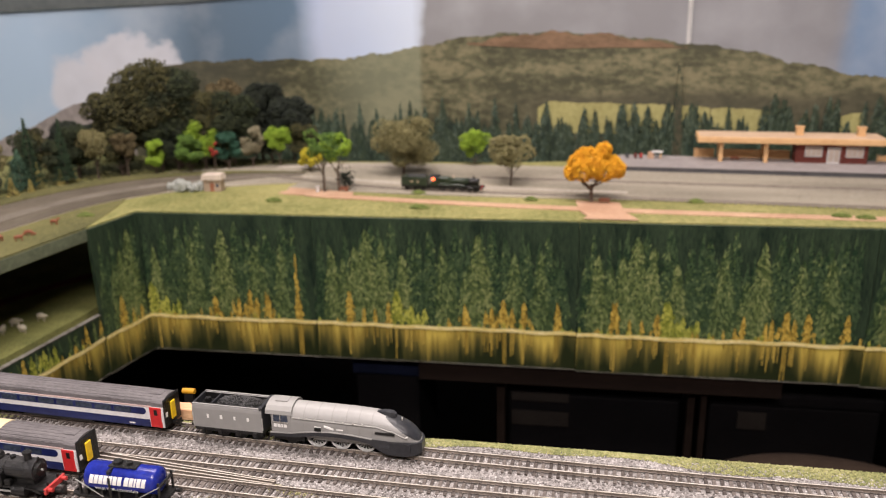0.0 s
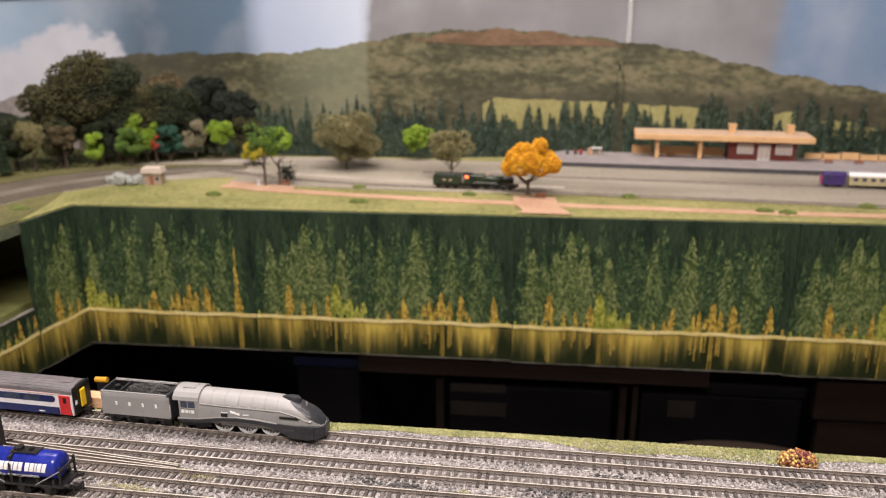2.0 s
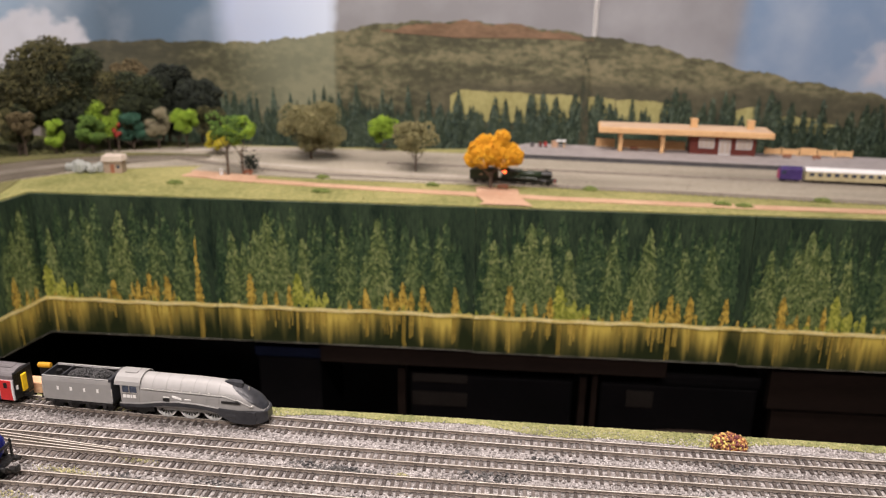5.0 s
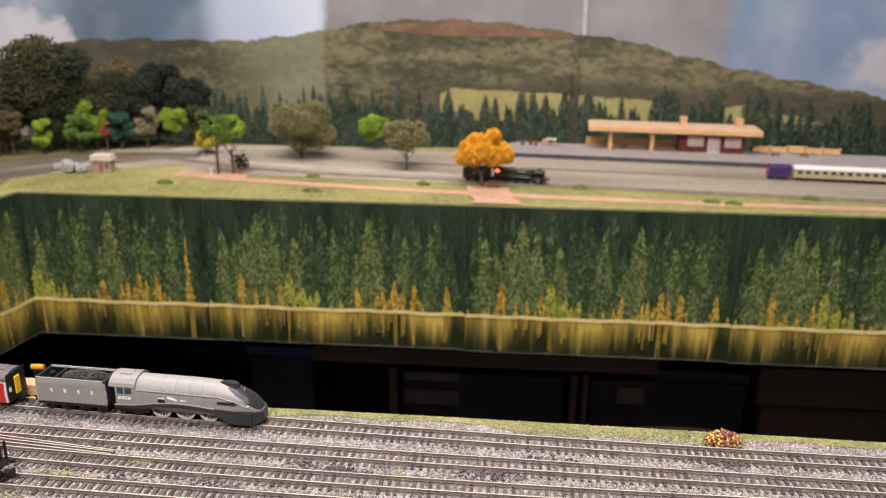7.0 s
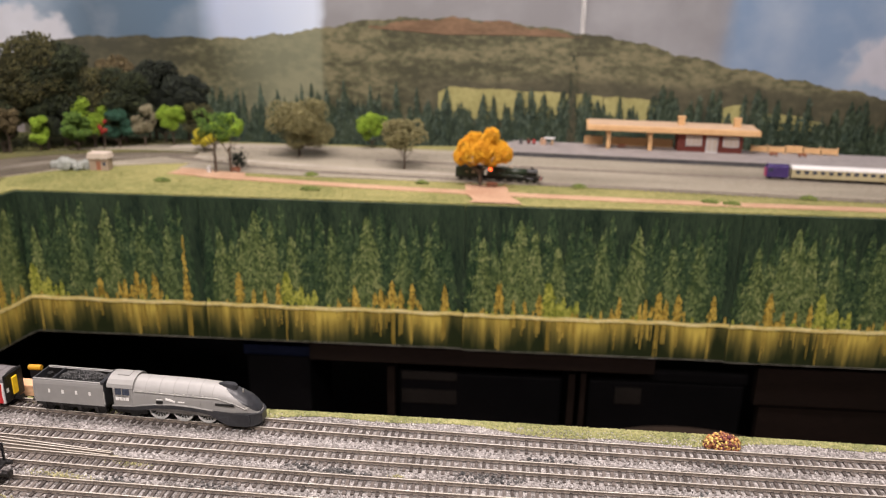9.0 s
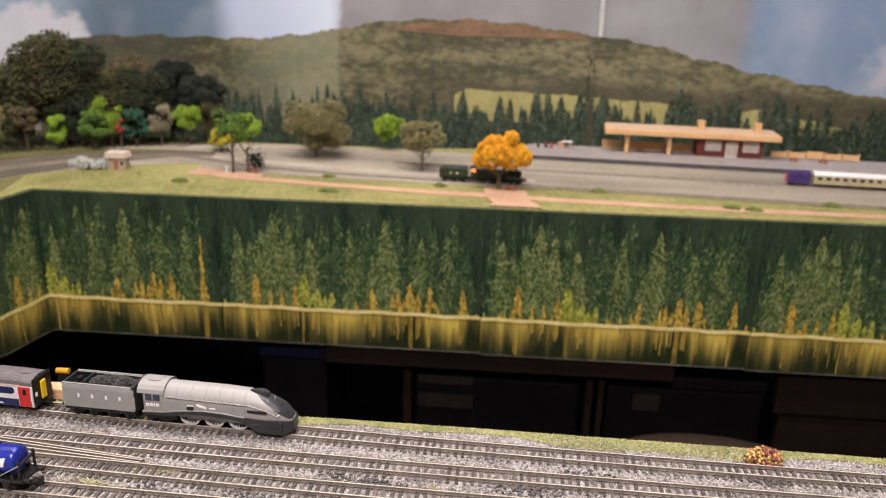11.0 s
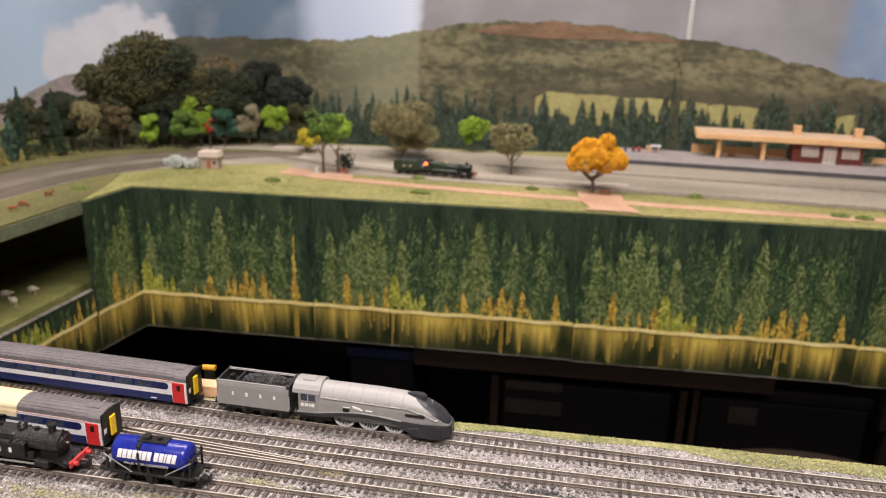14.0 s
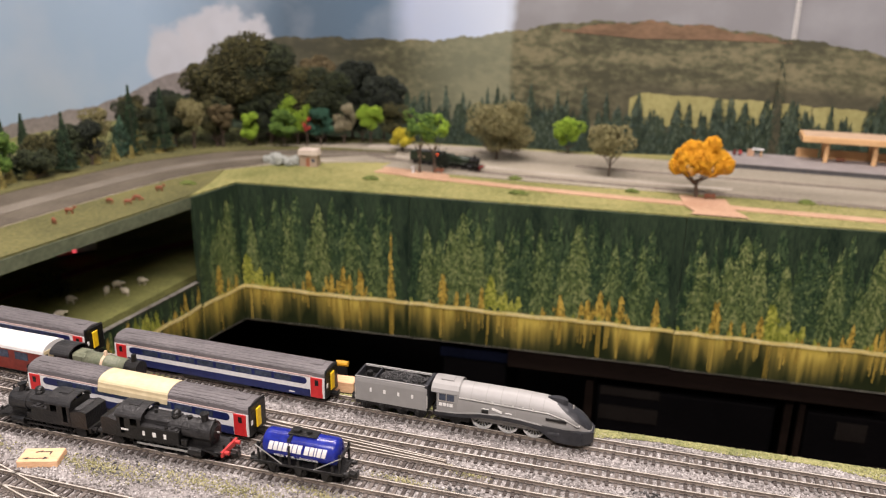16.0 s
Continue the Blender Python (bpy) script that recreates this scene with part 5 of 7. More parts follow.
def boiler_loco(k, x, flip, kind, label, m=None):
    """A tank or tender engine: frames, boiler, chimney, dome, tanks, cab, wheels. Runs towards +x."""
    base = m or pose(x, on_line(k, x), RAILTOP, 0, 0, heading(k, x) + (180 if flip else 0)) @ Matrix.Diagonal((0.74 if kind == "tender" else 1.0, 0.95, 0.95, 1))
    th = thing("steam_locomotive", base, label, "model train", "yard trains")
    near = 1 if flip else -1
    return th, near


def tank_loco(k, x, flip, L, label, lettered):
    th, near = boiler_loco(k, x, flip, "tank", label)
    B, R = M["loco_black"], M["roof_black"]
    h = L / 2
    part("running_plate", bx(-h, h, -8.2, 8.2, 7.2, 8.0, 0.2), B, th)
    part("frame", bx(-h + 3, h - 3, -3.2, 3.2, 3, 7.5), B, th)
    for s in (-1, 1):
        part("side_tank", bx(-h + 24, h - 24, *sorted((s * 8.6, s * 4.6)), 8, 16.4, 0.4), B, th)
        part("tank_top", bx(-h + 25, h - 25, *sorted((s * 8.3, s * 5)), 16.3, 16.7), R, th)
        part("filler_cap", cy(1.2, 1.2, "z", (h - 28, s * 6.4, 17.0), 10), R, th)
    bl = part("boiler", cy(5.6, L - 34, "x", (8, 0, 15.2), 22), R, th, smooth=False)
    part("smokebox", cy(6.0, 11, "x", (h - 13, 0, 15.0), 22), R, th)
    part("smokebox_door", cy(5.2, 1.6, "x", (h - 7, 0, 15.0), 18, 3.6), B, th)
    part("saddle", bx(h - 18, h - 8, -4.6, 4.6, 7.5, 12), B, th)
    part("chimney", cy(2.0, 5, "z", (h - 13, 0, 22.2), 14, 1.7), B, th)
    part("chimney_rim", cy(2.4, 0.9, "z", (h - 13, 0, 24.8), 14), B, th)
    bm = cy(2.6, 3.0, "z", (6, 0, 21.0), 14)
    bmesh.ops.create_uvsphere(bm, u_segments=14, v_segments=8, radius=2.6 * U, matrix=Matrix.Translation((6 * U, 0, 22.3 * U)))
    part("dome", bm, B, th, smooth=True)
    part("top_feed", cy(1.3, 2, "z", (14, 0, 21.2), 10), B, th)
    part("safety_valve", cy(0.9, 2.4, "z", (-6, 0, 21.4), 8), B, th)
    part("firebox", bx(-h + 24, -h + 40, -5.2, 5.2, 10, 20.6, 1.4), R, th)
    for q in (h - 24, h - 32):
        part("boiler_band", cy(5.75, 0.5, "x", (q, 0, 15.2), 22), B, th)
    for s in (-1, 1):
        part("boiler_handrail", cy(0.22, L - 44, "x", (10, s * 5.7, 17.6), 6), R, bl)
        part("tank_vent", bx(h - 32, h - 30.6, *sorted((s * 8.1, s * 6.9)), 16.6, 17.6), B, th)
        part("lamp_iron", bx(h - 1.2, h - 0.4, s * 4 - 0.4, s * 4 + 0.4, 8, 10.4), B, th)
        part("sandbox", bx(h - 23.5, h - 20, *sorted((s * 7.6, s * 5.2)), 8, 11.4, 0.3), B, th)
    part("top_lamp_iron", bx(h - 7.4, h - 6.6, -0.4, 0.4, 20.4, 22.6), B, th)
    part("smokebox_dart", cy(0.6, 1.6, "x", (h - 5.8, 0, 15.0), 8), M["strap"], th)
    # cab: side sheets with a doorway, front and rear sheets, arched roof
    c0, c1 = -h + 11, -h + 25
    for s in (-1, 1):
        cs = part("cab_side", slab([(c0, 8), (c1, 8), (c1, 20.5), (c1 - 2, 20.5), (c1 - 2, 15.5), (c1 - 6, 15.5), (c1 - 6, 20.5), (c0 + 4.5, 20.5), (c0 + 4.5, 10), (c0 + 1.8, 10), (c0 + 1.8, 20.5), (c0, 20.5)], s * 8.6, s * 8.0), B, th)
    part("cab_front", bx(c1 - 0.6, c1, -8.2, 8.2, 8, 21.5), B, th)
    part("cab_back", bx(c0, c0 + 0.6, -8.2, 8.2, 8, 21.5), B, th)
    ar = [(-8.9 * math.cos(a), 20.2 + 4.4 * math.sin(a)) for a in np.linspace(0, math.pi, 13)]
    rf = part("cab_roof", loft([[(xx * U, p * U, z * U) for p, z in ar] + [(xx * U, p * 0.95 * U, (z - 0.6) * U) for p, z in ar[::-1]] for xx in (c0 - 1, c1 + 1)]), R, th)
    part("roof_vent", bx(c0 + 4, c0 + 10, -2.6, 2.6, 24.3, 25.0, 0.2), R, rf)
    bk = part("bunker", slab([(-h + 1, 8), (c0, 8), (c0, 16.8), (-h + 5, 18.4), (-h + 1, 17.5)], -8.4, 8.4), B, th)
    part("bunker_coal", bx(-h + 4, c0 - 1, -6, 6, 16.6, 18.2, 0.6), M["coal"], bk)
    drv = spoked(4.7, 9, 1.6)
    drv.materials.append(B)
    put_wheels(th, drv, (-14, -2, 10), 4.7, 9.2)
    sm = disc_wheel(3.0, B)
    put_wheels(th, sm, (h - 16, -h + 8), 3.0)
    part("side_rod", bx(-15, 22, near * 6.4 - 0.3, near * 6.4 + 0.3, 3.6, 4.5), M["strap"] if lettered else B, th)
    for s in (-1, 1):
        part("cylinder", cy(2.5, 7.5, "x", (h - 15, s * 7.0, 6.0), 12), B, th)
        part("front_step", slab([(h - 9, 8), (h - 4, 8), (h - 2, 5.4), (h - 4, 5.4)], s * 8.2, s * 7.2), B, th)
        part("buffer", cy(1.2, 3.4, "x", (h + 1.4, s * 5.6, 7), 10), M["red_beam"] if lettered else B, th)
        part("buffer", cy(1.2, 3.4, "x", (-h - 1.4, s * 5.6, 7), 10), B, th)
    part("buffer_beam", bx(h - 0.8, h + 0.6, -8, 8, 5, 8.4, 0.2), M["red_beam"] if lettered else B, th)
    part("buffer_beam", bx(-h - 0.6, -h + 0.8, -8, 8, 5, 8.4, 0.2), B, th)
    coupling(th, h, 4.4, 1)
    coupling(th, -h, 4.4, -1)
    if lettered:
        bars(th, "letter_bar", -9.5, 10.8, (1.4, 1.9, 1.5), 2.8, 4.6, near * 8.65, M["pale"])
        bars(th, "number_bar", -h + 13.4, 12.2, (0.9, 0.9, 0.9, 0.9), 1.0, 0.2, near * 8.65, M["pale"])
    return th


def milk_tanker(k, x):
    th = thing("tank_wagon", pose(x, on_line(k, x), RAILTOP, 0, 0, heading(k, x)) @ Matrix.Diagonal((0.95, 0.96, 0.97, 1)), "blue milk tank wagon with white lettering on a black underframe", "model wagon", "yard trains")
    B = M["loco_black"]
    rings = []
    for q, r in ((-21.4, 3.0), (-20.9, 5.2), (-20.0, 6.7), (-19, 7.2), (-18.2, 7.3), (18.2, 7.3), (19, 7.2), (20.0, 6.7), (20.9, 5.2), (21.4, 3.0)):
        rings.append([(q * U, r * math.cos(a) * U, (15.6 + r * math.sin(a)) * U) for a in np.linspace(0, 6.2832, 33)[:-1]])
    tank = part("tank", loft(rings), M["tank_blue"], th, smooth=True)
    part("walkway", bx(-7, 9, -3.2, 3.2, 22.7, 23.5, 0.2), B, tank)
    part("manhole", cy(2.4, 2, "z", (-3, 0, 24), 14), B, tank)
    part("filler", cy(1.4, 1.6, "z", (4, 0, 24), 12), B, tank)
    part("ladder", bx(-5.4, -4.0, -7.6, -7.3, 8, 19), B, th)
    part("ladder", bx(-5.4, -4.0, -7.4, -3, 21, 22.8), B, th)
    # lettering follows the curve of the tank
    def letter(q0, q1, z, hh, mat, nm, slant=0.9):
        a0, a1 = math.asin((z - 15.6) / 7.3), math.asin(min(0.999, (z + hh - 15.6) / 7.3))
        rr = []
        for q in (q0, q1):
            o = [((q + slant * (a - a0) / (a1 - a0)) * U, -7.45 * math.cos(a) * U, (15.6 + 7.45 * math.sin(a)) * U) for a in np.linspace(a0, a1, 5)]
            i = [((q + slant * (a - a0) / (a1 - a0)) * U, -7.2 * math.cos(a) * U, (15.6 + 7.2 * math.sin(a)) * U) for a in np.linspace(a1, a0, 5)]
            rr.append(o + i)
        part(nm, loft(rr), mat, tank)
    q = -16.6
    for w, g in ((2.2, 0.5), (2.2, 0.5), (2.2, 0.5), (2.2, 0.5), (2.2, 0.5), (2.2, 0.5), (2.2, 1.6), (2.4, 0.5), (2.2, 0.5), (1.0, 0.5), (2.2, 0.5), (2.2, 0.5)):
        letter(q, q + w, 15.2, 4.3, M["pale"], "letter_bar")
        q += w + g
    cu = bpy.data.curves.new("lettering", "FONT")
    cu.body, cu.size, cu.align_x, cu.extrude = "MILK FOR LONDON", 2.7 * U, "CENTER", 0.05 * U
    tx = new("lettering", cu)
    dg = bpy.context.evaluated_depsgraph_get()
    me = bpy.data.meshes.new_from_object(tx.evaluated_get(dg))
    bpy.data.objects.remove(tx)
    me.materials.clear()
    me.materials.append(M["pale"])
    a = math.asin((12.6 - 15.6) / 7.3)
    piece("lettering", me, tank, pose(-1 * U, -7.55 * math.cos(a) * U, 11.6 * U, 90 + 22, 0, 0))
    part("frame", bx(-25, 25, -7.6, 7.6, 6.2, 7.8, 0.2), B, th)
    for q in (-19, -10, 0, 10, 19):
        for s in (-1, 1):
            part("saddle", slab([(q - 0.9, 7.6), (q + 0.9, 7.6), (q + 0.6, 11), (q - 0.6, 11)], s * 7.2, s * 5.0), B, th)
    for s in (-1, 1):
        for q0, q1 in ((-24, -9), (24, 9)):
            ln = math.hypot(q1 - q0, 9)
            part("strap", cyl(0.3 * U, ln * U, "x", 6), M["strap"], th, m=pose((q0 + q1) / 2 * U, s * 7.7 * U, 12.3 * U, 0, math.degrees(math.atan2(9, q1 - q0)), 0))
        for e in (-1, 1):
            part("end_post", bx(e * 22.8 - 0.5, e * 22.8 + 0.5, s * 6.4 - 0.5, s * 6.4 + 0.5, 7.6, 18), B, th)
            part("buffer", cy(1.2, 3, "x", (e * 26.2, s * 5.6, 7), 10), B, th)
        for q in (-15, 0, 15):
            part("axle_guard", slab([(q - 2.4, 6.4), (q + 2.4, 6.4), (q + 1, 2.4), (q - 1, 2.4)], s * 7.4, s * 6.6), B, th)
    for e in (-1, 1):
        part("end_stay", bx(e * 22.8 - 0.5, e * 22.8 + 0.5, -6.6, 6.6, 15, 16.2), B, th)
        coupling(th, e * 25, 4.6, e)
    put_wheels(th, disc_wheel(3.2, B), (-15, 0, 15), 3.2)


streamliner()
coach("a", -0.3630, False, "navy and white coach with dark grey ribbed roof and red doors")
coach("a", -0.5325, False, "navy and white coach with red doors and yellow gangway")
coach("c", -0.3815, True, "navy and white coach with a bare cream patch on its roof")
tank_loco("d", -0.3455, False, 71, "black tank locomotive with white letters and red buffer beam", True)
tank_loco("d", -0.4180, True, 60, "dusty plain black tank locomotive", False)
milk_tanker("d", -0.2685)


def green_loco(k, x):
    th, near = boiler_loco(k, x, False, "tender", "pale green steam locomotive with a cream band and black smokebox")
    B = M["loco_black"]
    part("running_plate", bx(-40, 40, -8.2, 8.2, 7.2, 8.0), B, th)
    rings = [[(q * U, r * math.cos(a) * U, (15.6 + r * math.sin(a)) * U) for a in np.linspace(0, 6.2832, 25)[:-1]] for q, r in ((-16, 6.2), (4, 5.6), (24, 5.0))]
    part("boiler", loft(rings), M["loco_green"], th, smooth=True)
    part("boiler_band", cy(5.75, 2.4, "x", (3, 0, 15.6), 22), M["copper"], th)
    part("firebox", bx(-26, -12, -5.4, 5.4, 8, 21.4, 1.6), M["loco_green"], th)
    part("smokebox", cy(5.6, 12, "x", (30, 0, 15.2), 22), B, th)
    part("chimney", cy(2.0, 5, "z", (30, 0, 22.4), 14, 1.7), B, th)
    part("safety_valve_cover", cy(1.6, 3.4, "z", (3, 0, 22.4), 12, 1.1), M["copper"], th)
    part("cab", bx(-40, -26, -8.4, 8.4, 8, 20.6, 0.3), B, th)
    ar = [(-8.9 * math.cos(a), 20.2 + 4.8 * math.sin(a)) for a in np.linspace(0, math.pi, 13)]
    part("cab_roof", loft([[(xx * U, p * U, z * U) for p, z in ar] + [(xx * U, p * 0.95 * U, (z - 0.6) * U) for p, z in ar[::-1]] for xx in (-43, -24)]), M["roof_black"], th)
    dw = spoked(5.4, 10)
    dw.materials.append(B)
    put_wheels(th, dw, (-18, -2, 14), 5.4, 9.2)
    part("frame", bx(-38, 38, -3.2, 3.2, 3, 7.5), B, th)
    part("buffer_beam", bx(39, 40.5, -8, 8, 5, 8.4), M["red_beam"], th)


green_loco("b", -0.425)


def maroon_coach(k, x):
    th = thing("passenger_coach", pose(x, on_line(k, x), RAILTOP, 0, 0, heading(k, x)), "maroon coach with white roof and cream end", "model coach", "yard trains")
    part("body", bx(-60, 60, -9, 9, 4, 18.5, 0.5), M["maroon"], th)
    arc = [(-9.3 * math.cos(a), 18 + 6 * math.sin(a) ** 0.8) for a in np.linspace(0, math.pi, 15)]
    part("roof", loft([[(xx * U, p * U, z * U) for p, z in arc] for xx in (-60.5, 60.5)]), M["white_roof"], th)
    part("end_wall", bx(59.8, 60.8, -8.6, 8.6, 5, 20, 0.2), M["cream_roof"], th)
    for i in range(7):
        part("window", bx(-52 + i * 15, -42 + i * 15, -9.2, -8.8, 12, 17), M["window"], th)
    part("underframe", bx(-58, 58, -7.5, 7.5, 2.4, 4.4), M["loco_black"], th)
    put_wheels(th, disc_wheel(3.1, M["loco_black"]), (-48, -34, 34, 48), 3.1)


maroon_coach("b", -0.521)
wg = thing("open_wagon", pose(-0.492, on_line("d", -0.492), RAILTOP, 0, 0, heading("d", -0.49)), "pale grey open wagon standing behind the tank engine", "model wagon", "yard trains")
for a in ((-24, 24, -8, -7.2), (-24, 24, 7.2, 8), (-24, -23.2, -8, 8), (23.2, 24, -8, 8)):
    part("side_board", bx(*a, 7, 15), M["silver_wagon"], wg)
part("floor_board", bx(-24, 24, -8, 8, 6.2, 7.2), M["silver_wagon"], wg)
put_wheels(wg, disc_wheel(3.1, M["loco_black"]), (-14, 14), 3.1)

# wooden marker blocks, and an orange rod added for a reflection behind the coaches
wb = thing("wooden_block", pose(-0.4015, 0.280, -0.0012, 0, 0, 22) @ Matrix.Diagonal((0.85, 0.85, 0.9, 1)), "small pine block with a hand-drawn mark and arrow", "wood block")
part("block", bx(-12, 12, -7.2, 7.2, 0, 5.5, 0.5), M["wood"], wb)
part("ink_mark", slab([(0, 0)] + [(4, 0), (4, 0.9), (0, 0.9)], 0, 0.2), M["ink"], wb, m=pose(0.000, 0.003, 0.0056, 90, 0, 200))
part("ink_mark", bx(-1.2, 5.5, 2.4, 3.2, 5.45, 5.65), M["ink"], wb)
part("ink_mark", bx(4.7, 5.5, -0.2, 3.2, 5.45, 5.65), M["ink"], wb)
ar = part("ink_arrow", bx(-9, 6, -4.6, -4.0, 5.45, 5.65), M["ink"], wb)
for q, s in ((-9, 1), (6, -1)):
    bm = bmesh.new()
    bm.faces.new([bm.verts.new((p[0] * U, p[1] * U, 5.7 * U)) for p in ((q, -4.3), (q + s * 3, -2.8), (q + s * 3, -5.8))][::s])
    part("ink_arrow_head", bm, M["ink"], wb)
bl = thing("wooden_block", pose(-0.291, 0.4035, 0.0, 0, 0, 6), "bare pine block beside the coach coupling", "wood block")
part("block", bx(-9, 9, -4.5, 4.5, 0, 7.5, 0.5), M["wood"], bl)
rod = thing("reflection_rod", pose(-0.2965, 0.4155, 0.011, 0, 0, 6), "orange-yellow rod standing in for a reflection at the board edge", "rod")
part("shaft", cy(1.8, 8, "x", (0, 0, 0), 10), M["reflection_orange"], rod)
part("support", bx(-3, 3, -1.4, 1.4, -11, -1.6), M["black"], rod)

bush = thing("flower_bush", pose(0.122, 0.417, 0.0), "low bush of red, orange and dark autumn leaves", "bush")
r3 = np.random.default_rng(12)
M["bush_red"] = surf("autumn_leaves", (0.10, 0.02, 0.03), (0.42, 0.17, 0.05), 400, 0.8, 0, island=1.0, c3=(0.55, 0.42, 0.12))
n = 900
a, q = r3.random(n) * 6.283, np.sqrt(r3.random(n))
px, py = 0.0095 * q * np.cos(a), 0.0055 * q * np.sin(a)
pz = (0.0075 * np.sqrt(np.maximum(0, 1 - q ** 2)) + 0.001) * r3.uniform(0.3, 1.05, n)
ob = grains("foliage", np.c_[px, py, pz], 0.0011, M["bush_red"], seed=13, flat=1.0)
ob.parent = bush
part("stem", cyl(0.0006, 0.004, "z", 6, at=(0, 0, 0.002)), M["sleeper"], bush)

# ---------------------------------------------------------------- trees and things on the far deck


def leafmat(name, a, b, c=None):
    return surf(name, a, b, 70, 0.85, 0, island=0.8, c3=c)


LEAF = {
    "autumn": surf("orange_foam_leaves", (0.66, 0.28, 0.01), (0.84, 0.45, 0.02), 40, 0.9, 0, island=0.25, c3=(0.90, 0.56, 0.05)),
    "olive": leafmat("olive_leaves", (0.14, 0.128, 0.05), (0.30, 0.265, 0.12)),
    "lime": leafmat("lime_leaves", (0.15, 0.26, 0.015), (0.32, 0.46, 0.04)),
    "yellow": leafmat("yellow_leaves", (0.42, 0.36, 0.02), (0.62, 0.52, 0.04)),
    "green": leafmat("mid_green_leaves", (0.055, 0.12, 0.015), (0.15, 0.25, 0.04)),
    "dark": leafmat("dark_green_leaves", (0.014, 0.022, 0.010), (0.05, 0.062, 0.022)),
    "deep": leafmat("blackish_leaves", (0.008, 0.013, 0.009), (0.026, 0.034, 0.018)),
    "bigolive": leafmat("deep_olive_leaves", (0.020, 0.022, 0.007), (0.11, 0.102, 0.033)),
    "brown": leafmat("brown_leaves", (0.07, 0.052, 0.022), (0.17, 0.13, 0.06)),
    "teal": leafmat("teal_leaves", (0.02, 0.075, 0.045), (0.06, 0.16, 0.10)),
    "cream": leafmat("cream_blossom", (0.22, 0.19, 0.11), (0.40, 0.36, 0.24)),
    "red": leafmat("red_leaves", (0.28, 0.02, 0.015), (0.45, 0.06, 0.04)),
    "gold": leafmat("gold_needles", (0.21, 0.175, 0.045), (0.40, 0.335, 0.11)),
    "fir": leafmat("fir_needles", (0.012, 0.03, 0.014), (0.04, 0.075, 0.03)),
    "bluefir": leafmat("blue_green_needles", (0.03, 0.07, 0.045), (0.08, 0.15, 0.09)),
}
M["bark"] = surf("bark", (0.06, 0.04, 0.028), (0.15, 0.11, 0.08), 120, 0.9, 0.4, stretch=(2, 2, 0.5))


def trunk_mesh(h, r, spread, limbs, seed):
    rng = random.Random(seed)
    bm = bmesh.new()

    def limb(a, b, r0, r1):
        a, b = Vector(a), Vector(b)
        q = (b - a).to_track_quat("Z", "Y").to_matrix()
        loft([[a + (b - a) * t + q @ Vector((rr * math.cos(u), rr * math.sin(u), 0)) for u in np.linspace(0, 6.2832, 7)[:-1]] for t, rr in ((0, r0), (0.5, (r0 + r1) / 2), (1, r1))], bm=bm)

    limb((0, 0, -0.001), (rng.uniform(-1, 1) * r, 0, h), r * 1.35, r * 0.7)
    for i in range(limbs):
        a = 6.283 * (i + rng.random() * 0.5) / limbs
        limb((0, 0, h * rng.uniform(0.55, 0.95)), (spread * math.cos(a), spread * math.sin(a), h * rng.uniform(1.2, 1.7)), r * 0.55, r * 0.22)
    return bm


def tree(x, y, h, rad, leaf, label, bare=0.28, clumps=9, n=1000, seed=0, lean=1.0, size=0.0022, limbs=5, z=DECK, flat=1.0, category="tree", kindname="tree", puff=1.0, lobes=(), stout=0.017):
    """Trunk with limbs and a crown of many small leaves gathered in clumps."""
    th = thing(kindname, pose(x, y, z), label, category, "model trees")
    rng = np.random.default_rng(seed + int(abs(x) * 1000))
    n, clumps, rad, size = int(n * 3.6), clumps + 9, rad * 1.1, size * 0.72
    part("trunk", trunk_mesh(h * max(bare, 0.2), max(0.0011, h * stout), rad * 0.6, limbs, seed), M["bark"], th)
    ch = h * (1 - bare)
    cz = h * bare + ch / 2
    pts = []
    for lx, ly, lz, lr in lobes:
        m = n // len(lobes)
        d = rng.normal(size=(m, 3))
        d /= np.linalg.norm(d, axis=1)[:, None]
        bumps = 1 + 0.10 * np.sin(d[:, :1] * 7 + lx * 40) * np.cos(d[:, 2:] * 6 + lz * 30)
        pts.append(h * (np.array([lx, ly, lz]) + d * lr * bumps * rng.uniform(0.8, 1.06, (m, 1))))
    for i in range(0 if lobes else clumps):
        a, e = rng.random() * 6.283, rng.uniform(-0.8, 0.85)
        q = math.sqrt(1 - e * e) * rng.uniform(0.40, 0.80)
        c = np.array([rad * q * math.cos(a), rad * q * math.sin(a), cz + ch * 0.36 * e])
        r = puff * rng.uniform(0.24, 0.40) * min(rad * 1.1, ch * 0.75)
        m = n // clumps
        d = rng.normal(size=(m, 3))
        d /= np.linalg.norm(d, axis=1)[:, None]
        pts.append(c + d * r * rng.uniform(0.7, 1.08, (m, 1)) * np.array([1, 1, 0.85 * flat]))
    ob = grains("crown", np.concatenate(pts), size, LEAF[leaf], lift=0, seed=seed + 3, flat=0.8)
    ob.parent = th
    return th


def conifer(x, y, h, rad, leaf, label, seed=0, n=1700, z=DECK):
    th = thing("conifer", pose(x, y, z), label, "tree", "model conifers")
    rng = np.random.default_rng(seed + int(abs(x * y) * 1000))
    part("trunk", cyl(h * 0.018, h * 0.9, "z", 6, h * 0.006, (0, 0, h * 0.45)), M["bark"], th)
    t = rng.random(n) ** 1.5
    tier = (np.floor(t * 11) + 1) / 11
    r = rad * (1 - t) * (0.65 + 0.5 * (tier - t) * 11) * np.sqrt(rng.uniform(0.25, 1, n))
    a = rng.random(n) * 6.283
    ob = grains("crown", np.c_[r * np.cos(a), r * np.sin(a), h * (0.1 + 0.88 * t)], 0.0016, LEAF[leaf], lift=0, seed=seed, flat=0.7)
    ob.parent = th
    return th


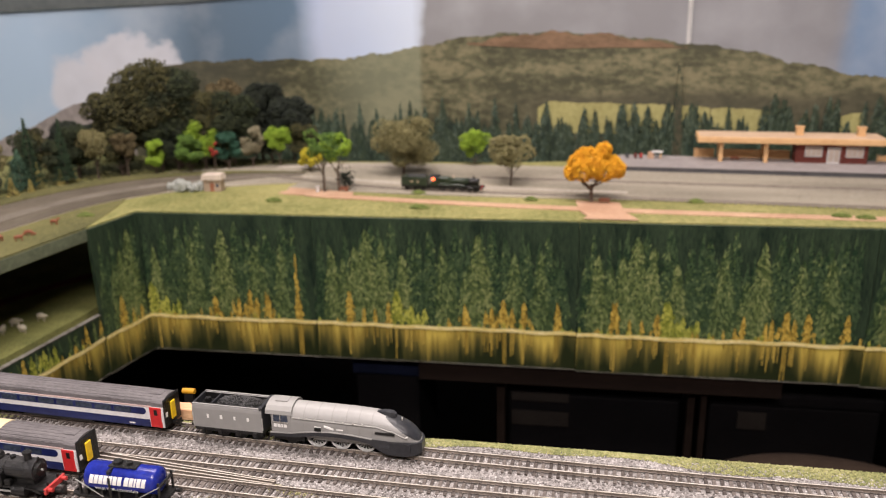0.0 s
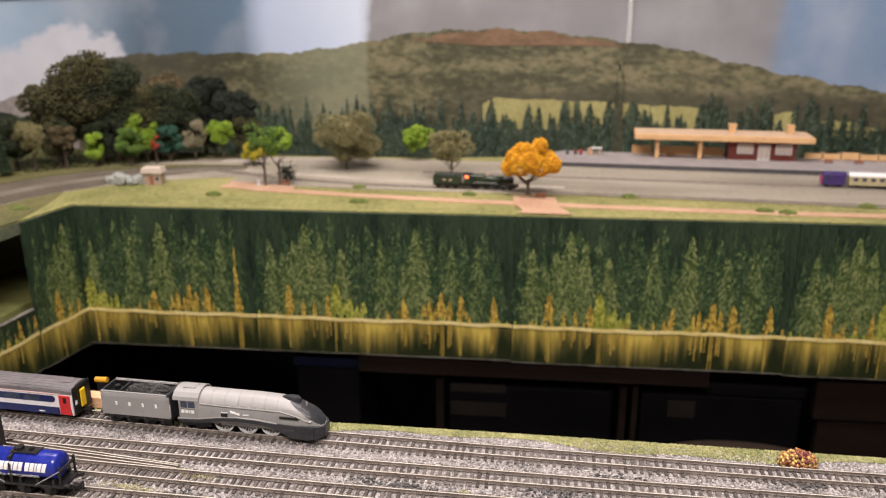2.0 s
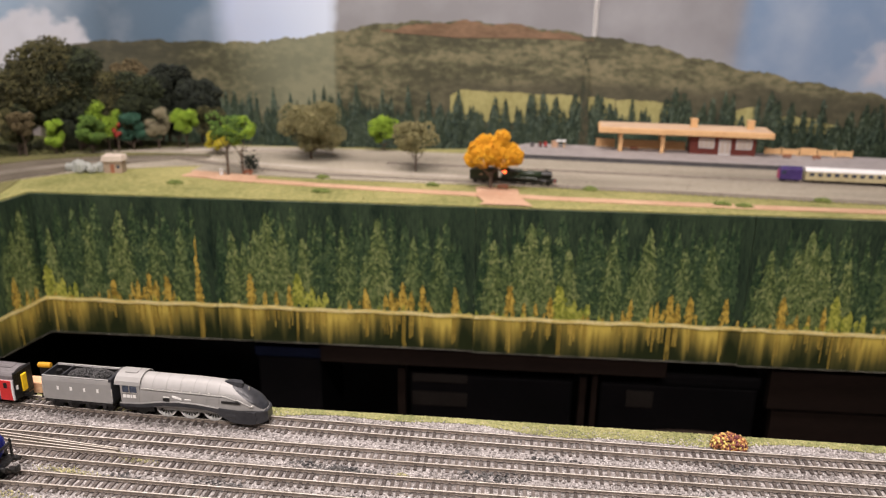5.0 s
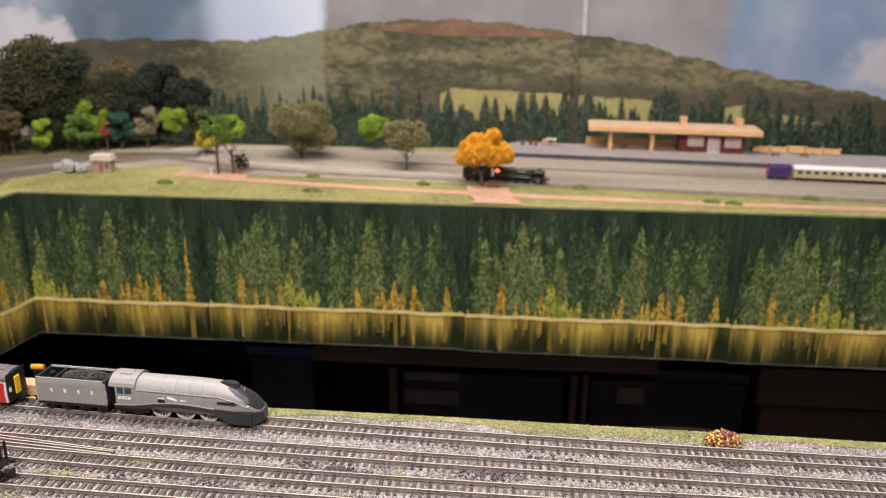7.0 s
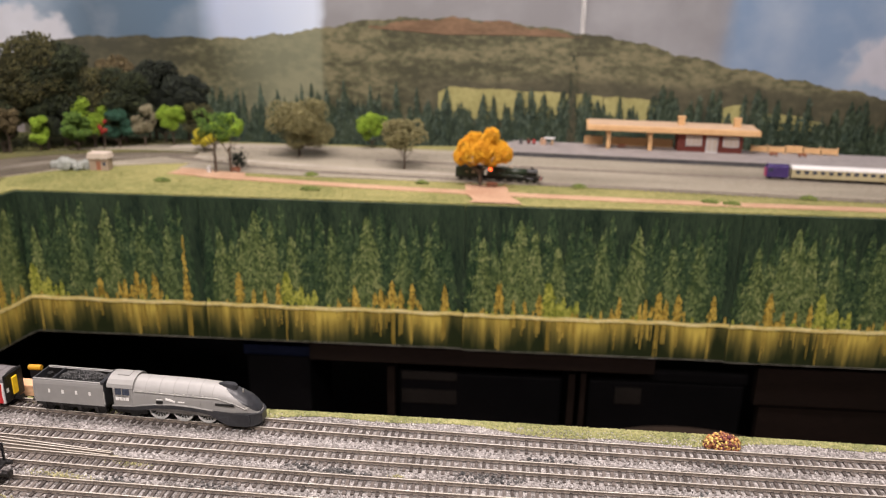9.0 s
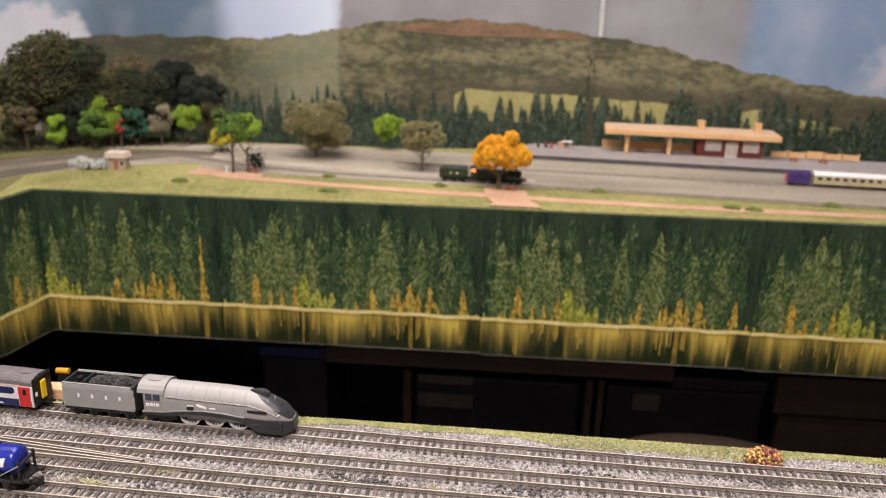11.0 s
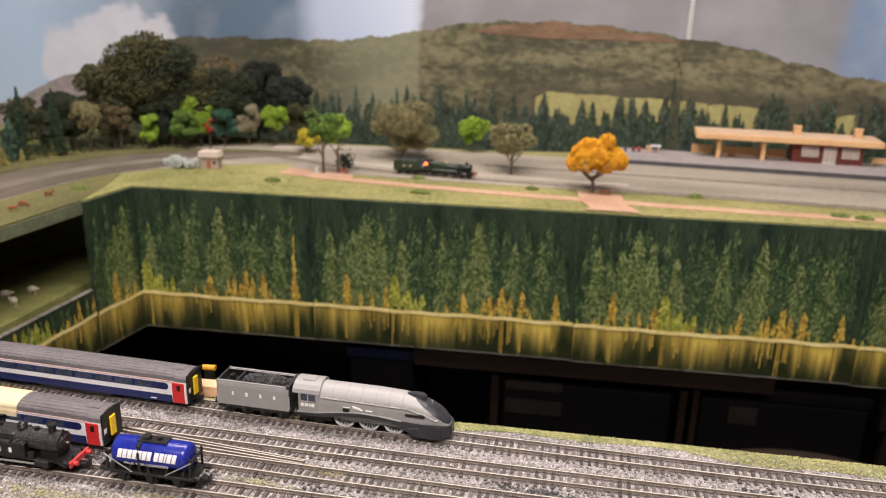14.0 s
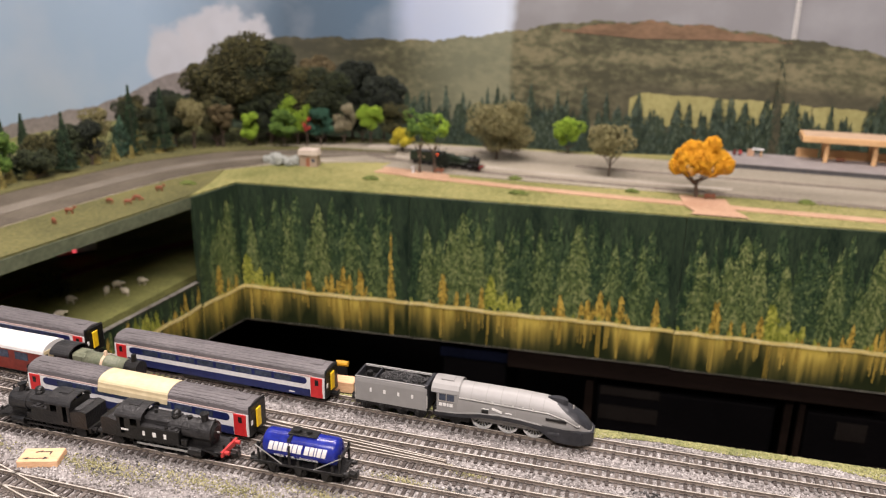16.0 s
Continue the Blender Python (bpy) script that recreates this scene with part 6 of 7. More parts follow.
# trees along the back
tree(-0.101, 1.188, 0.092, 0.050, "autumn", "bright orange autumn tree over a red path", 0.30, 7, 4200, 1, size=0.0018, limbs=6, stout=0.03,
     lobes=((-0.33, 0.02, 0.48, 0.13), (-0.13, -0.12, 0.55, 0.18), (-0.12, 0.1, 0.73, 0.16), (0.16, 0.0, 0.86, 0.125), (0.18, -0.1, 0.55, 0.18), (0.37, 0.02, 0.55, 0.145), (0.1, 0.1, 0.66, 0.2), (-0.25, 0.05, 0.64, 0.15), (0.29, 0.08, 0.64, 0.13), (0.02, -0.2, 0.62, 0.16), (0.0, 0.22, 0.6, 0.18), (0.03, -0.02, 0.72, 0.17)))
tree(-0.239, 1.275, 0.090, 0.034, "olive", "olive green tree with a slim trunk", 0.34, 10, 1300, 2)
tree(-0.335, 1.44, 0.072, 0.026, "lime", "bright lime green bushy tree", 0.12, 8, 1000, 3)
tree(-0.442, 1.335, 0.114, 0.054, "olive", "broad dull olive tree reaching the ground", 0.06, 15, 2600, 4)
tree(-0.530, 1.182, 0.114, 0.034, "green", "open green tree with sparse bright foliage", 0.40, 3, 260, 5, size=0.0026, puff=0.8)
tree(-0.508, 1.19, 0.100, 0.026, "lime", "sparse lime green sapling beside another tree", 0.42, 2, 220, 25, size=0.0026, puff=0.8)
tree(-0.622, 1.335, 0.048, 0.021, "yellow", "small bright yellow shrub", 0.1, 7, 600, 6, category="shrub", kindname="shrub")
LT = [(-1.035, 1.115, 0.124, 0.019, "c", "fir"), (-1.035, 0.962, 0.098, 0.017, "c", "fir"), (-1.005, 1.158, 0.118, 0.019, "c", "fir"), (-1.14, 0.985, 0.085, 0.017, "c", "fir"),
      (-1.04, 0.908, 0.05, 0.030, "t", "dark"), (-1.10, 1.03, 0.066, 0.026, "t", "dark"), (-1.037, 1.017, 0.088, 0.026, "t", "deep"), (-1.05, 1.105, 0.072, 0.030, "c", "bluefir"),
      (-1.02, 1.165, 0.086, 0.024, "t", "dark"), (-0.981, 1.212, 0.093, 0.027, "t", "olive"), (-0.935, 1.235, 0.089, 0.021, "t", "brown"), (-0.895, 1.262, 0.074, 0.017, "t", "lime"),
      (-0.837, 1.285, 0.080, 0.022, "t", "green"), (-0.831, 1.327, 0.112, 0.028, "t", "lime"), (-0.787, 1.335, 0.079, 0.026, "t", "teal"), (-0.752, 1.362, 0.087, 0.022, "t", "cream"),
      (-0.700, 1.372, 0.078, 0.024, "u", "lime"), (-0.665, 1.405, 0.098, 0.030, "t", "bigolive"), (-1.051, 0.856, 0.087, 0.022, "t", "green"), (-1.06, 0.79, 0.08, 0.018, "c", "fir"), (-1.05, 0.72, 0.07, 0.03, "t", "dark"),
      (-1.09, 0.90, 0.09, 0.02, "c", "fir"), (-1.07, 1.07, 0.09, 0.026, "t", "olive"), (-1.06, 1.13, 0.10, 0.026, "t", "dark"), (-1.08, 1.18, 0.11, 0.03, "t", "bigolive"), (-1.02, 1.21, 0.11, 0.03, "t", "dark"), (-1.06, 0.94, 0.07, 0.026, "t", "bigolive"), (-1.05, 0.995, 0.075, 0.02, "t", "dark"), (-0.955, 1.245, 0.105, 0.026, "t", "bigolive"), (-0.90, 1.29, 0.1, 0.026, "t", "dark"), (-0.81, 1.36, 0.10, 0.03, "t", "bigolive"), (-0.73, 1.40, 0.10, 0.03, "t", "deep"), (-0.96, 1.26, 0.1, 0.03, "t", "dark"), (-0.88, 1.31, 0.09, 0.03, "t", "deep")]
WORDS = {"fir": "dark green model fir", "dark": "dark green round model tree", "deep": "nearly black leafy tree", "bluefir": "blue-green bushy spruce", "olive": "olive green tree with a bare trunk", "brown": "brown leafed autumn tree", "lime": "bright lime green young tree", "green": "fresh green leafy tree", "teal": "bluish green dense tree", "cream": "cream blossoming tree", "bigolive": "deep olive leafy tree"}
for i, (x, y, h, r, kd, lf) in enumerate(LT):
    if kd == "c":
        conifer(x, y, h, r, lf, WORDS[lf] + " at the edge of the wood", i)
    else:
        tree(x, y, h, r, lf, WORDS[lf] + " by the wood", 0.38 if kd == "u" or lf in ("olive", "brown") else 0.10, 9, 900, i)
for i, (x, y, h, r, lf) in enumerate(((-0.935, 1.315, 0.218, 0.062, "bigolive"), (-0.845, 1.37, 0.148, 0.050, "bigolive"), (-0.835, 1.42, 0.168, 0.044, "brown"), (-0.765, 1.43, 0.168, 0.050, "deep"), (-0.70, 1.435, 0.14, 0.042, "deep"), (-0.99, 1.29, 0.17, 0.055, "bigolive"), (-0.89, 1.335, 0.20, 0.06, "dark"), (-0.80, 1.38, 0.15, 0.055, "dark"), (-0.86, 1.42, 0.12, 0.06, "deep"), (-0.78, 1.43, 0.10, 0.05, "deep"), (-0.93, 1.38, 0.10, 0.06, "deep"), (-1.05, 1.25, 0.1, 0.045, "deep"))):
    tree(x, y, h, r, lf, "tall " + WORDS[lf] + " in the wood", 0.18, 24, 4200, 40 + i, size=0.0030)
tree(-0.807, 1.318, 0.058, 0.009, "red", "small red leafed sapling by the wood", 0.4, 4, 160, 77)
rg = random.Random(3)
for i in range(16):
    t = i / 15
    x, y = -1.046 + 0.11 * max(0, t - 0.6), 0.72 + 0.46 * t
    conifer(x + rg.uniform(-0.015, 0.01), y, rg.uniform(0.022, 0.048), rg.uniform(0.006, 0.010), "gold", "low golden larch at the foot of the wood", 90 + i, 260)
r4 = np.random.default_rng(21)
pts = np.c_[r4.uniform(-1.2, -0.70, 9000), r4.uniform(0.6, 1.43, 9000), np.full(9000, DECK + 0.001)]
edge = np.interp(pts[:, 1], [0.6, 0.85, 1.14, 1.43], [-1.0, -0.99, -0.965, -0.66])
pts = pts[pts[:, 0] < edge - 0.025 - 0.02 * r4.random(len(pts))]
tagged(grains("undergrowth", pts, 0.0016, LEAF["bigolive"], seed=22), "rough olive and brown undergrowth below the wood", "undergrowth", kind="stuff")
M["turf_dark"] = surf("shrub_green", (0.08, 0.11, 0.02), (0.20, 0.24, 0.06), 70, 0.9, 0, island=0.6)
for i, (x, y, r) in enumerate(((-0.375, 1.197, 0.012), (-0.348, 1.108, 0.014), (-0.192, 1.183, 0.010), (0.05, 1.211, 0.012), (-0.585, 1.11, 0.013), (-0.822, 0.974, 0.014), (0.237, 1.159, 0.013), (0.266, 1.155, 0.013), (0.386, 1.213, 0.014), (0.51, 1.19, 0.013))):
    sh = thing("shrub", pose(x, y, DECK), "small tuft of green scatter on the lawn", "shrub", "lawn tufts")
    a, q = r4.random(240) * 6.283, np.sqrt(r4.random(240))
    ob = grains("foliage", np.c_[r * q * np.cos(a), 0.6 * r * q * np.sin(a), 0.0045 * (1 - q ** 2)], 0.0016, M["turf_dark"], seed=i)
    ob.parent = sh
# loose scatter that breaks up the lawn and the gravel
gx = r4.uniform(-0.8, 0.75, 9000)
gy = 1.02 + 0.094 * (gx + 0.77) + r4.uniform(0.002, 0.13, 9000)
tagged(grains("lawn_scatter", np.c_[gx, gy, np.full(9000, DECK + 0.0006)], 0.0008, M["lawn"], seed=31, flat=0.4), "fine yellow-green scatter over the lawn", "grass", kind="stuff")
gx = r4.uniform(-0.75, 0.8, 7000)
gy = r4.uniform(1.22, 1.43, 7000)
tagged(grains("gravel_scatter", np.c_[gx, gy, np.full(7000, DECK + 0.0018)], 0.0009, M["gravel"], seed=32, flat=0.4), "loose grey stones on the trackbed", "gravel", kind="stuff")

# bench, table, hut, rocks
M["rust_wood"] = surf("red_brown_wood", (0.20, 0.07, 0.035), (0.32, 0.13, 0.07), 60, 0.7, 0.2)
M["stone"] = surf("pale_stone", (0.15, 0.16, 0.14), (0.36, 0.375, 0.34), 60, 0.9, 0.5, island=0.7)
M["hut_wall"] = surf("tan_hut_wall", (0.27, 0.20, 0.14), (0.40, 0.31, 0.23), 80, 0.8, 0.2)
M["hut_roof"] = surf("pale_hut_roof", (0.52, 0.44, 0.37), (0.66, 0.57, 0.49), 60, 0.8, 0.2)


def bench(x, y, turn):
    th = thing("bench", pose(x, y, DECK + 0.002, 0, 0, turn), "red-brown wooden bench on the clay path", "bench", "benches")
    part("seat", bx(-8, 8, -2.4, 2.4, 3, 3.8), M["rust_wood"], th)
    part("backrest", bx(-8, 8, 2.0, 2.7, 4, 7), M["rust_wood"], th)
    for s in (-6, 6):
        for q in (-1.6, 1.6):
            part("leg", bx(s - 0.6, s + 0.6, q - 0.6, q + 0.6, 0, 3), M["rust_wood"], th)


bench(-0.082, 1.178, 4)
bench(-0.499, 1.188, -10)
lg = thing("white_post", pose(-0.54, 1.178, DECK), "stubby cream post beside a tree", "post")
part("shaft", cyl(0.003, 0.01, "z", 8, 0.0026, (0, 0, 0.005)), M["coach_white"], lg)
part("cap", cyl(0.0036, 0.001, "z", 8, None, (0, 0, 0.0105)), M["coach_white"], lg)
hut = thing("stone_hut", pose(-0.720, 1.165, DECK, 0, 0, 8) @ Matrix.Diagonal((1.15, 1.15, 1.35, 1)), "small tan hut with a pale ridged roof", "hut")
part("wall", bx(-13, 13, -8, 8, 0, 15), M["hut_wall"], hut)
part("roof", slab([(-15, 14.5), (15, 14.5), (13.5, 21), (-13.5, 21)], -10, 10), M["hut_roof"], hut)
part("ridge", bx(-13, 13, -1, 1, 20.8, 21.8), M["hut_roof"], hut)
part("door", bx(-3, 3, -8.6, -7.8, 0, 11), M["rust_wood"], hut)
part("window", bx(6, 10, -8.5, -7.8, 6, 10), M["window"], hut)
rk = thing("rock_pile", pose(-0.772, 1.152, DECK) @ Matrix.Diagonal((1.15, 1.1, 1.7, 1)), "heap of pale grey-green boulders beside the hut", "rocks")
for i in range(26):
    bm = bmesh.new()
    bmesh.ops.create_icosphere(bm, subdivisions=1, radius=1)
    rr = rg.uniform(4.0, 8.5)
    for v in bm.verts:
        v.co *= rg.uniform(0.75, 1.15)
    ob = part("boulder", bm, M["stone"], rk, m=pose(rg.uniform(-24, 26) * U, rg.uniform(-9, 10) * U, (rr * 0.35 + rg.uniform(0, 5)) * U, 0, 0, rg.uniform(0, 360)) @ Matrix.Diagonal((rr * U, rr * U, rr * 0.8 * U, 1)))
dk = thing("dark_bush", pose(-0.512, 1.206, DECK), "low black bent bush beside a tree", "shrub")
ob = grains("foliage", np.c_[r4.normal(0.012, 0.007, 300), r4.normal(0, 0.003, 300), np.abs(r4.normal(0.018, 0.006, 300))], 0.0018, LEAF["deep"], seed=55)
ob.parent = dk
part("stem", cyl(0.001, 0.018, "z", 6, at=(0.008, 0, 0.009)), M["bark"], dk)

# horses and sheep
M["horse"] = surf("chestnut_coat", (0.16, 0.045, 0.02), (0.28, 0.09, 0.04), 120, 0.6)
M["fleece"] = surf("cream_fleece", (0.60, 0.54, 0.40), (0.80, 0.74, 0.60), 200, 0.95, 0.4)


def animal(kind, x, y, z, s, turn, mat, head, label, girth=2.5):
    th = thing(kind, pose(x, y, z, 0, 0, turn), label, kind, kind + " herd")
    bm = bmesh.new()
    bmesh.ops.create_uvsphere(bm, u_segments=12, v_segments=8, radius=1, matrix=Matrix.Translation((0, 0, 7 * s * U)) @ Matrix.Diagonal((6 * s * U, girth * s * U, (girth + 0.1) * s * U, 1)))
    part("body", bm, mat, th, smooth=True)
    bm = bmesh.new()
    bmesh.ops.create_uvsphere(bm, u_segments=10, v_segments=6, radius=1, matrix=Matrix.Translation((8 * s * U, 0, head * s * U)) @ pose(0, 0, 0, 0, 35, 0) @ Matrix.Diagonal((2.6 * s * U, 1.1 * s * U, 1.3 * s * U, 1)))
    part("head", bm, mat, th, smooth=True)
    part("neck", cyl(1.2 * s * U, 5 * s * U, "x", 8), mat, th, m=pose(6 * s * U, 0, (7 + head) / 2 * s * U, 0, math.degrees(math.atan2(7 - head, 4)), 0))
    for a in (-4, 4):
        for b in (-1.3, 1.3):
            part("leg", cyl(0.55 * s * U, 6 * s * U, "z", 6, at=(a * s * U, b * s * U, 3 * s * U)), mat, th)
    part("tail", cyl(0.4 * s * U, 4 * s * U, "z", 6, at=(-6 * s * U, 0, 6 * s * U)), mat, th)


for x, y, a in ((-0.859, 0.778, 20), (-0.847, 0.838, 170), (-0.826, 0.866, 15), (-0.821, 0.842, 40), (-0.832, 0.921, 10), (-0.842, 0.735, 150)):
    animal("horse", x, y, DECK, 0.95, a, M["horse"], rg.choice((11, 4)), "chestnut horse grazing on the grass verge")
for x, y, a in ((-0.888, 0.788, 10), (-0.862, 0.741, 60), (-0.866, 0.832, 120), (-0.869, 0.857, 30), (-0.840, 0.839, 170), (-0.847, 0.882, 5)):
    animal("sheep", x, y, -0.176, 1.1, a, M["fleece"], 7.5, "cream sheep standing in the lower field", 3.9)

# lower level line and the train in the tunnel
M["red_soil"] = surf("red_brown_soil", (0.10, 0.03, 0.018), (0.18, 0.06, 0.035), 40, 0.95, 0.4)
LOW = smooth_line([(-1.02, 0.2), (-1.0, 0.7), (-0.965, 0.9), (-0.91, 1.06), (-0.80, 1.25)])
ribbon("ground_low_trackbed", offset_line(LOW, 0.016), offset_line(LOW, -0.004), -0.174, M["red_soil"], "red-brown track bed of the lower line", "ground", 0.003)
M["tail_red"] = glow("tail_lamp_glow", (1.0, 0.10, 0.13), 0.9)
tt = thing("diesel_unit", pose(-1.022, 0.955, -0.172, 0, 0, 62), "grey railcar with red side standing in the tunnel", "model train")
part("body", bx(-10, 22, -9, 9, 4, 26, 0.8), M["silver_wagon"], tt)
part("red_side", bx(-40, -10.4, -8.8, 8.8, 4, 25, 0.8), M["coach_red"], tt)
for q in (9, 19):
    part("tail_lamp", cy(3.4, 2.4, "y", (-14, -9.6, q), 12), M["tail_red"], tt, "glowing red tail lamp")
part("cab_window", bx(8, 18, -9.3, -8.8, 16, 22), M["window"], tt)
part("underframe", bx(-38, 20, -7, 7, 0.5, 4), M["loco_black"], tt)
low = thing("low_shrub", pose(-0.93, 0.80, -0.176), "dark green shrub at the field edge", "shrub")
ob = grains("foliage", r4.normal(0, 1, (500, 3)) * np.array([0.009, 0.009, 0.01]) + np.array([0, 0, 0.016]), 0.002, LEAF["dark"], seed=61)
ob.parent = low
part("stem", cyl(0.0012, 0.012, "z", 6, at=(0, 0, 0.006)), M["bark"], low)

# ---------------------------------------------------------------- station
M["tan"] = surf("tan_card", (0.56, 0.33, 0.15), (0.70, 0.45, 0.22), 40, 0.7, 0.1)
M["brick_red"] = surf("dark_red_brick", (0.12, 0.025, 0.018), (0.20, 0.05, 0.035), 160, 0.8, 0.3)
M["slab"] = surf("platform_paving", (0.25, 0.225, 0.215), (0.37, 0.335, 0.32), 60, 0.85, 0.2)
M["plat_wall"] = surf("dark_platform_wall", (0.045, 0.045, 0.05), (0.09, 0.088, 0.09), 60, 0.85, 0.2)
M["roof_grey"] = surf("sunned_tan_roof", (0.52, 0.36, 0.23), (0.66, 0.48, 0.32), 30, 0.8, 0.1)
pf = thing("station_platform", pose(0, 0, DECK), "long grey station platform with dark front wall", "platform", kind="structure")
part("paving", slab([(-110, 0), (-70, 9), (1100, 9), (1100, 0)], 1430, 1545), M["slab"], pf)
part("front_wall", slab([(-104, 0), (-66, 8), (1100, 8), (1100, 0)], 1427.5, 1430.5), M["plat_wall"], pf)
part("edge_coping", slab([(-70, 9), (-70, 9.6), (1100, 9.6), (1100, 9)], 1426.5, 1434), M["slab"], pf)
PT = DECK + 0.0092
sb = thing("station_building", pose(0, 0, PT), "red brick station with long flat tan canopy roof", "station")
wl = part("wall", bx(230, 346, 1508, 1548, 0, 35), M["brick_red"], sb)
rf = part("roof", bx(62, 372, 1488, 1562, 35, 45, 1.0), M["tan"], sb)
part("roof_felt", bx(66, 368, 1492, 1558, 44.8, 46), M["roof_grey"], rf)
for q in (236, 336):
    c = part("chimney", bx(q - 6, q + 6, 1522, 1534, 45, 61, 0.5), M["tan"], sb)
    part("chimney_cap", bx(q - 7, q + 7, 1521, 1535, 59, 62, 0.4), M["tan"], c)
for a, b in ((245, 273), (311, 339)):
    w = part("window", bx(a, b, 1506.6, 1508.6, 11, 29), M["coach_white"], wl)
    for i in range(3):
        part("pane", bx(a + 2 + i * 8.4, a + 9 + i * 8.4, 1505.8, 1507, 13, 27), M["hut_roof"], w)
d = part("door", bx(281, 302, 1506.6, 1508.6, 0, 28), M["coach_white"], wl)
part("door_panel", bx(284, 291, 1505.8, 1507, 3, 24), M["hut_roof"], d)
part("door_panel", bx(293, 300, 1505.8, 1507, 3, 24), M["hut_roof"], d)
for q in (104, 180):
    part("canopy_post", bx(q - 3.5, q + 3.5, 1500, 1507, 0, 35), M["tan"], sb)
    part("canopy_post", bx(q - 3, q + 3, 1545, 1551, 0, 35), M["tan"], sb)
for a, b in ((60, 96), (108, 176), (184, 226)):
    part("low_screen", bx(a, b, 1540, 1544, 0, 14, 0.4), M["tan"], sb)
    part("screen_rail", bx(a, b, 1539, 1545, 13.6, 15.2), M["tan"], sb)
for i in range(5):
    f = thing("platform_fence", pose(0.366 + i * 0.031, 1.53, PT), "low tan wooden platform fence", "fence", "platform fences")
    part("board", bx(0, 29, -1, 1, 2, 12 + (i == 2) * 3), M["tan"], f)
    for q in (1, 28):
        part("post", bx(q - 1, q + 1, -1.4, 1.4, 0, 14), M["tan"], f)
bc = M["rust_wood"]
for x, y in ((0.13, 1.515), (0.40, 1.50), (0.45, 1.50)):
    b = thing("platform_bench", pose(x, y, PT), "small dark bench on the platform", "bench", "platform benches")
    part("seat", bx(-7, 7, -2, 2, 3, 4), bc, b)
    part("backrest", bx(-7, 7, 1.6, 2.2, 4, 7), bc, b)
    for q in (-5, 5):
        part("leg", bx(q - 0.6, q + 0.6, -1.6, 1.6, 0, 3), bc, b)
ks = thing("platform_kiosk", pose(-0.012, 1.515, PT), "small orange kiosk with a white flat roof", "kiosk")
part("wall", bx(-11, 0, -5, 5, 0, 11), M["clay"], ks)
part("roof", bx(-4, 16, -7, 7, 11, 13, 0.4), M["coach_white"], ks)
for q in (12,):
    part("post", bx(q - 1, q + 1, -5, -3, 0, 11), M["tan"], ks)
    part("post", bx(q - 1, q + 1, 3, 5, 0, 11), M["tan"], ks)
for x, mt in ((-0.045, "maroon"), (-0.035, "red_beam"), (-0.06, "plat_wall")):
    tr = thing("platform_trolley", pose(x, 1.51, PT), "tiny loaded luggage trolley on the platform", "trolley", "trolleys")
    part("load", bx(-2.6, 2.6, -2, 2, 2, 9, 0.4), M[mt], tr)
    part("base", bx(-3.4, 3.4, -2.4, 2.4, 0.4, 2), M["loco_black"], tr)


# far running lines
def far_y(x):
    return 1.216 + 0.57 * max(0.0, -0.33 - x) ** 2


def stand_y(x):
    return 1.335 + 0.012 * (x - 0.35)


def far_track(f, x0, x1):
    th = thing("railway_track", pose(0, 0, DECK + 0.0006), "dull rails on brown sleepers in gravel", "track", "far tracks", "structure")
    for s in (-1, 1):
        rail_part(f, x0, x1, s * 0.0048, th, M["rail_dull"], sides=M["rail_dull"])
    bm = bmesh.new()
    x = x0
    v, fc = [], []
    while x < x1:
        b = len(v)
        yy = f(x)
        v += [(x + i * 0.0012, yy + j * 0.0088, z) for i in (-1, 1) for j in (-1, 1) for z in (0, 0.0012)]
        fc += [tuple(b + q for q in g) for g in ((1, 5, 7, 3), (0, 1, 3, 2), (4, 6, 7, 5), (0, 4, 5, 1), (2, 3, 7, 6))]
        x += 0.0075
    bm.free()
    ob = new("sleepers", mesh_of("sleepers", v, fc, M["far_sleeper"]))
    ob.parent = th
    ob["kind"] = "stuff"


far_track(far_y, -0.66, 1.2)
far_track(stand_y, -0.3, 1.2)
M["purple"] = surf("purple_paint", (0.030, 0.016, 0.085), (0.06, 0.034, 0.15), 60, 0.35)
M["cream"] = surf("cream_coach_side", (0.33, 0.28, 0.155), (0.46, 0.40, 0.24), 60, 0.4)
M["pink_end"] = surf("pink_end", (0.35, 0.04, 0.12), (0.48, 0.07, 0.18), 60, 0.4)
FZ = DECK + 0.0034
pv = thing("diesel_locomotive", pose(0.367, stand_y(0.367), FZ), "short purple locomotive with a pink end", "model train", "far trains")
part("body", bx(-17, 17, -9, 9, 3.5, 20, 0.8), M["purple"], pv)
part("nose", bx(-18.2, -16.8, -7, 7, 4, 17, 0.5), M["pink_end"], pv)
arc = [(-9.0 * math.cos(a), 19 + 5 * math.sin(a) ** 0.8) for a in np.linspace(0, math.pi, 13)]
part("roof", loft([[(xx * U, p * U, z * U) for p, z in arc] for xx in (-15, 16.5)]), M["purple"], pv)
part("window", bx(-14, -8, -9.3, -8.8, 13, 18), M["window"], pv)
put_wheels(pv, disc_wheel(3.1, M["loco_black"]), (-10, 10), 3.1)
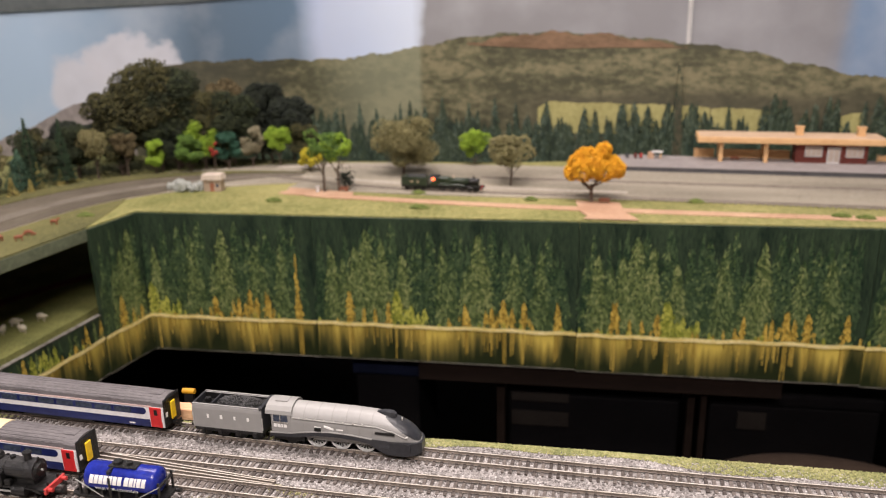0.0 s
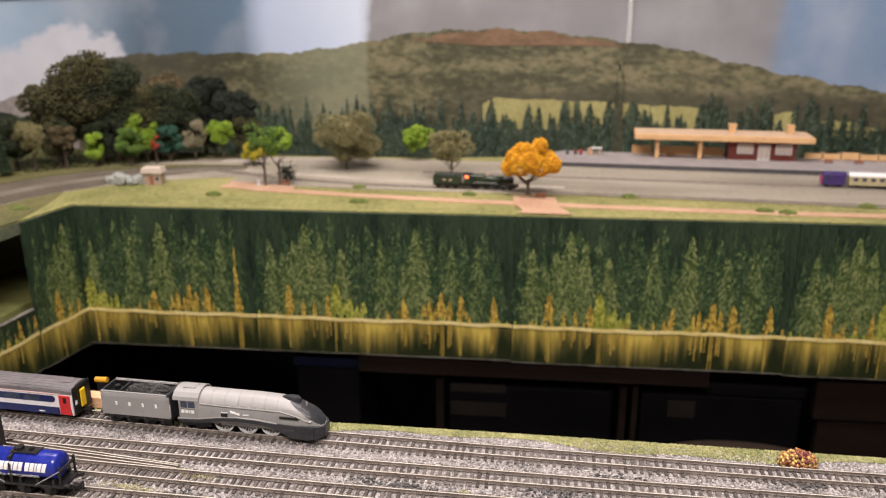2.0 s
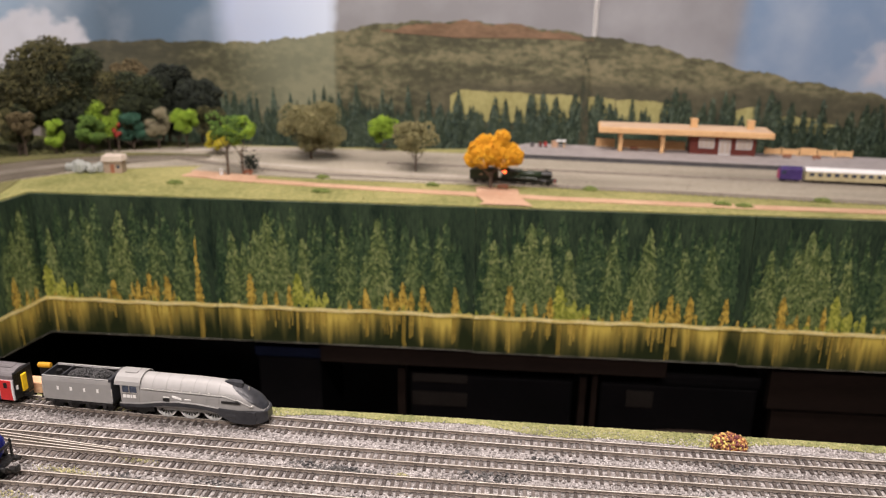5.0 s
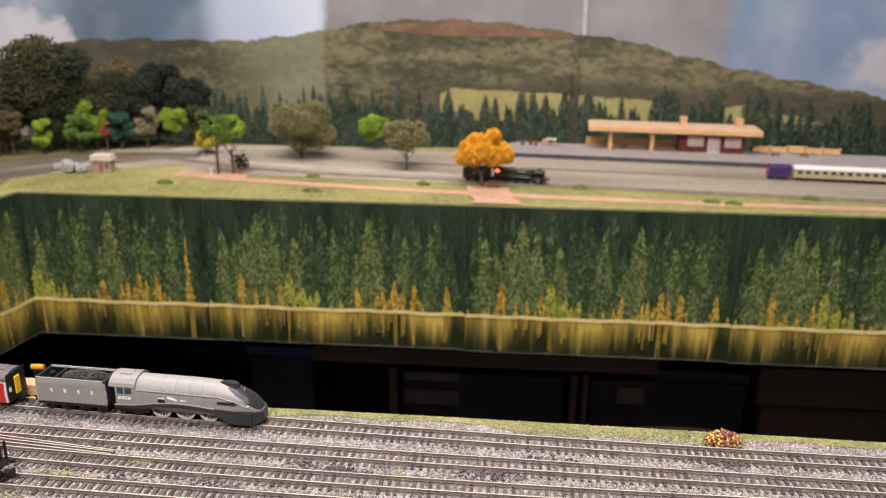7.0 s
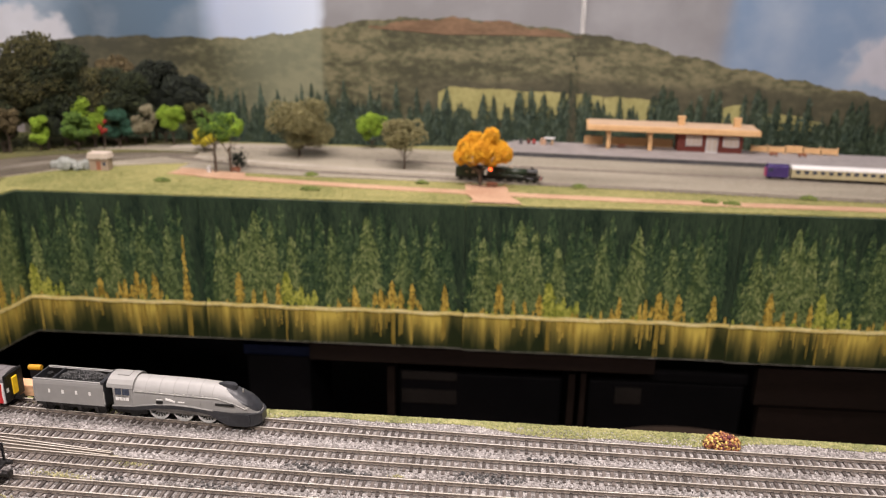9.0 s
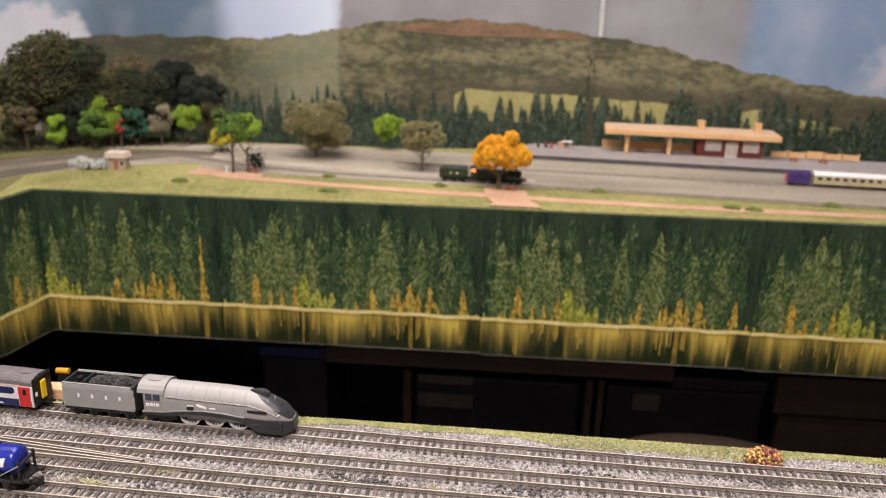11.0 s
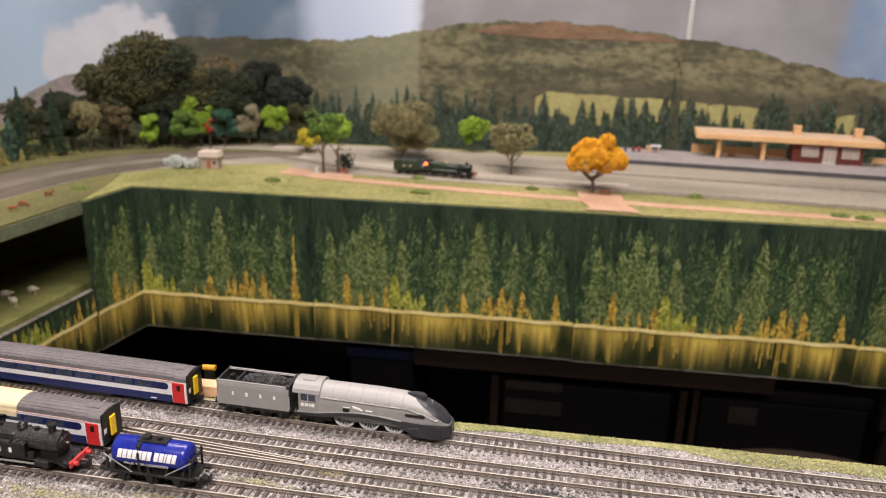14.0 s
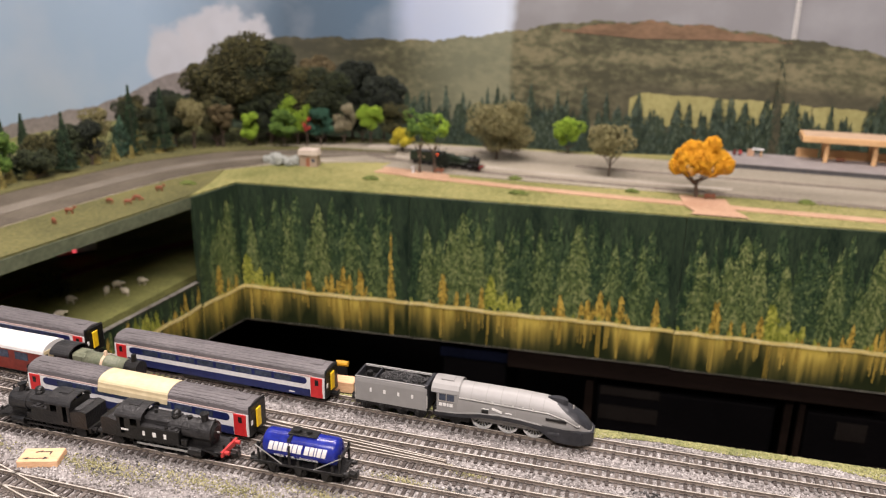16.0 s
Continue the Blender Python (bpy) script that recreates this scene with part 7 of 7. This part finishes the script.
for x in (0.463, 0.615, 0.767):
    c = thing("passenger_coach", pose(x, stand_y(x), FZ), "cream coach with a white roof on the station line", "model coach", "far trains")
    bd = part("body", bx(-74, 74, -9, 9, 4, 18.5, 0.4), M["cream"], c)
    arc = [(-9.3 * math.cos(a), 18 + 5.6 * math.sin(a) ** 0.8) for a in np.linspace(0, math.pi, 13)]
    part("roof", loft([[(xx * U, p * U, z * U) for p, z in arc] for xx in (-74.5, 74.5)]), M["white_roof"], c)
    part("skirt", bx(-73, 73, -8.6, 8.6, 2, 5), M["loco_black"], c)
    for i in range(11):
        part("window", bx(-68 + i * 12.6, -61 + i * 12.6, -9.3, -8.8, 11, 16, 0.3), M["window"], bd)
    put_wheels(c, disc_wheel(3.1, M["loco_black"]), (-60, -46, 46, 60), 3.1)

# ---------------------------------------------------------------- the running engine
M["engine_green"] = surf("dark_engine_green", (0.012, 0.022, 0.012), (0.03, 0.045, 0.024), 60, 0.4, 0.1)
M["fire"] = glow("firebox_glow", (1.0, 0.10, 0.02), 7.0)
run = thing("steam_locomotive", pose(-0.34, far_y(-0.34), FZ), "dark green tender engine with a glowing red firebox light", "model train", "far trains")
G, B = M["engine_green"], M["loco_black"]
part("running_plate", bx(-16, 66, -8.4, 8.4, 8.4, 9.2, 0.2), B, run)
rings = [[(q * U, r * math.cos(a) * U, (16 + r * math.sin(a)) * U) for a in np.linspace(0, 6.2832, 23)[:-1]] for q, r in ((0, 6.4), (26, 5.6), (46, 5.3))]
part("boiler", loft(rings), G, run, smooth=True)
part("smokebox", cy(5.7, 15, "x", (53, 0, 16), 22), B, run)
part("smokebox_door", cy(5, 1.6, "x", (61, 0, 16), 18, 3.4), B, run)
part("firebox", bx(-6, 14, -6, 6, 9, 22.4, 1.8), G, run)
part("chimney", cy(2.1, 4.4, "z", (53, 0, 22.8), 14, 1.8), B, run)
part("safety_valve_cover", cy(1.5, 3, "z", (20, 0, 22.8), 12, 1.0), M["copper"], run)
cabp = part("cab", slab([(-17, 9), (-5, 9), (-5, 21), (-8, 21), (-8, 16), (-17, 14)], -8.6, 8.6), G, run)
ar = [(-8.9 * math.cos(a), 20.6 + 4.6 * math.sin(a)) for a in np.linspace(0, math.pi, 13)]
part("cab_roof", loft([[(xx * U, p * U, z * U) for p, z in ar] + [(xx * U, p * 0.95 * U, (z - 0.6) * U) for p, z in ar[::-1]] for xx in (-18, -4)]), B, run)
bm = bmesh.new()
bmesh.ops.create_uvsphere(bm, u_segments=12, v_segments=8, radius=2.4 * U, matrix=Matrix.Translation((-11.5 * U, -8.0 * U, 19.6 * U)))
part("firebox_glow", bm, M["fire"], run, "glowing red-orange firebox light")
for s in (-1, 1):
    part("splasher", bx(-2, 40, *sorted((s * 8, s * 5.4)), 9, 12, 1.0), G, run)
    part("cylinder", cy(2.6, 8, "x", (50, s * 7.4, 6.4), 12), B, run)
    part("buffer", cy(1.2, 3, "x", (68, s * 5.6, 7), 10), B, run)
part("buffer_beam", bx(65.4, 66.6, -8, 8, 5, 9), M["red_beam"], run)
part("frame", bx(-60, 64, -3.2, 3.2, 3, 8), B, run)
tb = part("tender_body", bx(-66, -22, -8.8, 8.8, 8, 20.5, 0.5), G, run)
part("tender_flare", bx(-65, -24, -9.2, 9.2, 20.3, 22, 0.3), G, tb)
part("tender_coal", bx(-58, -26, -7, 7, 21, 24, 1.2), M["coal"], tb)
bars(tb, "letter_bar", -50, 13, (4, -4, 4), 2, 1, -8.9, M["copper"])
part("tender_frame", bx(-66, -22, -8, 8, 5, 8), B, run)
sw = disc_wheel(3.2, B)
for q in (-58, -44, -30, 46, 57):
    for s in (-1, 1):
        piece("wheel", sw, run, pose(q * U, s * 4.3 * U, 3.2 * U))
dw = spoked(6.6, 10)
dw.materials.append(B)
DRIVERS = []
for q in (2, 18, 34):
    for s in (-1, 1):
        w = piece("driving_wheel", dw, run, pose(q * U, s * 4.5 * U, 6.6 * U))
        DRIVERS.append((w, q, s))

# ---------------------------------------------------------------- yard tracks, last
yard_track("a", -0.75, 0.62)
yard_track("b", -0.75, 0.60)
yard_track("c", -0.75, 0.55)
yard_track("d", -0.75, 0.45)
yard_track("e", -0.62, 0.30)
# loose end of an old turnout between two tracks
sp = thing("turnout_rails", pose(0, 0, 0), "stub of old turnout rails ending in ballast", "track", "", "structure")
for a, b in ((0.3500, 0.3478), (0.3535, 0.3490), (0.3465, 0.3455)):
    rail_part(lambda x, a=a, b=b: a + (b - a) * (x + 0.33) / 0.125, -0.33, -0.205, 0.0, sp, M["rail"])
for i in range(28):
    piece("sleeper", SLEEPER, sp, pose(-0.325 + i * 0.0043, 0.3495 - i * 0.00007, -0.0003, 0, 0, -3))

# a line that branches off before the front track
br = thing("turnout_rails", pose(0, 0, 0), "branching nickel rails on dark sleepers in ballast", "track", "", "structure")
for a in (0.0, 0.0092):
    rail_part(lambda x, a=a: 0.2550 + a - 0.225 * (x + 0.4023), -0.445, -0.34, 0.0, br, M["rail"])
for i in range(20):
    bxn = -0.434 + i * 0.0045
    piece("sleeper", SLEEPER, br, pose(bxn, 0.2596 - 0.225 * (bxn + 0.4023), -0.0002, 0, 0, -12.7))


def motions():
    """The engine runs right, stands by the autumn tree, then sets back."""
    ts = [0, 0.5, 1, 1.5, 2, 2.5, 3, 3.5, 4, 4.5, 5, 6.2, 7.5, 8, 9.2, 10, 10.5, 11, 11.5, 12, 12.5, 13, 13.5, 14, 14.5, 15, 15.5, 16]
    xs = [-0.352, -0.313, -0.275, -0.238, -0.200, -0.163, -0.133, -0.111, -0.096, -0.087, -0.082, -0.079, -0.079, -0.080, -0.089, -0.104, -0.118, -0.142, -0.173, -0.211, -0.250, -0.289, -0.327, -0.365, -0.403, -0.441, -0.477, -0.513]

    def at(t):
        return float(np.interp(t, ts, xs)) + 0.011

    rows, turns = [], []
    for i in range(81):
        t = i * 0.2
        x = (at(t - 0.2) + 2 * at(t) + at(t + 0.2)) / 4 if 0 < i < 80 else at(t)
        a = math.degrees(math.atan2(far_y(x + 0.03) - far_y(x - 0.03), 0.06))
        rows.append((t, pose(x, far_y(x), FZ, 0, 0, a)))
    walk(run, rows)
    for w, q, s in DRIVERS:
        rr = []
        for i in range(161):
            t = i * 0.1
            rr.append((t, pose(q * U, s * 4.5 * U, 6.6 * U, 0, math.degrees((at(t) - at(0)) / 0.0066), 0)))
        walk(w, rr)


motions()
